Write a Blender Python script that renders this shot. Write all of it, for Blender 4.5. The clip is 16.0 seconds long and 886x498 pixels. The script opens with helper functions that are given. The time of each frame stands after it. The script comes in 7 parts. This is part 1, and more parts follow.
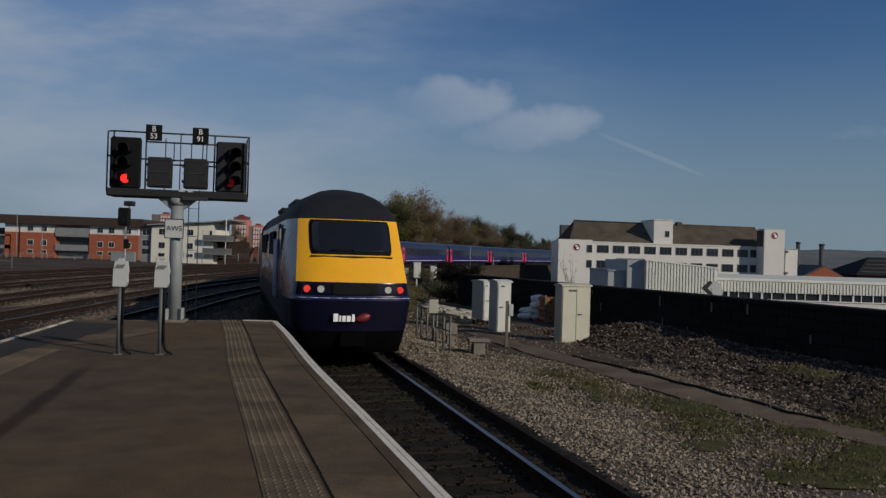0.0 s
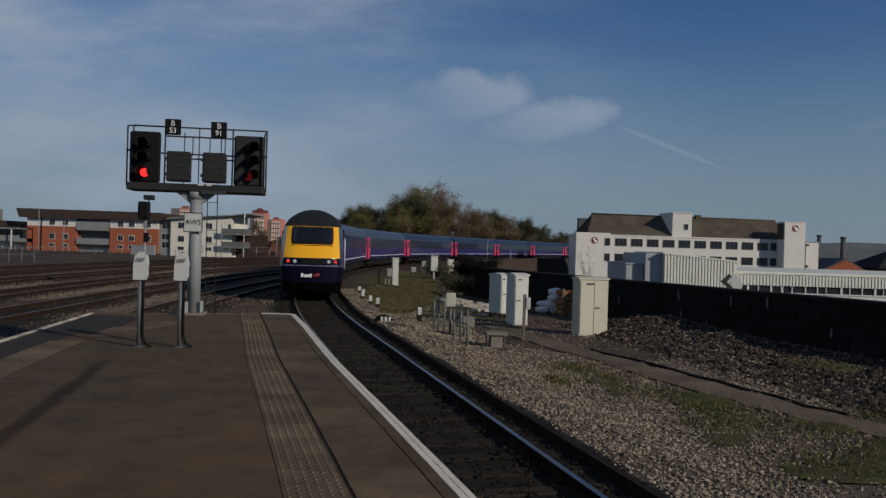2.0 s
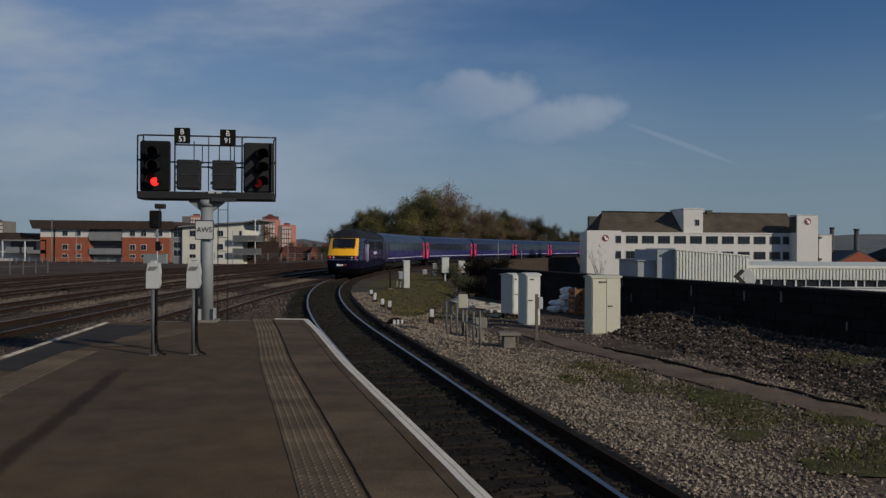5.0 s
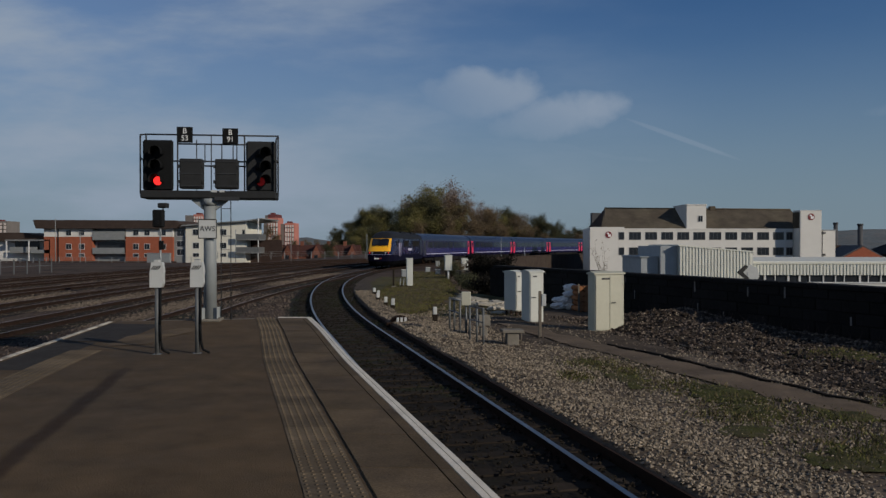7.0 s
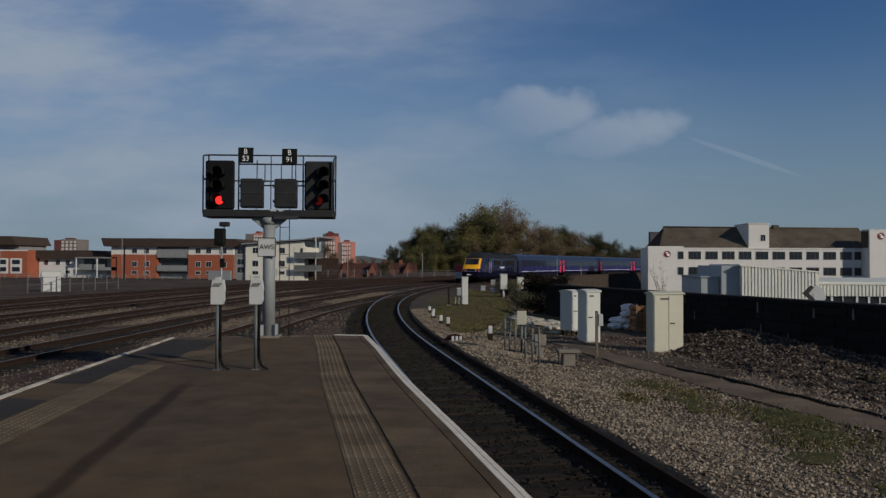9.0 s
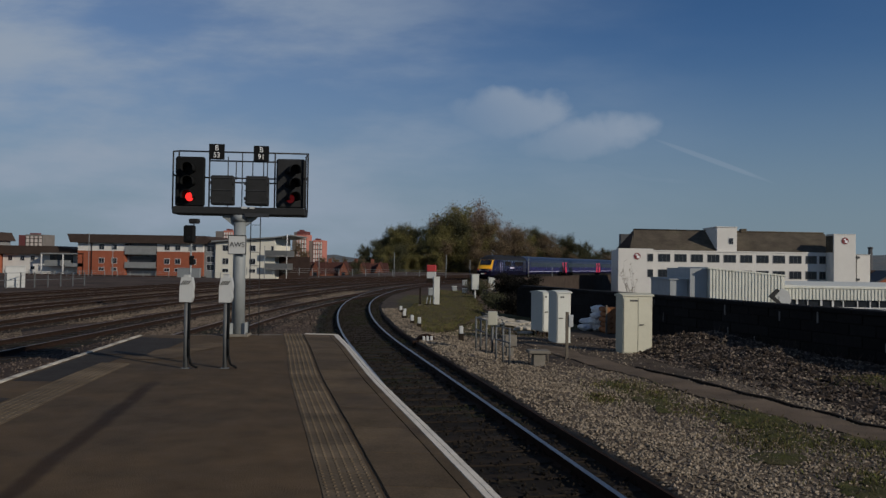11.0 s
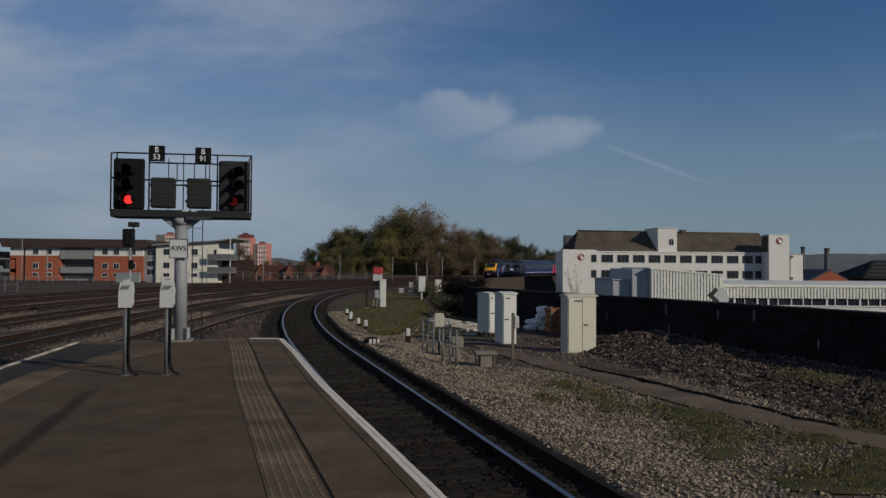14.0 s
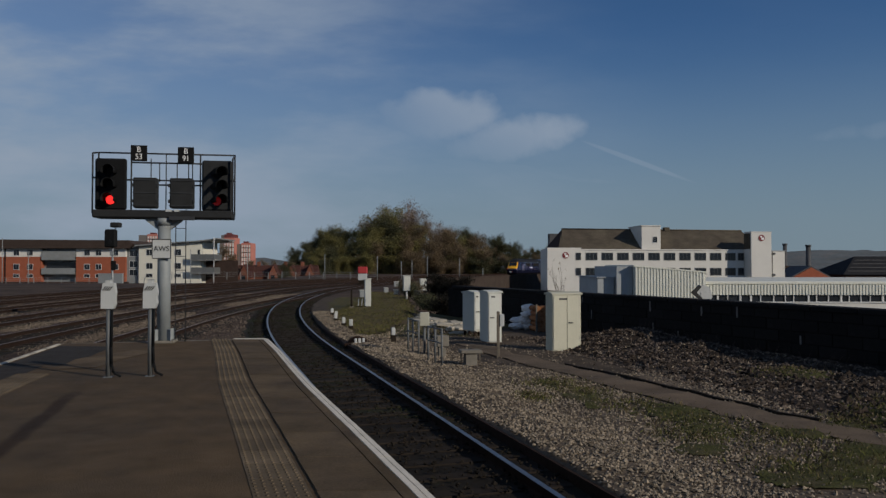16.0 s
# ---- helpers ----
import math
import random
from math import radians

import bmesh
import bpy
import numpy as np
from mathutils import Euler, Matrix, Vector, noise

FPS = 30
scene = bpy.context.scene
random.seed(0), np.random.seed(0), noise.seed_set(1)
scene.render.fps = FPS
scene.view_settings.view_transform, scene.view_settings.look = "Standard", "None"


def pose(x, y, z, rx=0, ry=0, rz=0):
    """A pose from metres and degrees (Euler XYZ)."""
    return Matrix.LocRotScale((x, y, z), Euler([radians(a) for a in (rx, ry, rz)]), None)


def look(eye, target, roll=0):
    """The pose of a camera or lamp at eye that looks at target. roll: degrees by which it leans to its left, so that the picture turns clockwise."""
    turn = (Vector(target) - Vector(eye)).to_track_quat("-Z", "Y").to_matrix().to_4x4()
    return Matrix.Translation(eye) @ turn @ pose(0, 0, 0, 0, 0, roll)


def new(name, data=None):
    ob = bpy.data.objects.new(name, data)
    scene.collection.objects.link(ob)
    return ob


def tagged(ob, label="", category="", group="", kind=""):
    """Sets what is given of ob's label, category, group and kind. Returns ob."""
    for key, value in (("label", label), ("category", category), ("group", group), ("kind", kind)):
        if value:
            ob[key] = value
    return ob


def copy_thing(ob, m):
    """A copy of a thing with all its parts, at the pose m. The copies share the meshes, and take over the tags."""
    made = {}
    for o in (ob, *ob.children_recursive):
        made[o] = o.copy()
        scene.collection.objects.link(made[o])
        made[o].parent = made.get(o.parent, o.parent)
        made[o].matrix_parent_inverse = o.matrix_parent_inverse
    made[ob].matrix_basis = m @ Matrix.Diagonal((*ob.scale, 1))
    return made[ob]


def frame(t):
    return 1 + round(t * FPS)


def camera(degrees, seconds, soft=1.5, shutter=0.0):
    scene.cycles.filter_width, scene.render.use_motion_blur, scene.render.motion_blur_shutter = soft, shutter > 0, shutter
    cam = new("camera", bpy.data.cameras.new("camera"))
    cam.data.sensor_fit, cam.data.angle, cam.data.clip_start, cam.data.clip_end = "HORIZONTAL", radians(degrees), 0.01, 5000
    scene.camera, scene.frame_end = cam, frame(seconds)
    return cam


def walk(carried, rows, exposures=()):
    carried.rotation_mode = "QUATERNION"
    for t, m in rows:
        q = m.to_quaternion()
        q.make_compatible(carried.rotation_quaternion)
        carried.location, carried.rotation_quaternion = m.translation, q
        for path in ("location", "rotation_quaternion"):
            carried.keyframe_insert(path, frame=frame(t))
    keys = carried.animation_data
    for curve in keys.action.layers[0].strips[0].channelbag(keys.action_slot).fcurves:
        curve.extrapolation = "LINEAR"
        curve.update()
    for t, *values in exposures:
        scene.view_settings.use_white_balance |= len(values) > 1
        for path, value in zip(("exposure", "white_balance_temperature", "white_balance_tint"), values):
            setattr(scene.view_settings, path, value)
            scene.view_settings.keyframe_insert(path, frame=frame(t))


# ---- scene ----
EYE = 1.47        # over the platform's surface, which is z = 0
RAIL = -0.915     # top of the rails
BED = -1.07       # ballast and yard
CITY = -8.0       # streets below the embankment
cam = camera(59.0, 16.0, soft=1.4)
PATH = [
    (0.0, pose(0, 0, 1.47, 90.298, -1.756, 0.222)),
    (0.5, pose(0, 0, 1.47, 89.924, -1.889, 1.621)),
    (1.0, pose(0, 0, 1.47, 89.866, -2.009, 2.032)),
    (1.5, pose(0, 0, 1.47, 89.632, -2.005, 2.362)),
    (2.0, pose(0, 0, 1.47, 89.772, -1.716, 1.483)),
    (2.5, pose(0, 0, 1.47, 90.028, -2.142, 2.710)),
    (3.0, pose(0, 0, 1.47, 89.912, -2.247, 3.260)),
    (3.5, pose(0, 0, 1.47, 89.786, -2.260, 3.034)),
    (4.0, pose(0, 0, 1.47, 90.262, -1.605, 1.835)),
    (4.5, pose(0, 0, 1.47, 90.059, -0.652, 2.055)),
    (7.0, pose(0, 0, 1.47, 89.699, -0.011, 2.477)),
    (7.5, pose(0, 0, 1.47, 89.951, -0.179, 3.350)),
    (8.0, pose(0, 0, 1.47, 91.133, -0.500, 8.561)),
    (8.5, pose(0, 0, 1.47, 91.097, -0.945, 8.922)),
    (9.0, pose(0, 0, 1.47, 91.062, -0.223, 6.522)),
    (11.5, pose(0, 0, 1.47, 91.119, -0.693, 3.809)),
    (12.0, pose(0, 0, 1.47, 91.195, -0.405, 2.725)),
    (12.5, pose(0, 0, 1.47, 91.062, -0.182, 2.049)),
    (13.0, pose(0, 0, 1.47, 91.079, -0.262, 1.077)),
    (13.5, pose(0, 0, 1.47, 91.229, -0.265, 0.462)),
    (14.0, pose(0, 0, 1.47, 91.274, -0.378, 0.540)),
    (14.5, pose(0, 0, 1.47, 91.235, -0.439, 0.536)),
    (15.0, pose(0, 0, 1.47, 91.149, -0.477, 0.215)),
    (15.5, pose(0, 0, 1.47, 91.179, -0.277, -0.298)),
    (16.0, pose(0, 0, 1.47, 91.192, -0.030, -0.559)),
]
walk(cam, PATH)

# ---- world and sun ----
SUN_AZ, SUN_EL = radians(124), radians(24)   # azimuth from +y towards +x
world = bpy.data.worlds.new("sky")
scene.world = world
world.use_nodes = True


def build_sky():
    nt = world.node_tree
    nt.nodes.clear()
    out = nt.nodes.new("ShaderNodeOutputWorld")
    bg = nt.nodes.new("ShaderNodeBackground")
    sky = nt.nodes.new("ShaderNodeTexSky")
    sky.sky_type, sky.sun_disc = "NISHITA", False
    sky.sun_elevation, sky.sun_rotation = SUN_EL, SUN_AZ
    sky.air_density, sky.dust_density, sky.ozone_density = 1.0, 0.1, 3.0
    tc = nt.nodes.new("ShaderNodeTexCoord")

    def math_node(op, a, b=None, clamp=False):
        n = nt.nodes.new("ShaderNodeMath")
        n.operation, n.use_clamp = op, clamp
        for i, v in enumerate((a, b)):
            if v is None:
                continue
            if isinstance(v, (int, float)):
                n.inputs[i].default_value = v
            else:
                nt.links.new(v, n.inputs[i])
        return n.outputs[0]

    sep = nt.nodes.new("ShaderNodeSeparateXYZ")
    nt.links.new(tc.outputs["Generated"], sep.inputs[0])
    # direction projected on the plane y = 1 (the way the line runs)
    ysafe = math_node("MAXIMUM", sep.outputs[1], 0.05)
    u = math_node("DIVIDE", sep.outputs[0], ysafe)
    v = math_node("DIVIDE", sep.outputs[2], ysafe)
    comb = nt.nodes.new("ShaderNodeCombineXYZ")
    nt.links.new(u, comb.inputs[0])
    nt.links.new(v, comb.inputs[1])
    warp = nt.nodes.new("ShaderNodeTexNoise")
    warp.inputs["Scale"].default_value, warp.inputs["Detail"].default_value = 26, 7
    nt.links.new(comb.outputs[0], warp.inputs["Vector"])
    wo = math_node("SUBTRACT", warp.outputs[0], 0.5)
    bend = nt.nodes.new("ShaderNodeTexNoise")
    bend.inputs["Scale"].default_value, bend.inputs["Detail"].default_value = 11, 4
    nt.links.new(comb.outputs[0], bend.inputs["Vector"])
    parts = nt.nodes.new("ShaderNodeSeparateColor")
    nt.links.new(bend.outputs[1], parts.inputs[0])
    bu = math_node("ADD", u, math_node("MULTIPLY", math_node("SUBTRACT", parts.outputs[0], 0.5), 0.045))
    bv = math_node("ADD", v, math_node("MULTIPLY", math_node("SUBTRACT", parts.outputs[1], 0.5), 0.026))

    def blob(cu, cv, ru, rv, slant, amount, rough, lean=0.0):
        du = math_node("SUBTRACT", bu if rv > 0.005 else u, cu)
        dv = math_node("SUBTRACT", bv if rv > 0.005 else v, cv)
        dv = math_node("SUBTRACT", dv, math_node("MULTIPLY", du, slant))
        a = math_node("POWER", math_node("ABSOLUTE", math_node("DIVIDE", du, ru)), 2)
        b = math_node("POWER", math_node("ABSOLUTE", math_node("DIVIDE", dv, rv)), 2)
        e = math_node("ADD", math_node("ADD", a, b), math_node("MULTIPLY", wo, rough))
        m = nt.nodes.new("ShaderNodeMapRange")
        m.interpolation_type = "SMOOTHSTEP"
        for k, val in (("From Min", 1.5), ("From Max", 0.2), ("To Min", 0.0), ("To Max", amount)):
            m.inputs[k].default_value = val
        nt.links.new(e, m.inputs["Value"])
        if not lean:
            return m.outputs[0]
        # denser towards +x and the upper edge, fraying out the other way
        g = nt.nodes.new("ShaderNodeMapRange")
        g.interpolation_type = "SMOOTHSTEP"
        for k, val in (("From Min", -1.5), ("From Max", 0.9), ("To Min", 1.0 - lean), ("To Max", 1.0)):
            g.inputs[k].default_value = val
        slope = math_node("ADD", math_node("DIVIDE", du, ru), math_node("MULTIPLY", math_node("DIVIDE", dv, rv), 0.6))
        nt.links.new(slope, g.inputs["Value"])
        return math_node("MULTIPLY", m.outputs[0], g.outputs[0])

    # high thin veil: streaks and a broad bank towards -x
    mp = nt.nodes.new("ShaderNodeMapping")
    mp.inputs["Scale"].default_value = (1.5, 5.0, 1)
    mp.inputs["Rotation"].default_value = (0, 0, radians(16))
    nt.links.new(comb.outputs[0], mp.inputs[0])
    streak = nt.nodes.new("ShaderNodeTexNoise")
    streak.inputs["Scale"].default_value, streak.inputs["Detail"].default_value = 1.6, 7
    streak.inputs["Roughness"].default_value = 0.55
    nt.links.new(mp.outputs[0], streak.inputs["Vector"])
    mr = nt.nodes.new("ShaderNodeMapRange")
    mr.interpolation_type = "SMOOTHSTEP"
    for k, val in (("From Min", 0.38), ("From Max", 0.68), ("To Min", 0.0), ("To Max", 0.74)):
        mr.inputs[k].default_value = val
    nt.links.new(streak.outputs[0], mr.inputs["Value"])
    side = nt.nodes.new("ShaderNodeMapRange")
    side.interpolation_type = "SMOOTHSTEP"
    for k, val in (("From Min", 0.42), ("From Max", -0.35), ("To Min", 0.03), ("To Max", 1.0)):
        side.inputs[k].default_value = val
    nt.links.new(math_node("ADD", u, math_node("MULTIPLY", v, 0.35)), side.inputs["Value"])
    veil = math_node("MULTIPLY", mr.outputs[0], side.outputs[0])
    veil = math_node("ADD", veil, math_node("MULTIPLY", side.outputs[0], 0.25))
    total = veil
    for b in ((0.000, 0.191, 0.090, 0.034, 0.07, 0.76, 1.7, 0.8), (0.100, 0.164, 0.090, 0.029, 0.17, 0.80, 1.6, 0.75),
              (0.255, 0.135, 0.075, 0.0035, -0.37, 0.30, 0.8), (-0.13, 0.19, 0.2, 0.02, -0.12, 0.12, 2.0),
              (0.085, 0.125, 0.16, 0.006, -0.14, 0.16, 1.5), (0.60, 0.18, 0.10, 0.012, 0.1, 0.16, 2.5)):
        total = math_node("MAXIMUM", total, blob(*b))
    haze = nt.nodes.new("ShaderNodeMapRange")
    haze.interpolation_type = "SMOOTHSTEP"
    for k, val in (("From Min", 0.30), ("From Max", 0.0), ("To Min", 0.0), ("To Max", 0.90)):
        haze.inputs[k].default_value = val
    nt.links.new(sep.outputs[2], haze.inputs["Value"])
    pale = nt.nodes.new("ShaderNodeMix")
    pale.data_type = "RGBA"
    nt.links.new(haze.outputs[0], pale.inputs["Factor"])
    pale.inputs["B"].default_value = (2.7, 3.6, 4.4, 1)
    mix = nt.nodes.new("ShaderNodeMix")
    mix.data_type = "RGBA"
    nt.links.new(total, mix.inputs["Factor"])
    tint = nt.nodes.new("ShaderNodeMix")
    tint.data_type, tint.blend_type = "RGBA", "MULTIPLY"
    tint.inputs["Factor"].default_value = 1.0
    tint.inputs["B"].default_value = (0.42, 0.65, 0.90, 1)
    nt.links.new(sky.outputs[0], tint.inputs["A"])
    nt.links.new(tint.outputs["Result"], pale.inputs["A"])
    nt.links.new(pale.outputs["Result"], mix.inputs["A"])
    mix.inputs["B"].default_value = (4.2, 5.1, 6.4, 1)
    bg.inputs["Strength"].default_value = 0.105
    nt.links.new(mix.outputs["Result"], bg.inputs["Color"])
    nt.links.new(bg.outputs[0], out.inputs[0])


build_sky()
sun = new("sun", bpy.data.lights.new("sun", "SUN"))
sun.data.energy, sun.data.angle, sun.data.color = 5.0, radians(0.5), (1.0, 0.90, 0.76)
sun.matrix_basis = look((0, 0, 60), (-60 * math.sin(SUN_AZ), -60 * math.cos(SUN_AZ), 60 - 60 * math.tan(SUN_EL)))
scene.view_settings.exposure = -0.7

# ---- materials ----
def material(name, base, rough=0.7, metal=0.0, vary=0.25, scale=4.0, fine=60.0, bump=0.2, second=None, amount=0.5,
             edge=(0.45, 0.65), spot_scale=0.8, glow=None, per_object=0.0, island=0.0, spec=None):
    """Base colour broken by coarse and fine noise, a second colour in patches, and a fine bump."""
    m = bpy.data.materials.new(name)
    m.use_nodes = True
    nt = m.node_tree
    bs = nt.nodes["Principled BSDF"]
    tc = nt.nodes.new("ShaderNodeTexCoord")
    geo = nt.nodes.new("ShaderNodeNewGeometry")
    vec = tc.outputs["Object"]

    def nz(sc, det=6, ro=0.6):
        n = nt.nodes.new("ShaderNodeTexNoise")
        n.inputs["Scale"].default_value, n.inputs["Detail"].default_value, n.inputs["Roughness"].default_value = sc, det, ro
        nt.links.new(vec, n.inputs["Vector"])
        return n.outputs[0]

    def rng(src, a, b, c, d):
        r = nt.nodes.new("ShaderNodeMapRange")
        for k, v in (("From Min", a), ("From Max", b), ("To Min", c), ("To Max", d)):
            r.inputs[k].default_value = v
        nt.links.new(src, r.inputs["Value"])
        return r.outputs[0]

    def mix(kind, fac, a, b):
        x = nt.nodes.new("ShaderNodeMix")
        x.data_type, x.blend_type = "RGBA", kind
        for k, v in (("Factor", fac), ("A", a), ("B", b)):
            if isinstance(v, (int, float, tuple)):
                x.inputs[k].default_value = v
            else:
                nt.links.new(v, x.inputs[k])
        return x.outputs["Result"]

    col = (*base, 1)
    if second is not None:
        col = mix("MIX", rng(nz(spot_scale, 8, 0.65), edge[0], edge[1], 0.0, amount), col, (*second, 1))
    lum = rng(nz(scale), 0.25, 0.75, 1 - vary, 1 + vary)
    lum2 = rng(nz(fine, 3), 0.25, 0.75, 1 - vary * 0.7, 1 + vary * 0.7)
    mul = nt.nodes.new("ShaderNodeMath")
    mul.operation = "MULTIPLY"
    nt.links.new(lum, mul.inputs[0])
    nt.links.new(lum2, mul.inputs[1])
    fac = mul.outputs[0]
    for src, am in ((None, per_object), (geo.outputs["Random Per Island"], island)):
        if am:
            if src is None:
                oi = nt.nodes.new("ShaderNodeObjectInfo")
                src = oi.outputs["Random"]
            mm = nt.nodes.new("ShaderNodeMath")
            mm.operation = "MULTIPLY"
            nt.links.new(fac, mm.inputs[0])
            nt.links.new(rng(src, 0, 1, 1 - am, 1 + am), mm.inputs[1])
            fac = mm.outputs[0]
    gray = nt.nodes.new("ShaderNodeCombineColor")
    for i in range(3):
        nt.links.new(fac, gray.inputs[i])
    col = mix("MULTIPLY", 1.0, col, gray.outputs[0])
    nt.links.new(col, bs.inputs["Base Color"])
    nt.links.new(rng(nz(scale * 2.3), 0.2, 0.8, max(0.03, rough - 0.12), min(1, rough + 0.12)), bs.inputs["Roughness"])
    bs.inputs["Metallic"].default_value = metal
    bs.inputs["Specular IOR Level"].default_value = spec if spec is not None else (0.12 if rough > 0.84 else 0.5)
    if bump:
        bp = nt.nodes.new("ShaderNodeBump")
        bp.inputs["Strength"].default_value, bp.inputs["Distance"].default_value = bump, 0.02
        nt.links.new(nz(fine * 0.7, 4), bp.inputs["Height"])
        nt.links.new(bp.outputs[0], bs.inputs["Normal"])
    if glow:
        bs.inputs["Emission Color"].default_value = (*glow[0], 1)
        bs.inputs["Emission Strength"].default_value = glow[1]
    return m


def leaf_material(name, base):
    """Thin leaves: part of the light passes through."""
    m = material(name, base, 0.88, vary=0.2, scale=0.5, island=0.28, bump=0)
    nt = m.node_tree
    bs = nt.nodes["Principled BSDF"]
    tr = nt.nodes.new("ShaderNodeBsdfTranslucent")
    mx = nt.nodes.new("ShaderNodeMixShader")
    mx.inputs[0].default_value = 0.45
    nt.links.new(bs.inputs["Base Color"].links[0].from_socket, tr.inputs["Color"])
    nt.links.new(bs.outputs[0], mx.inputs[1])
    nt.links.new(tr.outputs[0], mx.inputs[2])
    nt.links.new(mx.outputs[0], nt.nodes["Material Output"].inputs["Surface"])
    return m


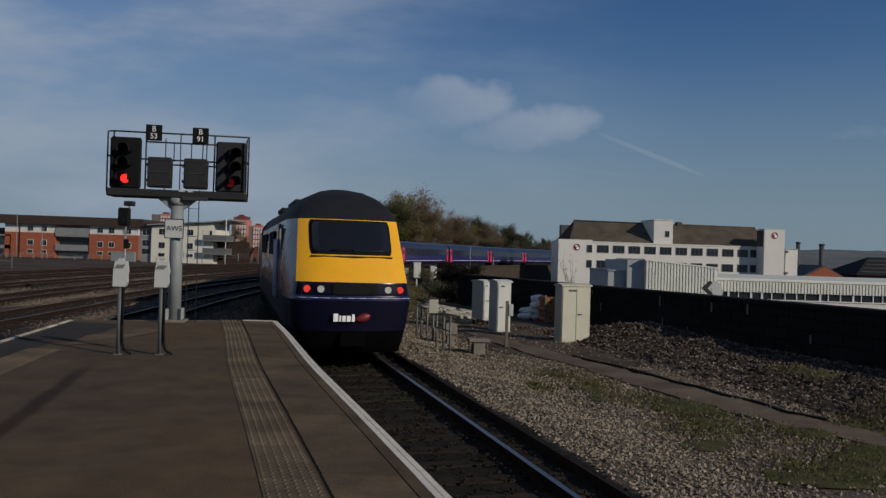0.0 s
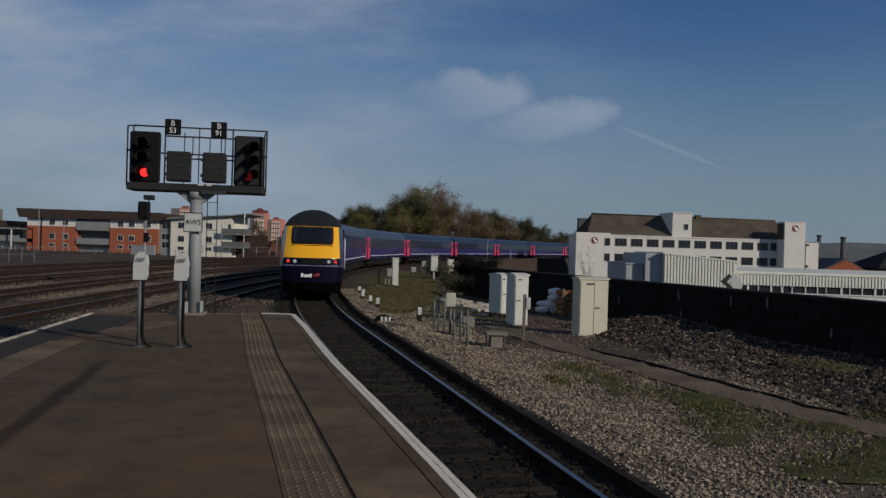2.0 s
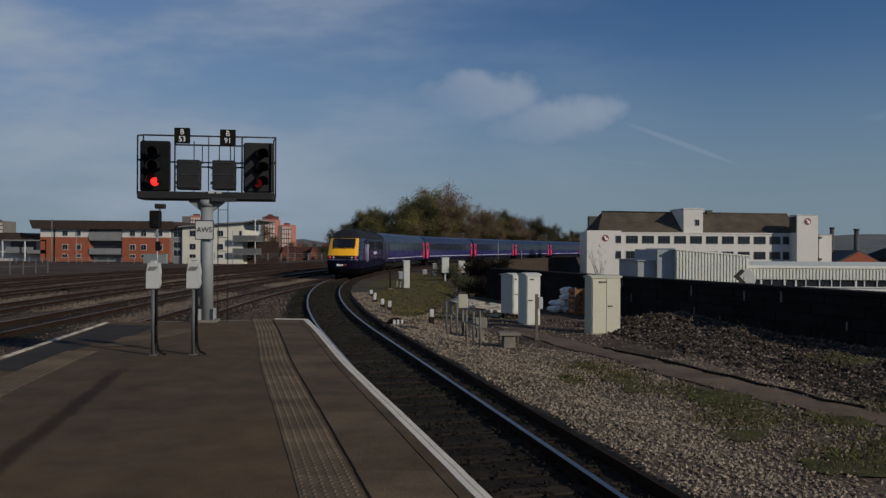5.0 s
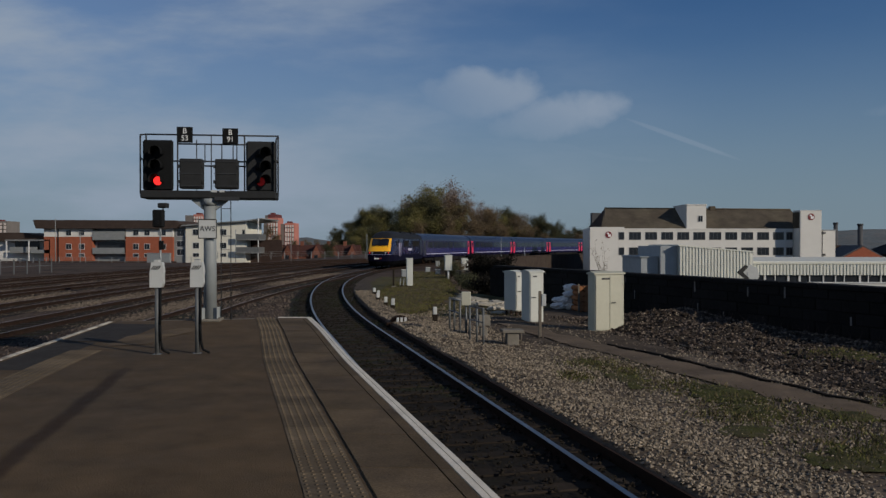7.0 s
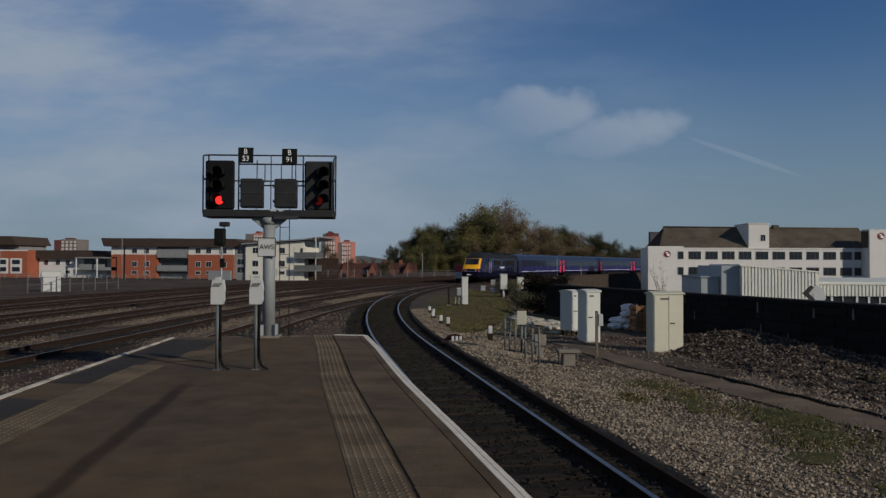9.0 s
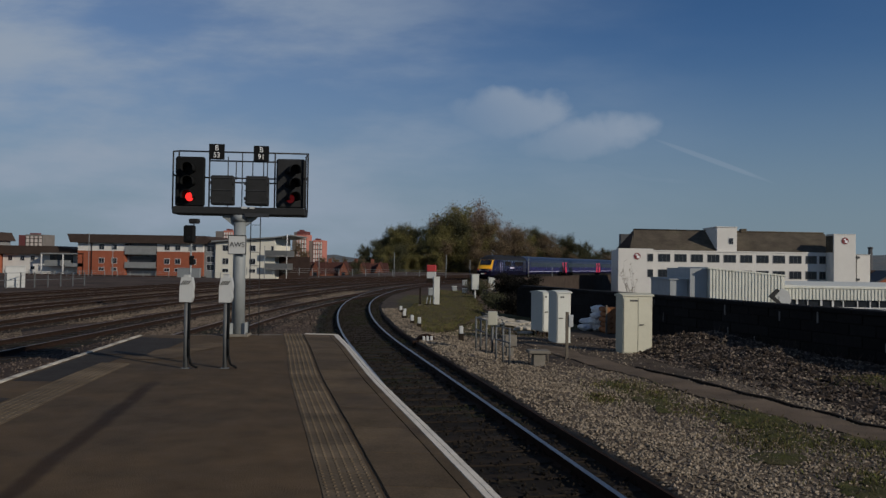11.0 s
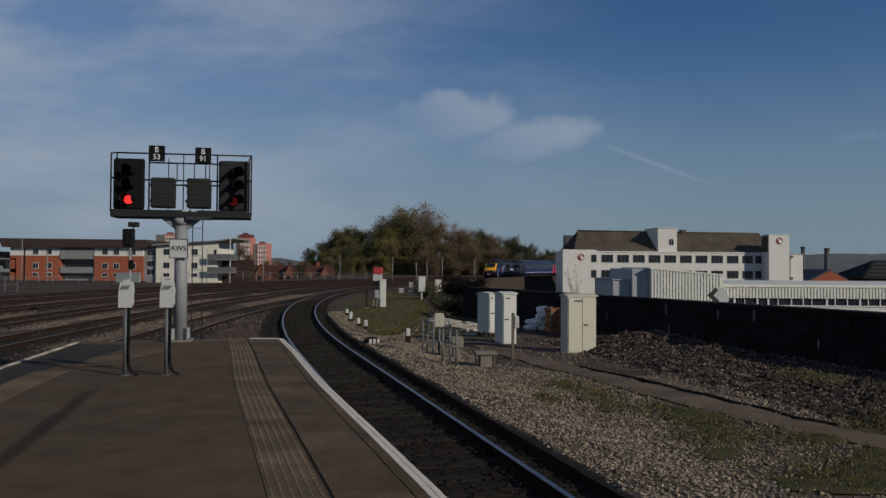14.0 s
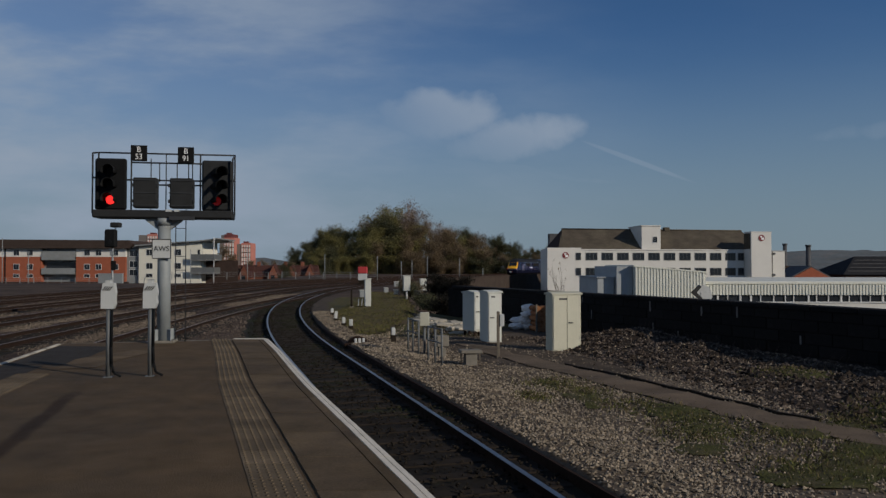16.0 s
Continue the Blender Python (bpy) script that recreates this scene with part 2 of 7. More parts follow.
M = dict(
    asphalt=material("asphalt", (0.087, 0.059, 0.0335), 0.9, vary=0.3, scale=2.2, fine=90, bump=0.4, second=(0.055, 0.042, 0.030), amount=0.85, spot_scale=0.35),
    patch=material("asphalt_patch", (0.032, 0.028, 0.025), 0.9, vary=0.25, scale=2, fine=90, bump=0.35),
    tactile=material("tactile_paving", (0.118, 0.089, 0.058), 0.9, vary=0.25, scale=3, second=(0.06, 0.047, 0.034), amount=0.7, spot_scale=1.2, per_object=0.2),
    slab=material("coping_slab", (0.094, 0.067, 0.040), 0.9, vary=0.42, scale=1.5, second=(0.054, 0.040, 0.030), amount=0.6, spot_scale=1.0, per_object=0.18),
    paint=material("white_line_paint", (0.58, 0.53, 0.45), 0.8, vary=0.18, scale=3, second=(0.30, 0.27, 0.24), amount=0.6, edge=(0.55, 0.75), spot_scale=3),
    worn_paint=material("worn_white_paint", (0.50, 0.455, 0.38), 0.85, vary=0.3, scale=3, second=(0.14, 0.12, 0.10), amount=0.9, edge=(0.45, 0.62), spot_scale=2.5),
    brick=material("old_brick_dark", (0.07, 0.05, 0.042), 0.95, vary=0.35, scale=2, second=(0.03, 0.026, 0.024), amount=0.8),
    sooty=material("near_black_wall", (0.012, 0.011, 0.011), 0.95, vary=0.4, scale=1.2, second=(0.004, 0.004, 0.004), amount=0.8, per_object=0.25, island=0.25),
    streak=material("lime_streak", (0.16, 0.15, 0.14), 0.95, vary=0.4, scale=6),
    viaduct=material("viaduct_wall", (0.055, 0.042, 0.034), 0.95, vary=0.3, scale=0.8, second=(0.05, 0.035, 0.03), amount=0.8, spot_scale=0.3, island=0.25),
    ballast=material("ballast_bed", (0.115, 0.090, 0.067), 0.95, vary=0.35, scale=0.9, fine=22, bump=0.9, second=(0.058, 0.043, 0.032), amount=0.8, spot_scale=0.35),
    yard=material("yard_ballast", (0.070, 0.049, 0.036), 0.95, vary=0.35, scale=0.5, fine=16, bump=0.9, second=(0.026, 0.018, 0.015), amount=0.9, spot_scale=0.16),
    stone=material("ballast_stone", (0.200, 0.164, 0.122), 0.95, vary=0.2, scale=8, fine=50, island=0.6),
    rubble=material("rubble_stone", (0.088, 0.069, 0.056), 0.95, vary=0.3, scale=8, fine=50, island=0.85),
    shingle=material("yard_shingle", (0.14, 0.112, 0.085), 0.95, vary=0.25, scale=8, fine=50, island=0.6),
    spoil=material("spoil_earth", (0.036, 0.027, 0.021), 0.97, vary=0.4, scale=1.5, fine=25, bump=0.9, second=(0.045, 0.036, 0.028), amount=0.6, spot_scale=2.0),
    path=material("trodden_path", (0.125, 0.094, 0.067), 0.95, vary=0.22, scale=1.5, fine=40, bump=0.5, second=(0.05, 0.04, 0.028), amount=0.6),
    weed=material("weeds", (0.085, 0.088, 0.026), 0.9, vary=0.3, scale=4, island=0.45),
    drygrass=material("dry_grass", (0.095, 0.076, 0.040), 0.95, vary=0.3, scale=3, island=0.4),
    dirt=material("bare_brown_earth", (0.058, 0.044, 0.033), 0.97, vary=0.4, scale=1.5, fine=30, bump=0.9, second=(0.10, 0.082, 0.062), amount=0.6, spot_scale=1.2),
    moss=material("moss_mat", (0.054, 0.055, 0.017), 0.97, vary=0.4, scale=3, fine=45, bump=0.9, second=(0.072, 0.058, 0.034), amount=0.8, spot_scale=2.2),
    lid_pale=material("pale_trough_concrete", (0.34, 0.31, 0.255), 0.9, vary=0.2, scale=4, per_object=0.25),
    roof_red=material("red_tile_roof", (0.060, 0.027, 0.022), 0.9, vary=0.25, scale=1),
    maroon=material("maroon_cladding", (0.13, 0.045, 0.045), 0.9, vary=0.1, scale=0.3),
    tower_grey=material("tower_grey_side", (0.16, 0.145, 0.135), 0.9, vary=0.1, scale=0.3),
    city=material("city_ground", (0.06, 0.062, 0.05), 0.95, vary=0.4, scale=0.02, fine=0.4, bump=0, second=(0.09, 0.075, 0.06), amount=0.8, spot_scale=0.01),
    rail_side=material("rusty_rail", (0.024, 0.014, 0.010), 0.9, vary=0.3, scale=5),
    rail_top=material("polished_rail", (0.26, 0.26, 0.265), 0.4, metal=1.0, vary=0.12, scale=3, bump=0),
    sleeper=material("sleeper_timber", (0.021, 0.016, 0.012), 0.95, vary=0.3, scale=5, per_object=0.25, island=0.25),
    four_foot=material("oily_track_bed", (0.016, 0.013, 0.0098), 0.95, vary=0.4, scale=1.2, fine=22, bump=0.9, second=(0.022, 0.03, 0.009), amount=0.75, edge=(0.50, 0.64), spot_scale=0.5),
    galv=material("galvanised_steel", (0.26, 0.275, 0.275), 0.55, metal=0.35, vary=0.12, scale=6),
    mast=material("mast_grey_paint", (0.20, 0.22, 0.225), 0.6, vary=0.15, scale=3, second=(0.22, 0.22, 0.21), amount=0.5),
    black=material("signal_black", (0.008, 0.0085, 0.009), 0.85, vary=0.2, scale=5),
    frame_grey=material("frame_dark_steel", (0.022, 0.024, 0.027), 0.7, metal=0.1, vary=0.2, scale=5),
    backplate=material("signal_case_back", (0.020, 0.021, 0.022), 0.8, spec=0.2, vary=0.2, scale=5),
    white_sign=material("white_sign", (0.42, 0.43, 0.42), 0.6, vary=0.08, scale=5),
    ink=material("black_lettering", (0.01, 0.01, 0.01), 0.7, vary=0.1),
    letter=material("white_lettering", (0.75, 0.75, 0.75), 0.6, vary=0.05),
    red_on=material("red_aspect_lit", (0.5, 0.01, 0.01), 0.3, glow=((1.0, 0.03, 0.025), 2.2)),
    red_dim=material("red_aspect_side_on", (0.25, 0.01, 0.012), 0.3, glow=((1.0, 0.02, 0.02), 0.08)),
    lens=material("dark_lens", (0.008, 0.008, 0.009), 0.6, bump=0, spec=0.2),
    cabinet=material("cabinet_cream", (0.42, 0.41, 0.325), 0.6, vary=0.06, scale=2, fine=20, second=(0.42, 0.39, 0.30), amount=0.6, edge=(0.55, 0.8), spot_scale=1.6, bump=0.05),
    cabinet_white=material("cabinet_white", (0.46, 0.47, 0.43), 0.6, vary=0.06, scale=2, fine=20, second=(0.45, 0.43, 0.38), amount=0.6, edge=(0.55, 0.8), spot_scale=1.6, bump=0.05),
    concrete=material("concrete", (0.17, 0.155, 0.13), 0.9, vary=0.2, scale=4),
    old_wood=material("weathered_wood", (0.14, 0.12, 0.095), 0.95, vary=0.25, scale=5),
    pallet=material("orange_crates", (0.27, 0.12, 0.055), 0.9, vary=0.3, scale=5, per_object=0.2),
    bag=material("white_sacks", (0.62, 0.61, 0.60), 0.8, vary=0.15, scale=5),
    handle=material("dark_handle", (0.03, 0.03, 0.03), 0.5, vary=0.1),
    render_white=material("white_render", (0.58, 0.565, 0.53), 0.85, vary=0.05, scale=0.5, fine=8, bump=0.05, second=(0.55, 0.53, 0.49), amount=0.35, edge=(0.5, 0.8), spot_scale=0.3),
    render_cream=material("cream_render", (0.60, 0.58, 0.50), 0.85, vary=0.05, scale=0.4, fine=8, bump=0.05),
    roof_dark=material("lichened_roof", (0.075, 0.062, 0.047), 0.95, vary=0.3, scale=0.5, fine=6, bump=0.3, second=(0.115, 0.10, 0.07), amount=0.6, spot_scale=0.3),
    gable=material("dark_gable", (0.045, 0.03, 0.025), 0.95, vary=0.2, scale=1),
    roof_brown=material("brown_roof", (0.05, 0.036, 0.03), 0.9, vary=0.2, scale=1),
    redbrick=material("red_brick", (0.28, 0.088, 0.05), 0.9, vary=0.15, scale=1.2, fine=12, second=(0.28, 0.09, 0.05), amount=0.5),
    grey_clad=material("grey_cladding", (0.19, 0.20, 0.20), 0.7, vary=0.15, scale=1),
    glass=material("dark_window_glass", (0.018, 0.021, 0.026), 0.12, vary=0.3, scale=0.3, bump=0),
    dark_frame=material("steel_window_frame", (0.16, 0.16, 0.155), 0.6, vary=0.1, scale=2),
    win_frame=material("window_frame", (0.55, 0.55, 0.54), 0.6, vary=0.08, scale=2),
    tower=material("tower_salmon", (0.42, 0.17, 0.135), 0.9, vary=0.1, scale=0.3),
    tower_pale=material("tower_pale", (0.52, 0.46, 0.42), 0.9, vary=0.1, scale=0.3),
    metal_clad=material("ribbed_cladding", (0.60, 0.60, 0.53), 0.55, vary=0.08, scale=0.8, fine=6, bump=0.05),
    shed_grey=material("grey_shed_end", (0.30, 0.32, 0.33), 0.7, vary=0.1, scale=0.8),
    slate=material("slate_roof", (0.055, 0.056, 0.06), 0.8, vary=0.2, scale=0.5),
    house=material("red_houses", (0.17, 0.068, 0.045), 0.9, vary=0.25, scale=0.3, per_object=0.2),
    hill=material("far_hill", (0.115, 0.13, 0.135), 1.0, vary=0.3, scale=0.01, fine=0.08, bump=0, second=(0.12, 0.10, 0.09), amount=0.6, spot_scale=0.02),
    bark=material("bark", (0.07, 0.052, 0.04), 0.95, vary=0.25, scale=6),
    twig=leaf_material("fine_twigs", (0.25, 0.19, 0.15)),
    turf=material("verge_turf", (0.070, 0.057, 0.031), 0.95, vary=0.4, scale=1.2, fine=14, bump=0.8, second=(0.066, 0.047, 0.032), amount=0.8, spot_scale=0.5),
    black_slate=material("black_slate", (0.02, 0.02, 0.022), 0.85, vary=0.3, scale=0.6),
    # leaf colour with the wall's shade put into it
    leaf_shaded=leaf_material("leaves_shaded", (0.022, 0.02, 0.016)),
    leaf_olive=leaf_material("leaves_olive", (0.175, 0.156, 0.060)),
    leaf_brown=leaf_material("leaves_brown", (0.175, 0.130, 0.080)),
    leaf_dark=leaf_material("leaves_dark", (0.080, 0.080, 0.044)),
    apron=material("apron_navy", (0.0022, 0.0022, 0.013), 0.6, vary=0.2, scale=1.5, bump=0.02, spec=0.12),
    # black valance paint, taken darker to hold the shade low on the nose
    soot=material("shaded_black", (0.0025, 0.0025, 0.003), 0.95, vary=0.3, scale=2, spec=0.03),
    verge=material("verge_grass", (0.072, 0.062, 0.030), 0.95, vary=0.35, scale=1.2, fine=30, bump=0.8, second=(0.040, 0.046, 0.014), amount=0.8, spot_scale=0.5),
    rail_dull=material("dull_yard_rail", (0.16, 0.125, 0.105), 0.5, metal=0.6, vary=0.2, scale=3, bump=0),
    post_dark=material("post_dark_grey", (0.10, 0.105, 0.105), 0.55, vary=0.25, scale=5),
    navy=material("navy_coach_paint", (0.006, 0.007, 0.040), 0.24, spec=0.5, vary=0.12, scale=1.0, fine=20, bump=0.02, second=(0.009, 0.008, 0.03), amount=0.5, spot_scale=0.7),
    violet=material("violet_coach_paint", (0.015, 0.014, 0.088), 0.22, vary=0.1, scale=1.0, fine=20, bump=0.02),
    yellow=material("warning_yellow", (0.74, 0.36, 0.008), 0.45, vary=0.05, scale=2, fine=20, bump=0.02, second=(0.62, 0.33, 0.03), amount=0.4, edge=(0.55, 0.75)),
    dull_yellow=material("weathered_yellow_paint", (0.50, 0.38, 0.10), 0.6, vary=0.15, scale=4),
    train_roof=material("train_roof_grey", (0.010, 0.011, 0.014), 0.75, spec=0.25, vary=0.25, scale=1.5),
    coach_roof=material("coach_roof_grey", (0.016, 0.018, 0.034), 0.32, vary=0.2, scale=1.5),
    pink=material("pink_door", (0.62, 0.03, 0.085), 0.4, vary=0.08, scale=2),
    lilac=material("pale_stripe", (0.50, 0.48, 0.62), 0.45, vary=0.08, scale=2),
    train_glass=material("tinted_train_glass", (0.010, 0.011, 0.014), 0.08, vary=0.2, scale=1, bump=0),
    under=material("underframe_dirt", (0.014, 0.013, 0.012), 0.9, vary=0.3, scale=3),
    tail_red=material("tail_lamp_lit", (0.5, 0.02, 0.01), 0.3, glow=((1.0, 0.08, 0.06), 0.5)),
    lamp_clear=material("headlamp_clear", (0.45, 0.45, 0.42), 0.25, vary=0.1, bump=0),
    logo_red=material("emblem_red", (0.16, 0.012, 0.014), 0.5, vary=0.1),
    sign_red=material("sign_red", (0.36, 0.03, 0.03), 0.6, vary=0.1),
)


def add_dark_streak(m, nx, ny, across, y_far, wide, depth):
    """A long narrow dark streak in the asphalt's colour, with a frayed edge."""
    nt = m.node_tree
    bs = nt.nodes["Principled BSDF"]
    src = bs.inputs["Base Color"].links[0].from_socket
    tc = nt.nodes.new("ShaderNodeTexCoord")
    sep = nt.nodes.new("ShaderNodeSeparateXYZ")
    nt.links.new(tc.outputs["Object"], sep.inputs[0])
    wob = nt.nodes.new("ShaderNodeTexNoise")
    wob.inputs["Scale"].default_value, wob.inputs["Detail"].default_value = 1.7, 6
    nt.links.new(tc.outputs["Object"], wob.inputs["Vector"])

    def op(kind, a, b):
        n = nt.nodes.new("ShaderNodeMath")
        n.operation = kind
        for i, v in enumerate((a, b)):
            if isinstance(v, (int, float)):
                n.inputs[i].default_value = v
            else:
                nt.links.new(v, n.inputs[i])
        return n.outputs[0]

    def fall(v, a, b):
        r = nt.nodes.new("ShaderNodeMapRange")
        r.interpolation_type = "SMOOTHSTEP"
        r.inputs["From Min"].default_value, r.inputs["From Max"].default_value = a, b
        nt.links.new(v, r.inputs["Value"])
        return r.outputs[0]

    d = op("ADD", op("MULTIPLY", sep.outputs[0], nx), op("MULTIPLY", sep.outputs[1], ny))
    d = op("ABSOLUTE", op("ADD", op("SUBTRACT", d, across), op("MULTIPLY", op("SUBTRACT", wob.outputs[0], 0.5), 0.10)), 0)
    mask = op("MULTIPLY", fall(d, wide, wide * 0.25), fall(sep.outputs[1], y_far, y_far - 1.2))
    x = nt.nodes.new("ShaderNodeMix")
    x.data_type, x.blend_type = "RGBA", "MULTIPLY"
    nt.links.new(op("MULTIPLY", mask, depth), x.inputs["Factor"])
    nt.links.new(src, x.inputs["A"])
    x.inputs["B"].default_value = (0.46, 0.43, 0.45, 1)
    nt.links.new(x.outputs["Result"], bs.inputs["Base Color"])


add_dark_streak(M["asphalt"], 0.970, 0.242, -1.83, 9.7, 0.12, 1.0)


# ---- mesh helpers ----
def part(name, bm, mat, parent=None, label=""):
    me = bpy.data.meshes.new(name)
    bm.to_mesh(me)
    bm.free()
    for m in (mat if isinstance(mat, (list, tuple)) else [mat]):
        me.materials.append(M[m])
    ob = new(name, me)
    if parent is not None:
        ob.parent = parent
    return tagged(ob, label)


def thing(name, at, label, category, group="", kind=""):
    ob = new(name)
    ob.empty_display_size = 0.2
    ob.matrix_basis = at
    return tagged(ob, label, category, group, kind)


def box(bm, x0, x1, y0, y1, z0, z1, bev=0.0, mi=0, m=None):
    vs = [bm.verts.new((x, y, z)) for z in (z0, z1) for x, y in ((x0, y0), (x1, y0), (x1, y1), (x0, y1))]
    fs = [bm.faces.new([vs[i] for i in q]) for q in ((3, 2, 1, 0), (4, 5, 6, 7), (0, 1, 5, 4), (1, 2, 6, 5), (2, 3, 7, 6), (3, 0, 4, 7))]
    if m is not None:
        for v in vs:
            v.co = m @ v.co
    if bev:
        es = list({e for f in fs for e in f.edges})
        r = bmesh.ops.bevel(bm, geom=es, offset=bev, segments=1, profile=0.5, affect="EDGES")
        fs = r["faces"]
    for f in fs:
        if f.is_valid:
            f.material_index = mi
    return vs


def boxed(*dims, bev=0.0):
    bm = bmesh.new()
    box(bm, *dims, bev=bev)
    return bm


def tube(bm, p, q, r0, r1=None, n=10, mi=0):
    p, q = Vector(p), Vector(q)
    r1 = r0 if r1 is None else r1
    turn = (q - p).to_track_quat("Z", "Y").to_matrix()
    rings = []
    for c, r in ((p, r0), (q, r1)):
        rings.append([bm.verts.new(c + turn @ Vector((r * math.cos(a), r * math.sin(a), 0))) for a in (2 * math.pi * i / n for i in range(n))])
    for i in range(n):
        f = bm.faces.new((rings[0][i], rings[0][(i + 1) % n], rings[1][(i + 1) % n], rings[1][i]))
        f.smooth, f.material_index = True, mi
    for ring, flip in ((rings[0], True), (rings[1], False)):
        f = bm.faces.new(ring[::-1] if flip else ring)
        f.material_index = mi
    return bm


def tubed(*a, **k):
    return tube(bmesh.new(), *a, **k)


def bent(points, r, n=8):
    bm = bmesh.new()
    for a, b in zip(points, points[1:]):
        tube(bm, a, b, r, n=n)
    return bm


def strip(bm, left, right, mi=0):
    """A ribbon of quads between two rows of points."""
    a = [bm.verts.new(p) for p in left]
    b = [bm.verts.new(p) for p in right]
    for i in range(len(a) - 1):
        f = bm.faces.new((a[i], b[i], b[i + 1], a[i + 1]))
        f.material_index = mi
    return bm


def prism(bm, pts, y0, y1):
    """Closed (x, z) outline pushed from y0 to y1."""
    a = [bm.verts.new((x, y0, z)) for x, z in pts]
    b = [bm.verts.new((x, y1, z)) for x, z in pts]
    bm.faces.new(a)
    bm.faces.new(b[::-1])
    n = len(pts)
    for i in range(n):
        bm.faces.new((a[i], b[i], b[(i + 1) % n], a[(i + 1) % n]))
    bmesh.ops.recalc_face_normals(bm, faces=bm.faces)
    return bm


def writing(text, size, mat, parent, m, name="lettering", label=""):
    cu = bpy.data.curves.new(name, "FONT")
    cu.body, cu.size, cu.align_x, cu.align_y, cu.extrude = text, size, "CENTER", "CENTER", 0.003
    tmp = bpy.data.objects.new("tmp", cu)
    me = bpy.data.meshes.new_from_object(tmp)
    bpy.data.objects.remove(tmp)
    me.materials.clear()
    me.materials.append(M[mat])
    ob = new(name, me)
    ob.parent = parent
    ob.matrix_basis = m
    return tagged(ob, label)


# ---- the running line: heading against distance, and its plan ----
H_S = (0, 22, 32, 40, 47, 57, 70, 86, 100, 110, 125, 145, 170, 200, 260, 420)
H_A = (-16, -16.2, -12.8, -10.3, -8, -4, 0, 5, 11, 15, 18, 20, 23, 26, 32, 45)
STEP = 0.5
LINE = [(0.58 + 0.276 * 27.85, 7.85 - 0.961 * 27.85)]
S0 = -20.0
for i in range(900):
    h = radians(float(np.interp(S0 + i * STEP, H_S, H_A)))
    LINE.append((LINE[-1][0] + STEP * math.sin(h), LINE[-1][1] + STEP * math.cos(h)))


def on_line(s, off=0.0, z=0.0):
    """Plan point s metres along the running line, off metres to its right (towards +x)."""
    k = min(max((s - S0) / STEP, 0), len(LINE) - 2.001)
    i = int(k)
    f = k - i
    (xa, ya), (xb, yb) = LINE[i], LINE[i + 1]
    d = Vector((xb - xa, yb - ya)).normalized()
    return Vector((xa + f * (xb - xa) + off * d.y, ya + f * (yb - ya) - off * d.x, z))


def heading(s):
    a, b = on_line(s - 0.5), on_line(s + 0.5)
    return math.degrees(math.atan2(b.x - a.x, b.y - a.y))


def sweep(bm, profile, pts, mi=0, close=True):
    """Carries a closed (side, height) profile along plan points."""
    rings = []
    for i, p in enumerate(pts):
        a, b = pts[max(i - 1, 0)], pts[min(i + 1, len(pts) - 1)]
        d = Vector((b.x - a.x, b.y - a.y)).normalized()
        rings.append([bm.verts.new((p.x + u * d.y, p.y - u * d.x, p.z + w)) for u, w in profile])
    n = len(profile)
    for r, q in zip(rings, rings[1:]):
        for i in range(n if close else n - 1):
            f = bm.faces.new((r[i], r[(i + 1) % n], q[(i + 1) % n], q[i]))
            f.material_index = mi
    if close:
        bm.faces.new(rings[0])
        bm.faces.new(rings[-1][::-1])
    return bm

# ---- ground ----
def edge_right(y):
    """x of the wall that closes the railway land on the +x side."""
    if y < 42:
        return 10.0 - 0.44 * (y - 17.0) + 0.15
    return None


LOWER = BED - 1.03


def build_ground():
    bm = bmesh.new()
    r = 6000
    bm.faces.new([bm.verts.new(p) for p in ((-r, -r, CITY), (r, -r, CITY), (r, r, CITY), (-r, r, CITY))])
    tagged(part("ground", bm, "city"), "low streets and open ground below the railway", "ground", kind="structure")
    bm = bmesh.new()
    pts = [Vector((edge_right(y), y, BED)) for y in (-40, -10, 10, 25, 38)]
    s = 46.0
    while s < 290:
        p = on_line(s, 7.0, BED)
        if p.y > pts[-1].y + 0.5:
            pts.append(p)
        s += 4
    # beyond the yard the ground before the flats lies a step lower
    left = [Vector((-240, p.y, BED if p.y < 112 else LOWER)) for p in pts]
    foot = [Vector((min(-34, p.x - 37 - 0.3 * max(0, p.y - 112)), p.y, BED if p.y < 112 else LOWER)) for p in pts]
    brow = [Vector((q.x + 3, q.y, BED)) for q in foot]
    strip(bm, left, foot)
    strip(bm, foot, brow)
    strip(bm, brow, pts)
    low = [Vector((p.x, p.y, CITY - 0.5)) for p in pts]
    strip(bm, pts, low, 1)
    strip(bm, [Vector((p.x, p.y, CITY - 0.5)) for p in left], left, 1)
    f = bm.faces.new([bm.verts.new(v) for v in (left[-1], pts[-1], low[-1], Vector((-240, low[-1].y, CITY - 0.5)))])
    f.material_index = 1
    bm.faces.new([bm.verts.new(v) for v in (pts[0], left[0], Vector((-240, left[0].y, CITY - 0.5)), low[0])]).material_index = 1
    tagged(part("railway_embankment", bm, ["yard", "brick"]), "brown stony railway yard on a raised embankment", "ground", kind="structure")


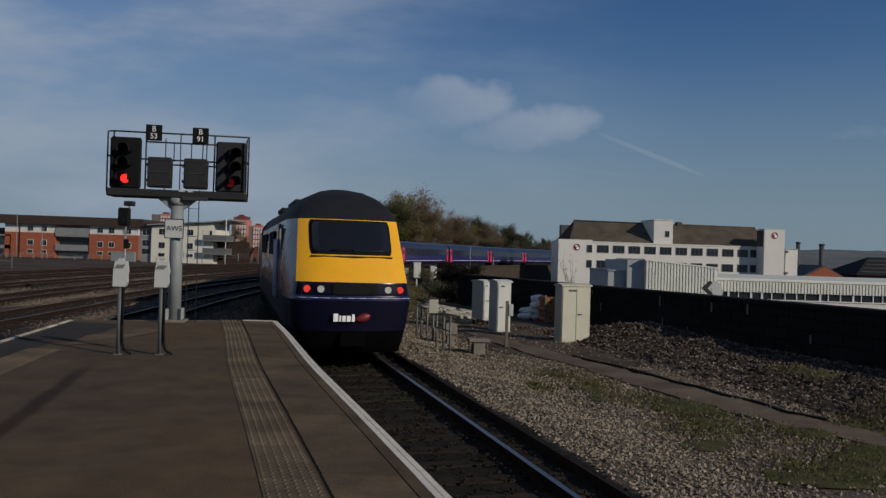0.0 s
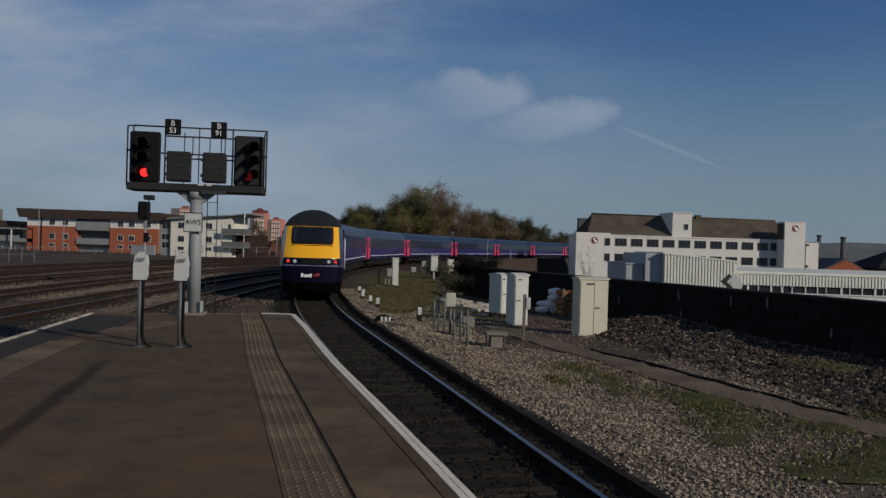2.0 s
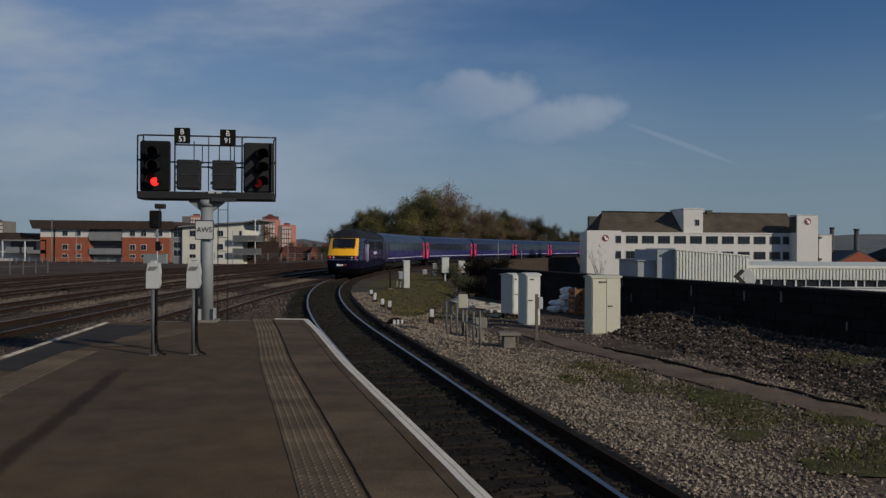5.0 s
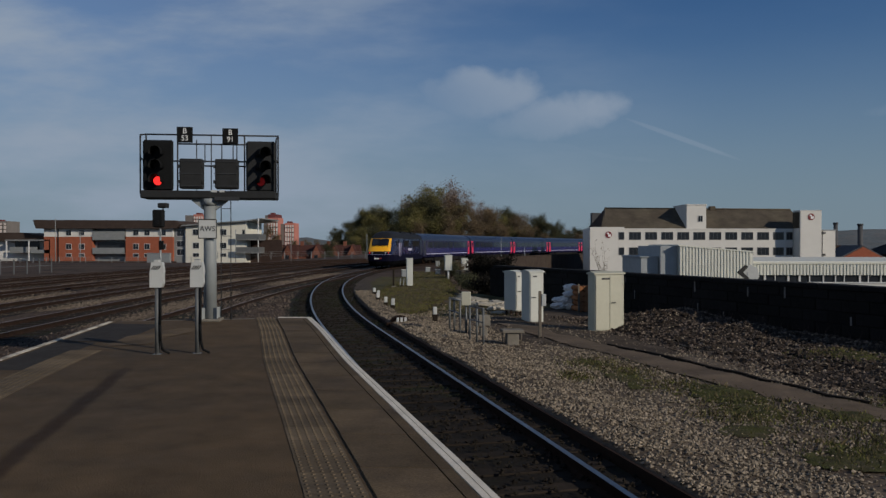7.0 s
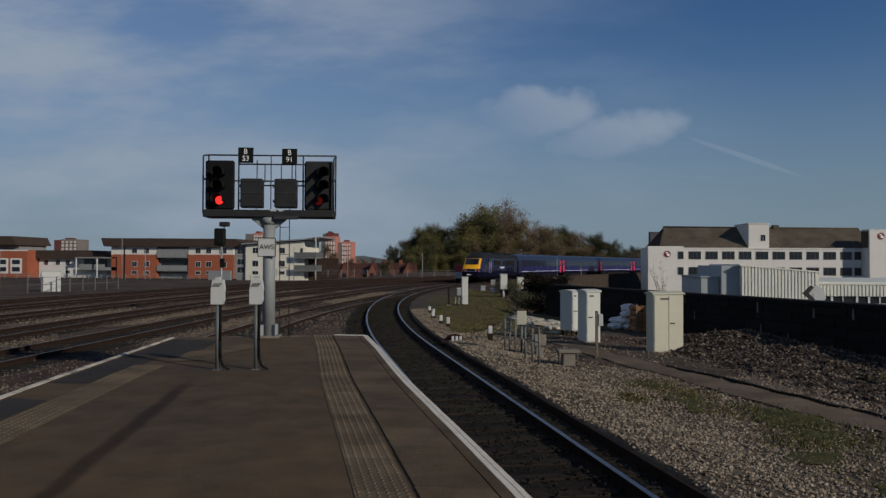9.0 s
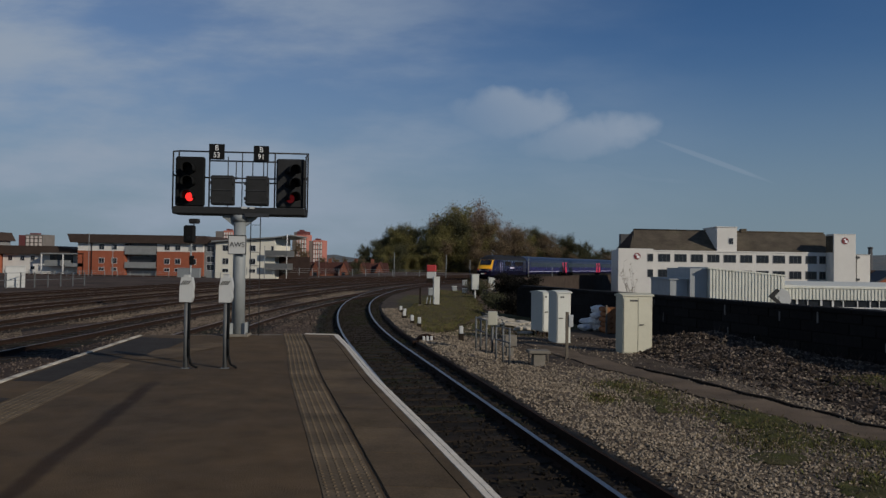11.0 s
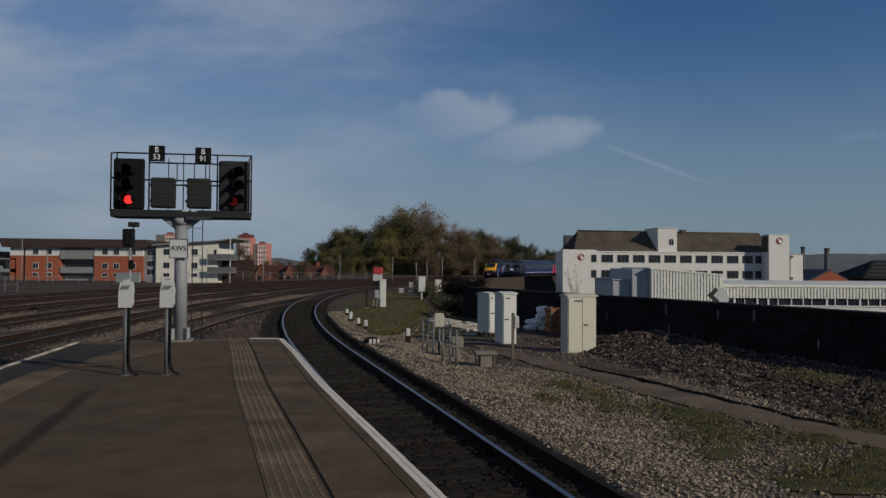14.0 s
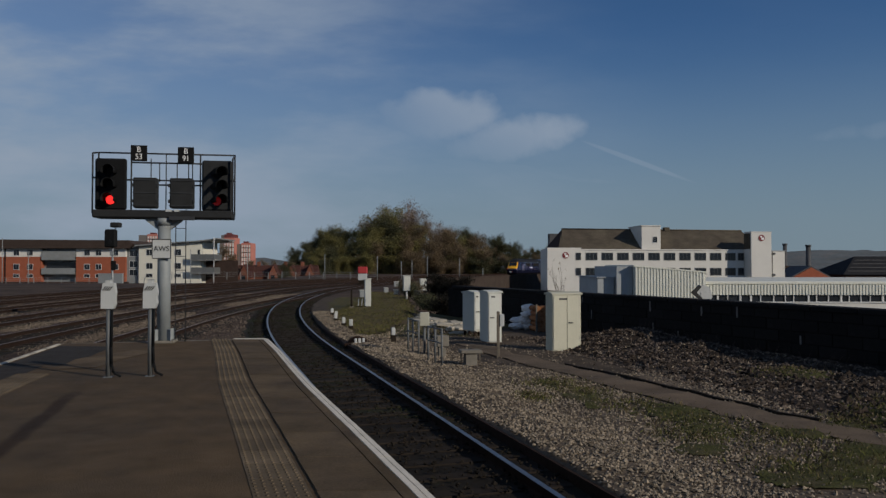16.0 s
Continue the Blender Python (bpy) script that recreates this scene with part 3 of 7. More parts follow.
def terrain(x, y):
    """Height of the ballast and spoil beside the line."""
    p = Vector((x, y, 0))
    z = BED + 0.05 + 0.05 * noise.noise(p * 0.5) + 0.025 * noise.noise(p * 2.1)
    foot = 6.88 - (y - 11.9) * 0.27
    wall = edge_right(min(y, 40.9))
    w = max(wall - foot, 0.5)
    u = (x - foot) / w
    if 0 < u < 1.1 and y < 27:
        fade = min(1, (27 - y) / 3)
        ridge = math.sin(min(u, 1) * math.pi * 0.78) ** 0.8 * 0.45 * fade * float(np.interp(y, (10, 16, 20, 24), (0.3, 0.36, 0.6, 1.0)))
        z += ridge * (1 + 0.45 * noise.noise(p * 0.7) + 0.2 * noise.noise(p * 2.3)) + 0.05 * fade * noise.noise(p * 3)
    return z


def shoulder(off, s):
    """Extra height of the heaped ballast shoulder beside the rails."""
    h = 0.11 * min(max((50 - s) / 14, 0), 1)
    return h * float(np.interp(off, (1.33, 1.42, 2.1, 3.0), (0.4, 1, 1, 0)))


def cess_z(x, y, off, s):
    """Height of the ballast off metres beside the line."""
    t = min(max((off - 1.33) / 0.1, 0), 1)
    return terrain(x, y) * t + (BED + 0.02) * (1 - t) + shoulder(off, s)


def build_beside_line():
    bm = bmesh.new()
    foot = lambda y: 6.88 - (y - 11.9) * 0.27
    ss = np.arange(-6.0, 62.0, 0.3)
    cols = 56
    rows = []
    for s in ss:
        wide = 0.0
        while wide < 30:
            p = on_line(s, wide)
            if p.y < 41 and p.x > edge_right(p.y) or p.y >= 41 and wide > 7.0:
                break
            wide += 0.05
        row = []
        for k in range(cols + 1):
            off = 1.34 + (wide - 1.34) * (k / cols) ** 1.35
            p = on_line(s, off)
            row.append(bm.verts.new((p.x, p.y, cess_z(p.x, p.y, off, s))))
        rows.append(row)
    for r, q in zip(rows, rows[1:]):
        for k in range(cols):
            f = bm.faces.new((r[k], r[k + 1], q[k + 1], q[k]))
            f.smooth = True
            c = f.calc_center_median()
            verge = noise.noise(c * 0.6) * 1.2
            earth = c.x > float(np.interp(c.y, (18, 20, 23, 27.5), (3.2, 1.3, 0.4, -0.6))) + 0.4 * verge and 18 < c.y < 31 or c.y > 24.5 + 2 * verge and k <= 15 + verge * 3
            f.material_index = 3 if earth and not (c.x > foot(c.y) + 0.1 and c.y < 26.5) else 2 if k > 15 + verge * 3 and c.y > 27.5 + verge else 1 if c.x > foot(c.y) + 0.1 + 0.25 * noise.noise(c * 1.5) and c.y < 26.5 else 0
    tagged(part("ballast_ground", bm, ["ballast", "spoil", "verge", "dirt"]), "pale ballast cess with a dark heap of spoil along the wall", "ground", kind="structure")


def build_ballast_edging():
    bm = bmesh.new()
    sweep(bm, [(-0.02, BED - 0.1), (0.02, BED - 0.1), (0.02, RAIL - 0.015), (-0.02, RAIL - 0.015)], [on_line(s, 1.325) for s in np.arange(-15, 31, 1.0)])
    bmesh.ops.recalc_face_normals(bm, faces=bm.faces)
    tagged(part("ballast_edging", bm, "rail_side"), "low rusty brown edging holding back the ballast beside the rail", "edging", kind="structure")


def path_points():
    """The trodden path: centre points and half widths."""
    return [(Vector((7.6, 9.6)), 0.55), (Vector((6.0, 11.6)), 0.5), (Vector((5.0, 13.6)), 0.48), (Vector((4.2, 15.6)), 0.45),
            (Vector((3.35, 17.9)), 0.42), (Vector((2.5, 20.2)), 0.42), (Vector((1.7, 22.4)), 0.42), (Vector((0.9, 25.2)), 0.42)]


def build_path():
    pp = path_points()
    bm = bmesh.new()
    L, R = [], []
    fine = []
    for (a, wa), (b, wb) in zip(pp, pp[1:]):
        for k in range(6):
            f = k / 6
            fine.append((a.lerp(b, f), wa + (wb - wa) * f))
    for i in range(len(fine)):
        a = fine[max(i - 1, 0)][0]
        b = fine[min(i + 1, len(fine) - 1)][0]
        d = (b - a).normalized()
        c, w = fine[i]
        wl = w * (1 + 0.6 * noise.noise(Vector((i * 0.45, 3, 0))))
        wr = w * (1 + 0.5 * noise.noise(Vector((i * 0.45, 9, 0))))
        l, r = c + Vector((-d.y, d.x)) * wl, c - Vector((-d.y, d.x)) * wr
        L.append(Vector((l.x, l.y, terrain(l.x, l.y) + 0.025)))
        R.append(Vector((r.x, r.y, terrain(r.x, r.y) + 0.025)))
    C = [(a + b) / 2 + Vector((0, 0, 0.01)) for a, b in zip(L, R)]
    strip(bm, L, C)
    strip(bm, C, R)
    bmesh.ops.remove_doubles(bm, verts=bm.verts, dist=0.001)
    bmesh.ops.recalc_face_normals(bm, faces=bm.faces)
    tagged(part("footpath", bm, "path"), "trodden brown earth path through the ballast", "path", kind="structure")
    # low dark edging on the far side of the path
    bm = bmesh.new()
    sweep(bm, [(-0.05, -0.08), (0.05, -0.08), (0.035, 0.03), (-0.035, 0.03)], [Vector((p.x + 0.1, p.y + 0.06, p.z)) for p in R[8:30:2]])
    bmesh.ops.recalc_face_normals(bm, faces=bm.faces)
    tagged(part("path_edging", bm, "sleeper"), "low dark timber edging beside the path", "edging", kind="structure")


# ---- platform ----
PLAT_R = [(2.75, -4.0), (0.66, 2.9), (0.01, 4.98), (-0.58, 6.83), (-0.97, 8.03), (-1.57, 9.89), (-2.62, 13.45), (-3.30, 15.6)]
PLAT_L = [(-3.3, -4.0), (-5.54, 7.04), (-6.06, 9.51), (-7.0, 14.7)]


def along(pts, y):
    return float(np.interp(y, [p[1] for p in pts], [p[0] for p in pts]))


def build_platform():
    bm = bmesh.new()
    back = -12.0
    ring = [Vector((6.0, back, 0)), *[Vector((x - 0.032, y, 0)) for x, y in PLAT_R], *[Vector((x, y, 0)) for x, y in PLAT_L[::-1]], Vector((-1.5, back, 0))]
    top = [bm.verts.new(p) for p in ring]
    low = [bm.verts.new((p.x, p.y, BED - 0.2)) for p in ring]
    bm.faces.new(top)
    n = len(ring)
    for i in range(n):
        f = bm.faces.new((top[i], low[i], low[(i + 1) % n], top[(i + 1) % n]))
        f.material_index = 1
    bmesh.ops.recalc_face_normals(bm, faces=bm.faces)
    bmesh.ops.triangulate(bm, faces=[f for f in bm.faces if len(f.verts) > 4])
    plat = tagged(part("platform", bm, ["asphalt", "brick"]), "worn dark asphalt station platform with paved edges", "platform", kind="structure")

    def quad_part(name, corners, z0, z1, mat, parent, label="", bev=0.004):
        b = bmesh.new()
        lo = [b.verts.new((x, y, z0)) for x, y in corners]
        hi = [b.verts.new((x, y, z1)) for x, y in corners]
        b.faces.new(hi)
        k = len(corners)
        for i in range(k):
            b.faces.new((lo[i], lo[(i + 1) % k], hi[(i + 1) % k], hi[i]))
        bmesh.ops.recalc_face_normals(b, faces=b.faces)
        return part(name, b, mat, parent, label)

    # edge slabs, tactile tiles and the white line, laid along the edge
    ys = np.arange(-3.0, 15.6, 0.9)

    def inset(y):
        return 0.75

    for y in ys:
        y1 = min(y + 0.9, 15.62)
        e0, e1 = along(PLAT_R, y), along(PLAT_R, y1)
        quad_part("edge_slab", [(e0 - inset(y) + 0.015, y + 0.006), (e0 - 0.226, y + 0.006), (e1 - 0.226, y1 - 0.006), (e1 - inset(y1) + 0.015, y1 - 0.006)], -0.02, 0.012, "slab", plat)
        quad_part("coping_strip", [(e0 - 0.214, y + 0.003), (e0 - 0.130, y + 0.003), (e1 - 0.130, y1 - 0.003), (e1 - 0.214, y1 - 0.003)], -0.02, 0.012, "slab", plat)
        for a0, a1 in ((0.122, 0.074), (0.066, 0.022)):
            quad_part("white_coping", [(e0 - a0, y + 0.004), (e0 - a1, y + 0.004), (e1 - a1, y1 - 0.004), (e1 - a0, y1 - 0.004)], -0.08, 0.014, "paint", plat, "white painted coping stone")
    # tactile tiles with rows of raised studs, along both edges
    runs = []
    for y in np.arange(-3.0, 15.5, 0.42):
        y1 = min(y + 0.42, 15.6)
        e0, e1 = along(PLAT_R, y), along(PLAT_R, y1)
        runs.append((y, y1, e0 - 1.16, e0 - 0.775, e1 - 1.16, e1 - 0.775))
    for y in np.arange(1.0, 10.4, 0.42):
        e0, e1 = along(PLAT_L, y), along(PLAT_L, y + 0.42)
        runs.append((y, y + 0.42, e0 + 0.62, e0 + 1.06, e1 + 0.62, e1 + 1.06))
    for y, y1, xa0, xb0, xa1, xb1 in runs:
        b = bmesh.new()
        q = [(xa0 + 0.003, y + 0.003), (xb0, y + 0.003), (xb1, y1 - 0.003), (xa1 + 0.003, y1 - 0.003)]
        hi = [b.verts.new((*p, 0.005)) for p in q]
        lo = [b.verts.new((*p, -0.02)) for p in q]
        b.faces.new(hi)
        for i in range(4):
            b.faces.new((lo[i], lo[(i + 1) % 4], hi[(i + 1) % 4], hi[i]))
        for u in range(6):
            for v in range(6):
                fu, fv = (u + 0.5) / 6, (v + 0.5) / 6
                x = (xa0 * (1 - fv) + xa1 * fv) * (1 - fu) + (xb0 * (1 - fv) + xb1 * fv) * fu
                yy = y + fv * (y1 - y)
                k0 = [b.verts.new((x + 0.016 * math.cos(a), yy + 0.016 * math.sin(a), 0.005)) for a in (0, 1.57, 3.14, 4.71)]
                k1 = [b.verts.new((x + 0.009 * math.cos(a), yy + 0.009 * math.sin(a), 0.012)) for a in (0, 1.57, 3.14, 4.71)]
                b.faces.new(k1)
                for i in range(4):
                    b.faces.new((k0[i], k0[(i + 1) % 4], k1[(i + 1) % 4], k1[i]))
        part("tactile_tile", b, "tactile", plat)
    # thin dark joint beside the line
    quad_part("end_coping", [(-3.98, 15.5), (-3.36, 15.5), (-3.38, 15.66), (-4.0, 15.66)], -0.08, 0.016, "paint", plat, "white painted coping stone at the platform end")
    # the other edge: white line and a band of darker repairs
    for y in np.arange(-3.0, 14.4, 0.9):
        y1 = min(y + 0.9, 14.65)
        e0, e1 = along(PLAT_L, y), along(PLAT_L, y1)
        quad_part("white_coping", [(e0 - 0.02, y + 0.004), (e0 + 0.06, y + 0.004), (e1 + 0.06, y1 - 0.004), (e1 - 0.02, y1 - 0.004)], -0.08, 0.012, "worn_paint", plat, "white painted coping stone")

    def ribbon(name, pts, mat, label, z=0.004):
        b = bmesh.new()
        b.faces.new([b.verts.new((x, y, z)) for x, y in pts])
        bmesh.ops.recalc_face_normals(b, faces=b.faces)
        ob = part(name, b, mat, plat, label)
        return ob

    for ya, yb, wide in ((2.0, 7.9, 0.5), (8.9, 11.6, 0.62), (11.6, 14.3, 1.0)):
        ea, eb = along(PLAT_L, ya), along(PLAT_L, yb)
        ribbon("asphalt_repair", [(ea + 0.12, ya), (ea + 0.12 + wide * 0.95, ya + 0.05), (eb + 0.12 + wide, yb - 0.1), (eb + 0.12, yb)], "patch", "darker asphalt repair")
    ribbon("pale_patch", [(-5.35, 11.1), (-5.6, 12.3), (-5.2, 13.6), (-4.75, 13.4), (-4.9, 12.2), (-4.85, 11.3)], "slab", "paler worn patch", 0.008)
    quad_part("end_kerb", [(-6.95, 14.72), (-4.0, 15.62), (-4.0, 15.85), (-7.0, 14.95)], BED - 0.1, -0.02, "concrete", plat, "pale concrete kerb at the platform end")


# ---- tracks ----
RAIL_SEC = [(-0.07, -0.16), (0.07, -0.16), (0.07, -0.145), (0.012, -0.12), (0.012, -0.05), (0.035, -0.035), (0.035, 0.0), (-0.035, 0.0), (-0.035, -0.035), (-0.012, -0.05), (-0.012, -0.12), (-0.07, -0.145)]


def build_track(name, pts_of, s0, s1, step, label, sleepers, singles):
    """pts_of(s, off) gives plan points; singles: how far sleepers are pieces of their own."""
    t = thing(name, Matrix.Identity(4), label, "railway track", "railway tracks")
    ss = np.arange(s0, s1 + 0.01, step)
    for side in (-0.7525, 0.7525):
        pts = [pts_of(s, side) + Vector((0, 0, RAIL)) for s in ss]
        bm = bmesh.new()
        sweep(bm, RAIL_SEC, pts)
        bmesh.ops.recalc_face_normals(bm, faces=bm.faces)
        for f in bm.faces:
            if f.normal.z > 0.9 and f.calc_center_median().z > RAIL - 0.004:
                f.material_index = 1
        part("rail", bm, ["rail_side", "rail_top" if name == "main_track" else "rail_dull"], t)
    base = boxed(-1.3, 1.3, -0.125, 0.125, -0.30, -0.132, bev=0.012)
    me = None
    rest = []
    for s in np.arange(s0 + 0.3, s1, 0.68):
        c, a = pts_of(s, 0), pts_of(s + 0.2, 0)
        ang = math.atan2(a.y - c.y, a.x - c.x) - math.pi / 2
        m = Matrix.Translation((c.x, c.y, RAIL - (0.012 if name == "siding_track" else 0))) @ Matrix.Rotation(ang, 4, "Z")
        if singles[0] < s < singles[1]:
            if me is None:
                ob = part("sleeper", base.copy(), "sleeper", t)
                me = ob.data
            else:
                ob = new("sleeper", me)
                ob.parent = t
            ob.matrix_basis = m
        elif sleepers:
            rest.append(m)
    if rest:
        bm = bmesh.new()
        for m in rest:
            box(bm, -1.3, 1.3, -0.125, 0.125, -0.30, -0.132, m=m)
        tagged(part("sleepers_beyond", bm, "sleeper", t), kind="stuff")
    base.free()
    bm = bmesh.new()
    lift = BED + (0.013 if name == "siding_track" else 0.008)
    if name != "main_track":
        strip(bm, [pts_of(s, -1.55) + Vector((0, 0, lift)) for s in ss], [pts_of(s, 1.55) + Vector((0, 0, lift)) for s in ss])
        bmesh.ops.recalc_face_normals(bm, faces=bm.faces)
        part("bed", bm, "four_foot", t, "oily dark bed of the track")
    return t


def main_pts(s, off):
    return on_line(s, off)


YARD_Y = (-30, 18, 25, 31, 40, 55, 70, 85)
YARD_X = ((-9.6, -13.4, -13.9, -14.35, -14.8, -15.0, -14.5, -14.0), (-12.9, -17.2, -17.85, -18.5, -19.1, -19.35, -18.9, -18.4),
          (-17.0, -21.5, -22.2, -22.9, -23.6, -23.8, -23.3, -22.8), (-21.4, -25.9, -26.6, -27.3, -28.0, -28.2, -27.7, -27.2),
          (-25.8, -30.3, -31.0, -31.7, -32.4, -32.6, -32.1, -31.6))
SIDING_Y = (-16, -4, 7, 14.7, 20, 24.5, 30, 36, 44, 52, 60, 70)
SIDING_X = (-2.3, -4.9, -7.15, -8.6, -9.3, -9.75, -10.3, -10.7, -10.9, -10.75, -10.5, -10.1)


def eased(y, ys, xs):
    """Interpolated with the corners eased."""
    return sum(float(np.interp(y + d, ys, xs)) for d in (-5, -2.5, 0, 2.5, 5)) / 5


def yard_x(k, y):
    return eased(y, YARD_Y, YARD_X[k - 1])


def yard_pts(k):
    """The k-th yard line: slanting away beside the platforms, then round the curve beside the running line."""
    def f(s, off):
        q = on_line(s, -4.4 * k + off)
        y = on_line(70).y - (70 - s)
        if s < 66:
            return Vector((yard_x(k, y) + off, y, 0))
        if s < 78:
            w = (s - 66) / 12
            return Vector((yard_x(k, y) + off, y, 0)).lerp(q, w * w * (3 - 2 * w))
        return q
    return f


def siding_pts(s, off):
    return Vector((eased(s, SIDING_Y, SIDING_X) + off, s, 0))


def build_tracks():
    build_track("main_track", main_pts, -16, 330, 1.0, "curved single railway track with shiny rail tops on old sleepers", True, (-2, 150))
    for k in range(1, 6):
        build_track("yard_track", yard_pts(k), -25, 300, 2.0, "rusty-sided yard track in brown ballast", True, (0, 0))
    build_track("siding_track", siding_pts, -14, 64, 1.5, "platform track running beside the asphalt and joining the curve", True, (0, 0))
    # darker bed under the main track
    bm = bmesh.new()
    ss = np.arange(-16, 330, 1.0)
    rows = [[on_line(s, o, z) for s in ss] for o, z in ((-1.75, BED + 0.004), (-1.0, BED + 0.006), (0, BED + 0.004), (1.0, BED + 0.006), (1.34, BED + 0.008))]
    for a, b in zip(rows, rows[1:]):
        strip(bm, a, b)
    bmesh.ops.remove_doubles(bm, verts=bm.verts, dist=0.001)
    bmesh.ops.recalc_face_normals(bm, faces=bm.faces)
    tagged(part("track_bed", bm, "four_foot"), "oily dark ballast between the rails with moss", "ground", kind="structure")


build_ground()
build_beside_line()
build_ballast_edging()
build_path()
build_platform()
build_tracks()

# ---- the train ----
def nose_front(z):
    """How far back the face lies at height z over the rail."""
    return float(np.interp(z, (0.25, 0.7, 1.35, 1.45, 1.72, 2.25, 3.05, 3.12, 3.4, 3.6, 3.75, 3.83, 3.86), (0.28, 0.10, 0.0, 0.05, 0.10, 0.46, 1.06, 1.18, 1.50, 1.85, 2.3, 2.85, 3.5)))


def body_half(z):
    return float(np.interp(z, (0.25, 0.9, 1.4, 2.2, 3.0, 3.15, 3.4, 3.6, 3.75, 3.83, 3.86), (1.26, 1.34, 1.37, 1.36, 1.29, 1.25, 1.10, 0.86, 0.56, 0.28, 0.02)))


def nose_half(z):
    return float(np.interp(z, (0.25, 0.9, 1.4, 1.72, 3.05, 3.2, 3.4, 3.6, 3.75, 3.83, 3.86), (1.06, 1.18, 1.22, 1.17, 1.09, 1.06, 0.94, 0.74, 0.5, 0.25, 0.02)))


def nose_point(u, z, out=0.0):
    """u from -1 to 1 across the face; slightly bowed."""
    x = u * nose_half(z)
    return Vector((x, nose_front(z) + 0.16 * u * u + 0.12 * abs(u) ** 6 - out, z))


def plan_at(z, length):
    pts = []
    for u in np.linspace(-1, 1, 17):
        pts.append(nose_point(float(u), z))
    tail = []
    w, w0 = body_half(z), nose_half(z)
    y0 = nose_point(1, z).y
    for f in (0.25, 0.5, 0.75, 1.0):
        tail.append((w0 + (w - w0) * math.sin(f * math.pi / 2), y0 + f * 1.3))
    tail.append((w, 4.5))
    tail.append((w, length))
    right = [Vector((x, max(y, y0), z)) for x, y in tail]
    left = [Vector((-p.x, p.y, p.z)) for p in right[::-1]]
    return left + pts + right


def build_power_car():
    t = thing("power_car", Matrix.Identity(4), "navy diesel power car with a sloping yellow cab front", "train")
    length = 17.6
    zs = (0.25, 0.5, 0.72, 0.9, 1.35, 1.45, 1.72, 2.0, 2.25, 2.65, 3.05, 3.12, 3.25, 3.4, 3.6, 3.75, 3.83, 3.86)
    rings = [plan_at(z, length) for z in zs]
    n = len(rings[0])
    groups = {"cab_front": [], "body_shell": [], "roof": [], "lower_shell": [], "valance": []}
    for k in range(len(zs) - 1):
        for i in range(n - 1):
            quad = (rings[k][i], rings[k][i + 1], rings[k + 1][i + 1], rings[k + 1][i])
            zc = (zs[k] + zs[k + 1]) / 2
            front = 6 <= i < 6 + 16
            if zc > 3.08:
                g = "roof"
            elif front and 1.72 < zc < 3.08:
                g = "cab_front"
            elif zc < 0.71:
                g = "valance"
            elif zc < 1.36:
                g = "lower_shell"
            else:
                g = "body_shell"
            groups[g].append(quad)
        quad = (rings[k][-1], rings[k][0], rings[k + 1][0], rings[k + 1][-1])
        groups["body_shell"].append(quad)
    groups["valance"].append(tuple(rings[0][::-1]))
    mats = {"cab_front": ("yellow", "warning-yellow cab front"), "body_shell": ("navy", ""), "roof": ("train_roof", "sooty dark grey domed roof"), "lower_shell": ("apron", "dark navy lower apron"), "valance": ("soot", "black valance under the apron, its shade in the colour")}
    for g, quads in groups.items():
        bm = bmesh.new()
        for q in quads:
            f = bm.faces.new([bm.verts.new(p) for p in q])
            f.smooth = len(q) == 4
        bmesh.ops.remove_doubles(bm, verts=bm.verts, dist=0.0005)
        bmesh.ops.recalc_face_normals(bm, faces=bm.faces)
        part(g, bm, mats[g][0], t, mats[g][1])

    def panel(name, u0, u1, z0, z1, out, mat, parent, label="", nu=10, nz=6, round_by=0.0, metres=False):
        bm = bmesh.new()
        front, back = [], []
        for j in range(nz + 1):
            z = z0 + (z1 - z0) * j / nz
            rowf, rowb = [], []
            v = abs(2 * j / nz - 1)
            shrink = 1 - round_by * v ** 6
            for i in range(nu + 1):
                u = u0 + (u1 - u0) * i / nu
                u = (u0 + u1) / 2 + (u - (u0 + u1) / 2) * shrink
                if metres:
                    u /= nose_half(z)
                rowf.append(bm.verts.new(nose_point(u, z, out)))
                rowb.append(bm.verts.new(nose_point(u, z, -0.03)))
            front.append(rowf)
            back.append(rowb)
        for j in range(nz):
            for i in range(nu):
                bm.faces.new((front[j][i], front[j][i + 1], front[j + 1][i + 1], front[j + 1][i])).smooth = True
        for j in range(nz):
            bm.faces.new((back[j][0], front[j][0], front[j + 1][0], back[j + 1][0]))
            bm.faces.new((front[j][nu], back[j][nu], back[j + 1][nu], front[j + 1][nu]))
        for i in range(nu):
            bm.faces.new((back[0][i], back[0][i + 1], front[0][i + 1], front[0][i]))
            bm.faces.new((front[nz][i], front[nz][i + 1], back[nz][i + 1], back[nz][i]))
        bmesh.ops.recalc_face_normals(bm, faces=bm.faces)
        return part(name, bm, mat, parent, label)

    surround = panel("windscreen_surround", -0.88, 0.88, 2.29, 3.035, 0.012, "black", t, "black rubber windscreen surround", nz=12, round_by=0.05, metres=True)
    panel("windscreen", -0.82, 0.82, 2.35, 2.98, 0.022, "train_glass", surround, "dark cab windscreen", nz=12, round_by=0.05, metres=True)
    part("wiper", bent([nose_point(0.05, 2.32, 0.04), nose_point(0.02, 2.41, 0.045), nose_point(-0.4, 2.38, 0.045)], 0.014), "black", surround)
    part("sill", bent([nose_point(-0.76, 2.24, 0.02), nose_point(0, 2.24, 0.02), nose_point(0.76, 2.24, 0.02)], 0.02), "black", surround)
    cluster = panel("light_cluster", -0.97, 0.97, 1.455, 1.70, 0.010, "apron", t, "dark navy light panel")
    panel("grille", -0.40, 0.42, 1.46, 1.69, 0.016, "black", cluster, "black centre grille")
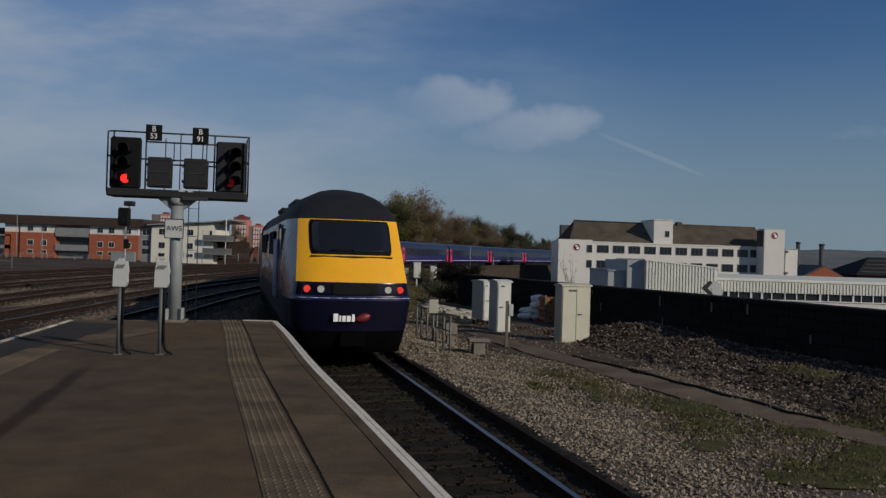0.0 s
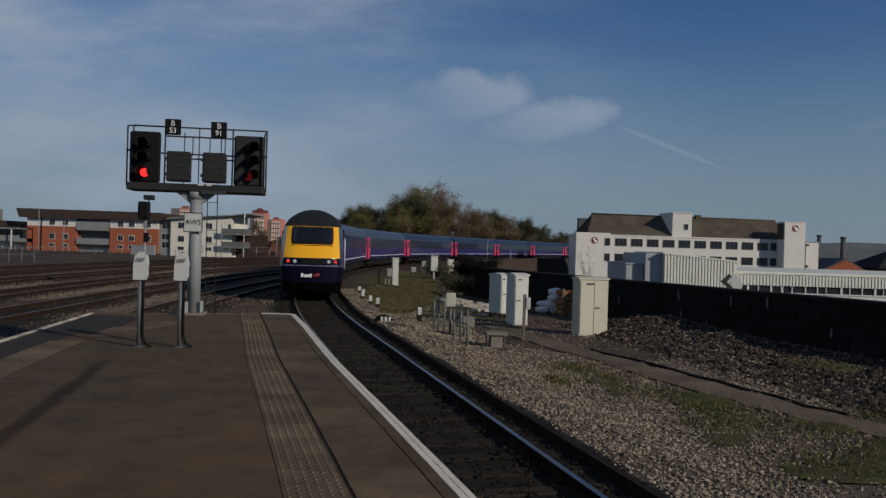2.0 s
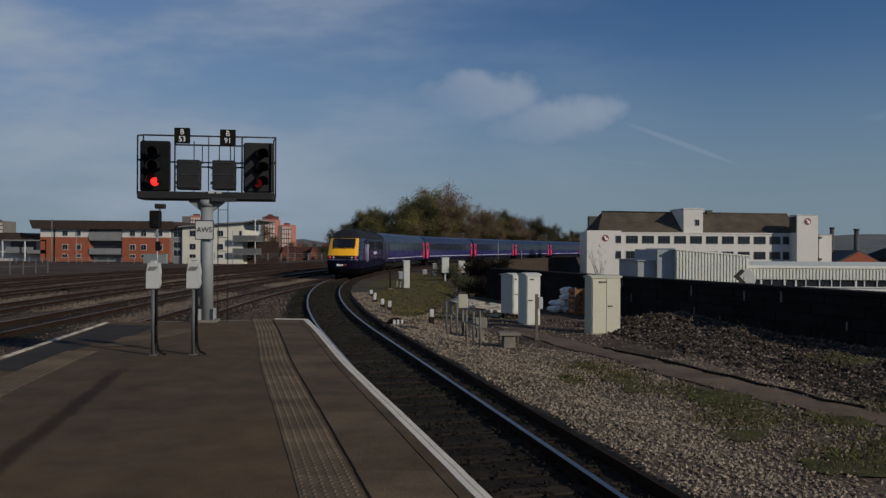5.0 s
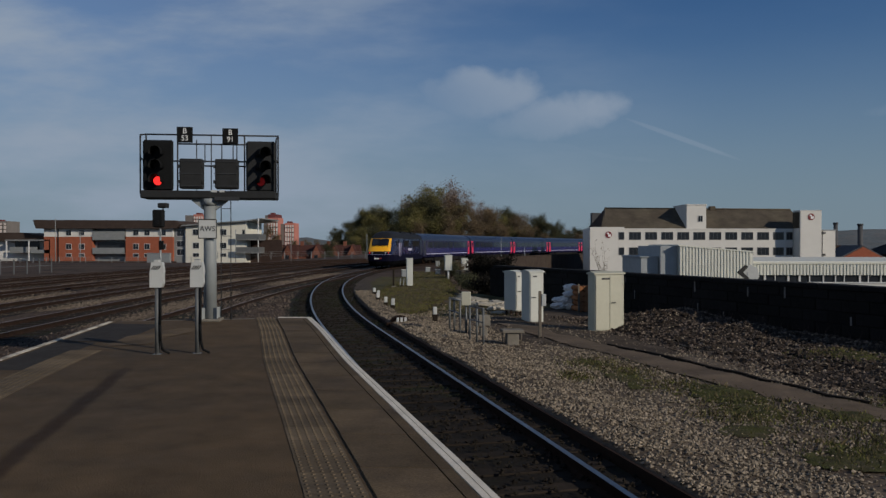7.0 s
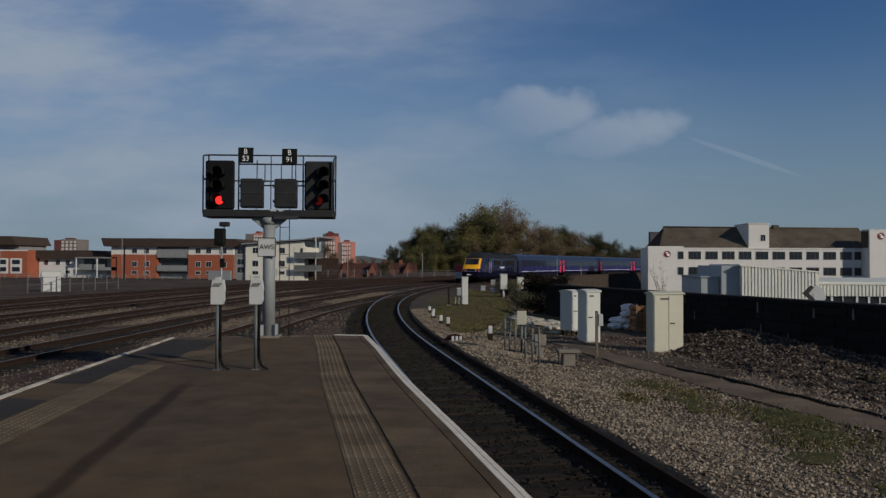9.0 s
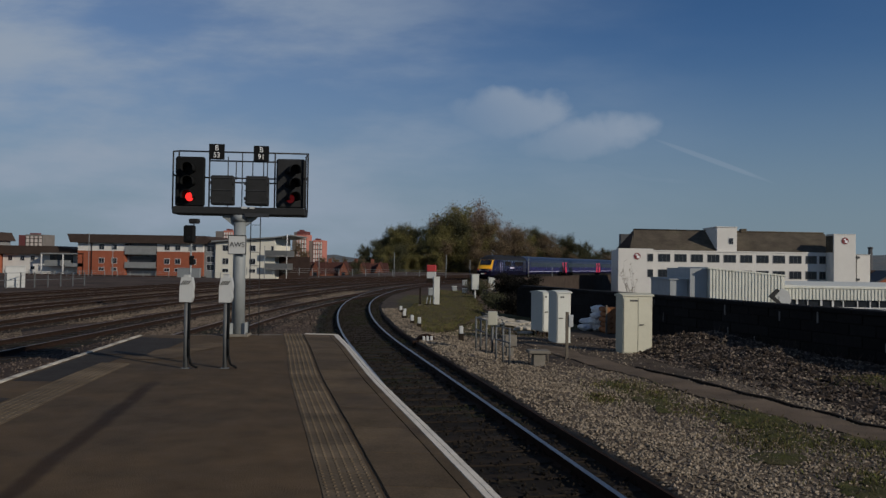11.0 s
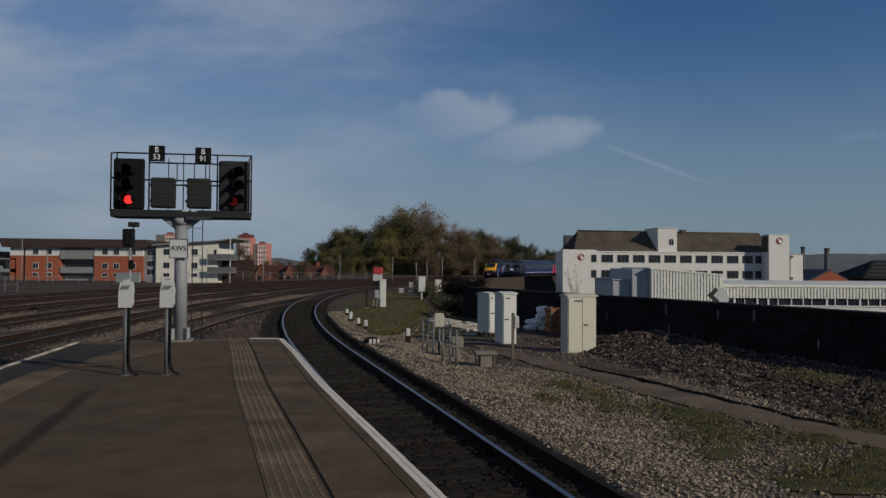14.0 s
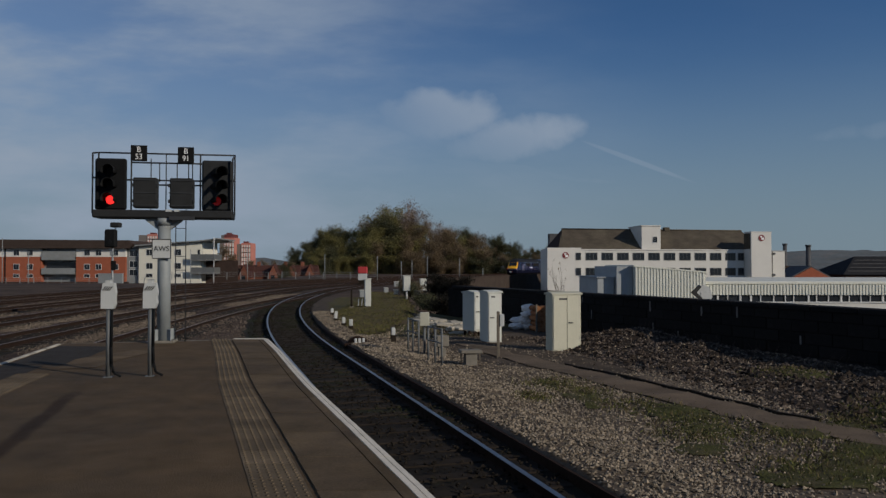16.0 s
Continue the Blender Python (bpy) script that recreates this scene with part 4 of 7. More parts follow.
    for u, mat, nm, lb in ((-0.80, "tail_red", "tail_lamp", "glowing red tail lamp"), (0.83, "tail_red", "tail_lamp", "glowing red tail lamp"),
                           (-0.57, "lamp_clear", "headlamp", "unlit clear headlamp"), (0.60, "lamp_clear", "headlamp", "unlit clear headlamp")):
        c = nose_point(u, 1.575)
        rim = part("lamp_rim", tubed(c + Vector((0, 0.05, 0)), c + Vector((0, -0.025, 0)), 0.092, n=18), "black", cluster)
        part(nm, tubed(c + Vector((0, 0.02, 0)), c + Vector((0, -0.035, 0)), 0.072, n=18), mat, rim, lb)
    part("waist_line", bent([nose_point(float(u), 1.40, 0.01) for u in np.linspace(-1, 1, 11)], 0.007, 6), "lilac", t, "thin pale waist line")
    part("coupling_hatch", boxed(-0.26, 0.26, 0.05, 0.2, 0.40, 0.70, bev=0.01), "soot", t)
    # emblem on the apron: plain pale bars and a red oval
    em = thing("emblem", Matrix.Identity(4), "", "")
    em.parent = t
    x = -0.42
    for w, h in ((0.10, 0.16), (0.035, 0.12), (0.07, 0.12), (0.085, 0.12), (0.06, 0.15)):
        part("emblem_bar", boxed(x, x + w, -0.012, 0.06, 0.92, 0.92 + h, bev=0.004), "letter", em)
        x += w + 0.022
    bm = bmesh.new()
    bmesh.ops.create_uvsphere(bm, u_segments=20, v_segments=10, radius=1, matrix=Matrix.Translation((0.20, 0.05, 1.0)) @ Matrix.Rotation(radians(-18), 4, "Y") @ Matrix.Diagonal((0.155, 0.07, 0.085, 1)))
    part("emblem_oval", bm, "logo_red", em, "red oval emblem")
    for sx in (-1, 1):
        part("cab_side_window", boxed(min(sx * 1.30, sx * 1.372), max(sx * 1.30, sx * 1.372), 2.55, 3.25, 2.15, 2.85, bev=0.01), "train_glass", t)
        door = part("cab_door", boxed(min(sx * 1.31, sx * 1.378), max(sx * 1.31, sx * 1.378), 3.6, 4.25, 1.15, 2.98, bev=0.008), "navy", t)
        part("door_rail", bent([(sx * 1.42, 3.52, 1.2), (sx * 1.42, 3.52, 2.6)], 0.03), "lilac", door, "pale handrail")
        part("door_rail", bent([(sx * 1.42, 4.33, 1.2), (sx * 1.42, 4.33, 2.6)], 0.03), "lilac", door, "pale handrail")
        for y0 in (6.2, 7.6, 11.2, 12.6, 14.0):
            part("side_grille", boxed(min(sx * 1.30, sx * 1.375), max(sx * 1.30, sx * 1.375), y0, y0 + 1.2, 2.2, 2.85, bev=0.01), "under", t)
        part("name_bar", boxed(min(sx * 1.30, sx * 1.384), max(sx * 1.30, sx * 1.384), 8.6, 10.6, 1.75, 2.0, bev=0.004), "lilac", t, "pale lettering bar on the side")
        part("side_stripe", boxed(min(sx * 1.30, sx * 1.382), max(sx * 1.30, sx * 1.382), 15.6, 17.2, 1.2, 2.9, bev=0.004), "coach_roof", t, "grey end panel")
    part("exhaust_fairing", boxed(-0.7, 0.7, 8.0, 11.0, 3.72, 3.88, bev=0.03), "train_roof", t)
    part("roof_fan", boxed(-0.8, 0.8, 13.2, 15.6, 3.70, 3.87, bev=0.03), "train_roof", t)
    add_running_gear(t, (3.5, 14.0), length)
    part("gangway", boxed(-0.9, 0.9, length, length + 0.3, 0.9, 3.2, bev=0.05), "under", t)
    return t


def add_running_gear(t, centres, length):
    for c in centres:
        bog = part("bogie", boxed(-1.12, 1.12, c - 1.75, c + 1.75, 0.42, 0.72, bev=0.05), "under", t)
        for dy in (-1.3, 1.3):
            for sx in (-0.77, 0.77):
                part("wheel", tubed((sx - 0.065, c + dy, 0.46), (sx + 0.065, c + dy, 0.46), 0.455, n=20), "rail_side", bog)
            for sx in (-1, 1):
                part("axle_box", boxed(min(sx * 0.95, sx * 1.2), max(sx * 0.95, sx * 1.2), c + dy - 0.2, c + dy + 0.2, 0.32, 0.62, bev=0.03), "under", bog)
    part("underframe_box", boxed(-1.15, 1.15, centres[0] + 2.2, centres[1] - 2.2, 0.32, 0.98, bev=0.05), "under", t)


def build_coach(rear_door="pink", label="navy passenger coach with pink end doors and dark windows"):
    t = thing("coach", Matrix.Identity(4), label, "train", "coaches of the train")
    length = 22.7
    prof = [(1.32, 0.85), (1.37, 1.3), (1.37, 2.0), (1.32, 2.95), (1.25, 3.2), (1.08, 3.45), (0.8, 3.65), (0.45, 3.78), (0.0, 3.83)]
    full = prof + [(-x, z) for x, z in prof[-2::-1]]

    def shell(idx0, idx1, name, mat, label=""):
        bm = bmesh.new()
        for i in range(len(full) - 1):
            zc = (full[i][1] + full[i + 1][1]) / 2
            if idx0 <= zc < idx1:
                a, b = full[i], full[i + 1]
                f = bm.faces.new([bm.verts.new(p) for p in ((a[0], 0, a[1]), (a[0], length, a[1]), (b[0], length, b[1]), (b[0], 0, b[1]))])
                f.smooth = True
        bmesh.ops.remove_doubles(bm, verts=bm.verts, dist=0.0005)
        if name == "body_shell":
            for y in (0, length):
                bm.faces.new([bm.verts.new((x, y, z)) for x, z in full])
            bm.faces.new([bm.verts.new(p) for p in ((1.32, 0, 0.85), (1.32, length, 0.85), (-1.32, length, 0.85), (-1.32, 0, 0.85))])
        bmesh.ops.recalc_face_normals(bm, faces=bm.faces)
        part(name, bm, mat, t, label)

    shell(0, 3.05, "body_shell", "navy")
    shell(3.05, 9, "roof", "coach_roof", "smooth grey-blue roof")

    def side(name, sx, y0, y1, z0, z1, out, mat, parent, label=""):
        bm = bmesh.new()

        def xs(z):
            return float(np.interp(z, [p[1] for p in prof], [p[0] for p in prof]))
        zz = [z0, *[p[1] for p in prof if z0 < p[1] < z1], z1]
        for za, zb in zip(zz, zz[1:]):
            f = bm.faces.new([bm.verts.new(p) for p in ((sx * (xs(za) + out), y0, za), (sx * (xs(za) + out), y1, za), (sx * (xs(zb) + out), y1, zb), (sx * (xs(zb) + out), y0, zb))])
            f.normal_update()
        bmesh.ops.remove_doubles(bm, verts=bm.verts, dist=0.0005)
        bmesh.ops.solidify(bm, geom=list(bm.faces), thickness=0.03)
        bmesh.ops.recalc_face_normals(bm, faces=bm.faces)
        return part(name, bm, mat, parent, label)

    for sx in (-1, 1):
        side("violet_band", sx, 1.5, length - 1.5, 1.28, 1.95, 0.006, "violet", t, "brighter violet lower band")
        side("pale_stripe", sx, 1.5, length - 1.5, 1.20, 1.28, 0.012, "lilac", t, "thin pale stripe")
        for k in range(8):
            y = 2.35 + k * 2.3
            side("window", sx, y, y + 1.9, 2.05, 2.78, 0.012, "train_glass", t)
        for y in (0.35, length - 1.2):
            d = side("door", sx, y, y + 0.85, 0.98, 2.95, 0.014, rear_door if y < 1 else "pink", t, "bright pink slam door" if y > 1 or rear_door == "pink" else "navy slam door")
            side("door_window", sx, y + 0.2, y + 0.65, 2.05, 2.7, 0.024, "train_glass", d)
    add_running_gear(t, (3.4, length - 3.4), length)
    part("gangway", boxed(-0.9, 0.9, length, length + 0.3, 0.9, 3.3, bev=0.05), "under", t)
    return t


POWER_CAR = build_power_car()
COACHES = [build_coach("coach_roof", "navy coach behind the power car with one pair of pink doors"), build_coach()]
for i in range(6):
    COACHES.append(copy_thing(COACHES[1], Matrix.Identity(4)))
for i, c in enumerate(COACHES):
    c.matrix_basis = pose(0, 0, RAIL)


def tail_at(t):
    """Distance of the cab's face along the line."""
    return float(np.interp(t, TAIL_T, TAIL_S))


TAIL_T = (0, 0.5, 1.0, 1.5, 2.0, 2.5, 3.0, 3.5, 4.0, 4.5, 7.0, 9.0, 11.5, 12.5, 14.0, 16.0)
TAIL_S = (16.4, 20.4, 24.6, 28.9, 33.2, 37.3, 41.5, 46.0, 50.6, 55.4, 80.5, 99.5, 123.5, 133.5, 150.5, 175.0)


def vehicle_pose(s, length, front_bogie, rear_bogie):
    a, b = on_line(s + front_bogie), on_line(s + rear_bogie)
    d = (b - a).normalized()
    p = a - d * front_bogie
    return Matrix.Translation((p.x, p.y, RAIL)) @ Matrix.Rotation(math.atan2(-d.x, d.y), 4, "Z")


def motions():
    times = [0.5 * i for i in range(33)]
    walk(POWER_CAR, [(t, vehicle_pose(tail_at(t), 17.6, 3.5, 14.0)) for t in times])
    for i, c in enumerate(COACHES):
        walk(c, [(t, vehicle_pose(tail_at(t) + 17.9 + 23.0 * i, 22.7, 3.4, 19.3)) for t in times])


# ---- the platform's signals ----
def build_signal():
    t = thing("colour_light_signal", pose(-5.16, 14.95, 0, 0, 0, 9) @ Matrix.Diagonal((0.932, 1, 0.995, 1)), "wide railway signal with two black heads on a grey steel mast", "signal")
    mast = part("mast", tubed((0, 0, 0.03), (0, 0, 2.3), 0.135, 0.125, n=20), "mast", t)
    part("base_plate", boxed(-0.24, 0.24, -0.24, 0.24, 0.0, 0.05, bev=0.01), "concrete", mast)
    for a in (0, 90, 180, 270):
        bm = boxed(0.12, 0.25, -0.012, 0.012, 0.05, 0.26)
        bm.transform(Matrix.Rotation(radians(a + 45), 4, "Z"))
        part("gusset", bm, "mast", mast)
    bm = bmesh.new()
    tube(bm, (0, 0, 2.24), (0, 0, 2.37), 0.15, 0.17, n=16)
    part("mast_head", bm, "mast", t)
    for sx in (-1, 1):
        bm = bmesh.new()
        prism(bm, [(sx * 0.11, 2.16), (sx * 0.13, 2.16), (sx * 0.36, 2.33), (sx * 0.36, 2.37), (sx * 0.11, 2.37)], -0.05, 0.05)
        part("mast_bracket", bm, "mast", t)
    part("platform_beam", boxed(-1.36, 1.36, -0.16, 0.42, 2.37, 2.52, bev=0.02), "backplate", t)
    part("walkway_edge", boxed(0.12, 0.62, -0.2, -0.161, 2.33, 2.40, bev=0.005), "frame_grey", t)
    bars = []
    for z, x0, x1 in ((3.65, -1.36, 1.36), (3.47, -0.70, 0.72), (3.13, -1.36, 1.36), (3.04, -0.66, 0.70)):
        bars.append(((x0, 0.3, z), (x1, 0.3, z)))
    for x, z0, z1 in ((-1.36, 2.45, 3.66), (1.36, 2.45, 3.66), (-0.72, 2.5, 3.65), (-0.33, 2.5, 3.55), (-0.16, 3.1, 3.47), (-0.03, 2.5, 3.65), (0.19, 3.1, 3.47), (0.42, 3.1, 3.55), (0.50, 3.1, 3.55), (0.66, 2.5, 3.65)):
        bars.append(((x, 0.3, z0), (x, 0.3, z1)))
    for x in (-1.36, 1.36):
        bars.append(((x, -0.12, 2.45), (x, -0.12, 3.58 if x < 0 else 3.52)))
        bars.append(((x, -0.12, 3.58 if x < 0 else 3.52), (x, 0.3, 3.65)))
        bars.append(((x, -0.12, 3.13), (x, 0.3, 3.13)))
    for a, b in bars:
        part("guard_rail", tubed(a, b, 0.017 if abs(a[0]) > 0.6 or a[2] == b[2] else 0.011, n=6), "frame_grey", t)
    for xc, lit in ((-1.035, True), (1.04, False)):
        head = part("signal_head", boxed(xc - 0.305, xc + 0.305, -0.05, 0.02, 2.52, 3.50, bev=0.035), "black" if lit else "backplate", t, "black signal head backboard")
        part("case", boxed(xc - 0.2, xc + 0.2, 0.021, 0.24, 2.56, 3.44, bev=0.02), "backplate", head)
        for k, z in enumerate((3.24, 2.98, 2.71)):
            dx = 0.0 if lit else 0.06
            hood = bmesh.new()
            n = 14
            rings = []
            for yy, r in ((-0.05, 0.115), (-0.34, 0.125)):
                rings.append([hood.verts.new((xc + dx - 0.06 + (0.06 if lit else 0.14 * (yy + 0.05) / -0.29) + r * math.cos(a), yy, z + r * math.sin(a))) for a in np.linspace(-0.35, math.pi + 0.35, n)])
            for i in range(n - 1):
                hood.faces.new((rings[0][i], rings[0][i + 1], rings[1][i + 1], rings[1][i])).smooth = True
            bmesh.ops.recalc_face_normals(hood, faces=hood.faces)
            bmesh.ops.solidify(hood, geom=list(hood.faces), thickness=0.008)
            part("hood", hood, "black", head)
            lamp = k == 2
            part("lens", tubed((xc + dx - (0 if lit else 0.06), 0, z), (xc + dx - (0 if lit else 0.06), -0.075, z), 0.088, 0.082, n=20), ("red_on" if lit else "red_dim") if lamp else "lens", head,
                 ("glowing red lamp" if lit else "dim red lamp") if lamp else "unlit dark lens")
    for x0 in (-0.615, 0.10):
        h = part("junction_case", boxed(x0, x0 + 0.46, -0.02, 0.22, 2.57, 3.15, bev=0.02), "backplate", t, "dark grey equipment case")
        for z in (2.86, 2.62, 3.10):
            part("case_rib", boxed(x0 - 0.012, x0 + 0.472, -0.034, -0.021, z - 0.008, z + 0.008), "frame_grey", h)
        for z in (2.70, 3.0):
            part("hinge", boxed(x0 - 0.03, x0, -0.03, 0.02, z - 0.03, z + 0.03), "frame_grey", h)
            part("hinge", boxed(x0 + 0.46, x0 + 0.49, -0.03, 0.02, z - 0.03, z + 0.03), "frame_grey", h)
    part("maker_plate", boxed(0.05, 0.17, -0.172, -0.161, 2.49, 2.53), "white_sign", t, "small white plate")
    part("maker_plate", boxed(0.22, 0.32, -0.172, -0.161, 2.49, 2.53), "white_sign", t, "small white plate")
    for x0, top, txt in ((-0.725, 3.80, "53"), (0.21, 3.785, "91")):
        pl = part("identity_plate", boxed(x0, x0 + 0.325, 0.24, 0.262, top - 0.31, top, bev=0.006), "black", t, "black plate with white letters")
        writing("B", 0.15, "letter", pl, pose(x0 + 0.163, 0.236, top - 0.085, 90), label="white letter")
        writing(txt, 0.15, "letter", pl, pose(x0 + 0.163, 0.236, top - 0.225, 90), label="white numerals")
    sign = part("aws_sign", boxed(-0.21, 0.17, -0.17, -0.15, 1.60, 1.97, bev=0.006), "white_sign", t, "square white sign with black letters")
    writing("AWS", 0.142, "ink", sign, pose(-0.02, -0.174, 1.785, 90), label="black letters")
    for x in (-0.2, 0.16):
        part("sign_edge", boxed(x - 0.008, x + 0.008, -0.176, -0.171, 1.61, 1.96), "ink", sign)
    for z in (1.605, 1.965):
        part("sign_edge", boxed(-0.2, 0.16, -0.176, -0.171, z - 0.008, z + 0.008), "ink", sign)
    ladder = part("ladder", bent([(0.20, 0.14, 0.0), (0.20, 0.14, 2.36)], 0.010, 6), "frame_grey", t, "thin dark access ladder")
    part("stile", bent([(0.40, 0.14, 0.0), (0.40, 0.14, 2.9)], 0.010, 6), "frame_grey", ladder)
    for k in range(8):
        part("rung", bent([(0.20, 0.14, 0.3 + 0.27 * k), (0.40, 0.14, 0.3 + 0.27 * k)], 0.006, 6), "frame_grey", ladder)
    return t


def build_plunger_box(x, y, lean):
    t = thing("plunger_post", pose(x, y, 0, 0, 0, 6), "small grey equipment box on a steel post with a black cable", "post box", "grey boxes on posts")
    part("post", tubed((0, 0, 0), (0, 0, 0.93), 0.032, n=12), "post_dark", t)
    part("foot_plate", boxed(-0.055, 0.055, -0.055, 0.055, 0.0, 0.012, bev=0.004), "post_dark", t)
    part("cable", bent([(0.05, -0.03, 0.90), (0.045, -0.03, 0.4), (0.05, -0.03, 0.18), (0.08, -0.03, 0.06), (0.16, 0.0, 0.012)], 0.017, 6), "black", t, "black cable")
    bm = bmesh.new()
    prof = [(-0.088, 0.90), (0.066, 0.90), (0.090, 0.96), (0.084, 1.05), (0.094, 1.11), (0.076, 1.235), (0.03, 1.238), (0.03, 1.27), (-0.03, 1.27), (-0.03, 1.238), (-0.066, 1.235), (-0.088, 1.10)]
    a = [bm.verts.new((px, -0.05, pz)) for px, pz in prof]
    b = [bm.verts.new((px, 0.05, pz)) for px, pz in prof]
    bm.faces.new(a)
    bm.faces.new(b[::-1])
    for i in range(len(prof)):
        bm.faces.new((a[i], b[i], b[(i + 1) % len(prof)], a[(i + 1) % len(prof)]))
    bmesh.ops.recalc_face_normals(bm, faces=bm.faces)
    bx = part("box", bm, "white_sign", t, "pale grey box with slanted black bars")
    part("lid", boxed(-0.034, 0.034, -0.054, 0.054, 1.271, 1.282, bev=0.004), "galv", bx)
    for k in range(4):
        b2 = boxed(-0.006, 0.006, -0.056, -0.051, -0.034, 0.034)
        b2.transform(Matrix.Translation((-0.045 + 0.028 * k, 0, 1.165)) @ Matrix.Rotation(radians(38), 4, "Y"))
        part("slot", b2, "ink", bx)
    return t


def build_yard_signal():
    t = thing("yard_signal", pose(-15.6, 38, BED), "small black yard signal on a slim pole", "signal")
    part("pole", tubed((0, 0, 0), (0, 0, 3.4), 0.05, n=10), "galv", t)
    h = part("signal_head", boxed(-0.34, 0.20, -0.2, 0.12, 3.4, 4.27, bev=0.06), "black", t)
    part("lens", tubed((-0.07, -0.2, 3.65), (-0.07, -0.23, 3.65), 0.1, n=14), "lens", h)
    part("top_lamp", boxed(-0.08, 0.38, -0.18, 0.18, 4.36, 4.60, bev=0.04), "backplate", t)
    part("bracket", tubed((0.1, 0, 3.4), (0.14, 0, 4.56), 0.03, n=6), "galv", t)
    part("plate", boxed(-0.05, 0.2, -0.1, -0.06, 2.3, 2.75, bev=0.01), "black", t)
    part("plate", boxed(-0.1, 0.1, -0.1, -0.06, 3.0, 3.2, bev=0.01), "galv", t)
    c = thing("relay_case", pose(-56.5, 137, BED), "grey lineside relay case in the yard", "cabinet")
    part("body", boxed(-2.1, 2.1, -0.3, 0.3, -1.03, 1.0, bev=0.03), "galv", c)
    part("lid", boxed(-2.15, 2.15, -0.35, 0.35, 1.0, 1.1, bev=0.02), "galv", c)


# ---- cabinets and small railway things beside the line ----
def build_cabinet(x, y, yaw, w, d, h, mat, doors, stand, label, group=""):
    z = terrain(x, y) - 0.08
    t = thing("lineside_cabinet", pose(x, y, z, 0, 0, yaw), label, "cabinet", group)
    z0 = stand
    if stand:
        for px in (0.06, w - 0.06):
            for py in (0.06, d - 0.06):
                part("leg", boxed(px - 0.03, px + 0.03, py - 0.03, py + 0.03, 0, stand + 0.01), "rail_side", t)
    else:
        part("plinth", boxed(-0.03, w + 0.03, -0.03, d + 0.03, -0.15, 0.07, bev=0.01), "concrete", t)
    part("body", boxed(0, w, 0, d, z0 + 0.05, h - 0.06, bev=0.012), mat, t)
    bm = bmesh.new()
    pr = [(-0.035, h - 0.07), (d + 0.035, h - 0.07), (d + 0.035, h - 0.03), (d * 0.5, h + 0.02), (-0.035, h - 0.03)]
    a = [bm.verts.new((-0.035, py, pz)) for py, pz in pr]
    b = [bm.verts.new((w + 0.035, py, pz)) for py, pz in pr]
    bm.faces.new(a)
    bm.faces.new(b[::-1])
    for i in range(5):
        bm.faces.new((a[i], b[i], b[(i + 1) % 5], a[(i + 1) % 5]))
    bmesh.ops.recalc_face_normals(bm, faces=bm.faces)
    part("roof_cap", bm, mat, t)
    dw = (w - 0.04) / doors
    for k in range(doors):
        x0 = 0.02 + k * dw
        dr = part("door", boxed(x0 + 0.006, x0 + dw - 0.006, -0.022, -0.001, z0 + 0.10, h - 0.11, bev=0.006), mat, t)
        for hz in (0.25, 0.8):
            hx = x0 + (0.02 if k == 0 else dw - 0.02)
            part("hinge", boxed(hx - 0.02, hx + 0.02, -0.034, -0.023, z0 + (h - z0) * hz - 0.04, z0 + (h - z0) * hz + 0.04, bev=0.004), mat, dr)
        if k == doors - 1:
            part("handle", boxed(x0 + 0.05, x0 + 0.19, -0.05, -0.023, z0 + (h - z0) * 0.5 - 0.015, z0 + (h - z0) * 0.5 + 0.015, bev=0.005), "handle", dr, "dark handle")
    part("number_bar", boxed(w * 0.22, w * 0.5, -0.028, -0.023, h - 0.22, h - 0.17), "handle", t, "faded stencilled bar")
    return t


def build_marker_stump(x, y, h):
    z = terrain(x, y) - 0.02
    t = thing("marker_stump", pose(x, y, z, 0, 0, (x * 37) % 30), "short white marker post with a dark base", "marker post", "white marker posts")
    part("base", boxed(-0.08, 0.08, -0.08, 0.08, 0, 0.5 * h, bev=0.01), "sleeper", t)
    part("post", boxed(-0.065, 0.065, -0.05, 0.05, 0.5 * h, h, bev=0.015), "white_sign", t)


def build_hand_rail(points, h, label):
    x, y = points[0]
    z = terrain(x, y) - 0.03
    t = thing("hand_rail", pose(x, y, z), label, "railing", "low steel railings")
    rel = [(px - x, py - y) for px, py in points]
    for px, py in rel:
        part("post", tubed((px, py, 0), (px, py, h), 0.026, n=8), "post_dark", t)
    for f in (0.97, 0.62):
        part("rail", bent([(px, py, h * f) for px, py in rel], 0.018, 6), "post_dark", t)


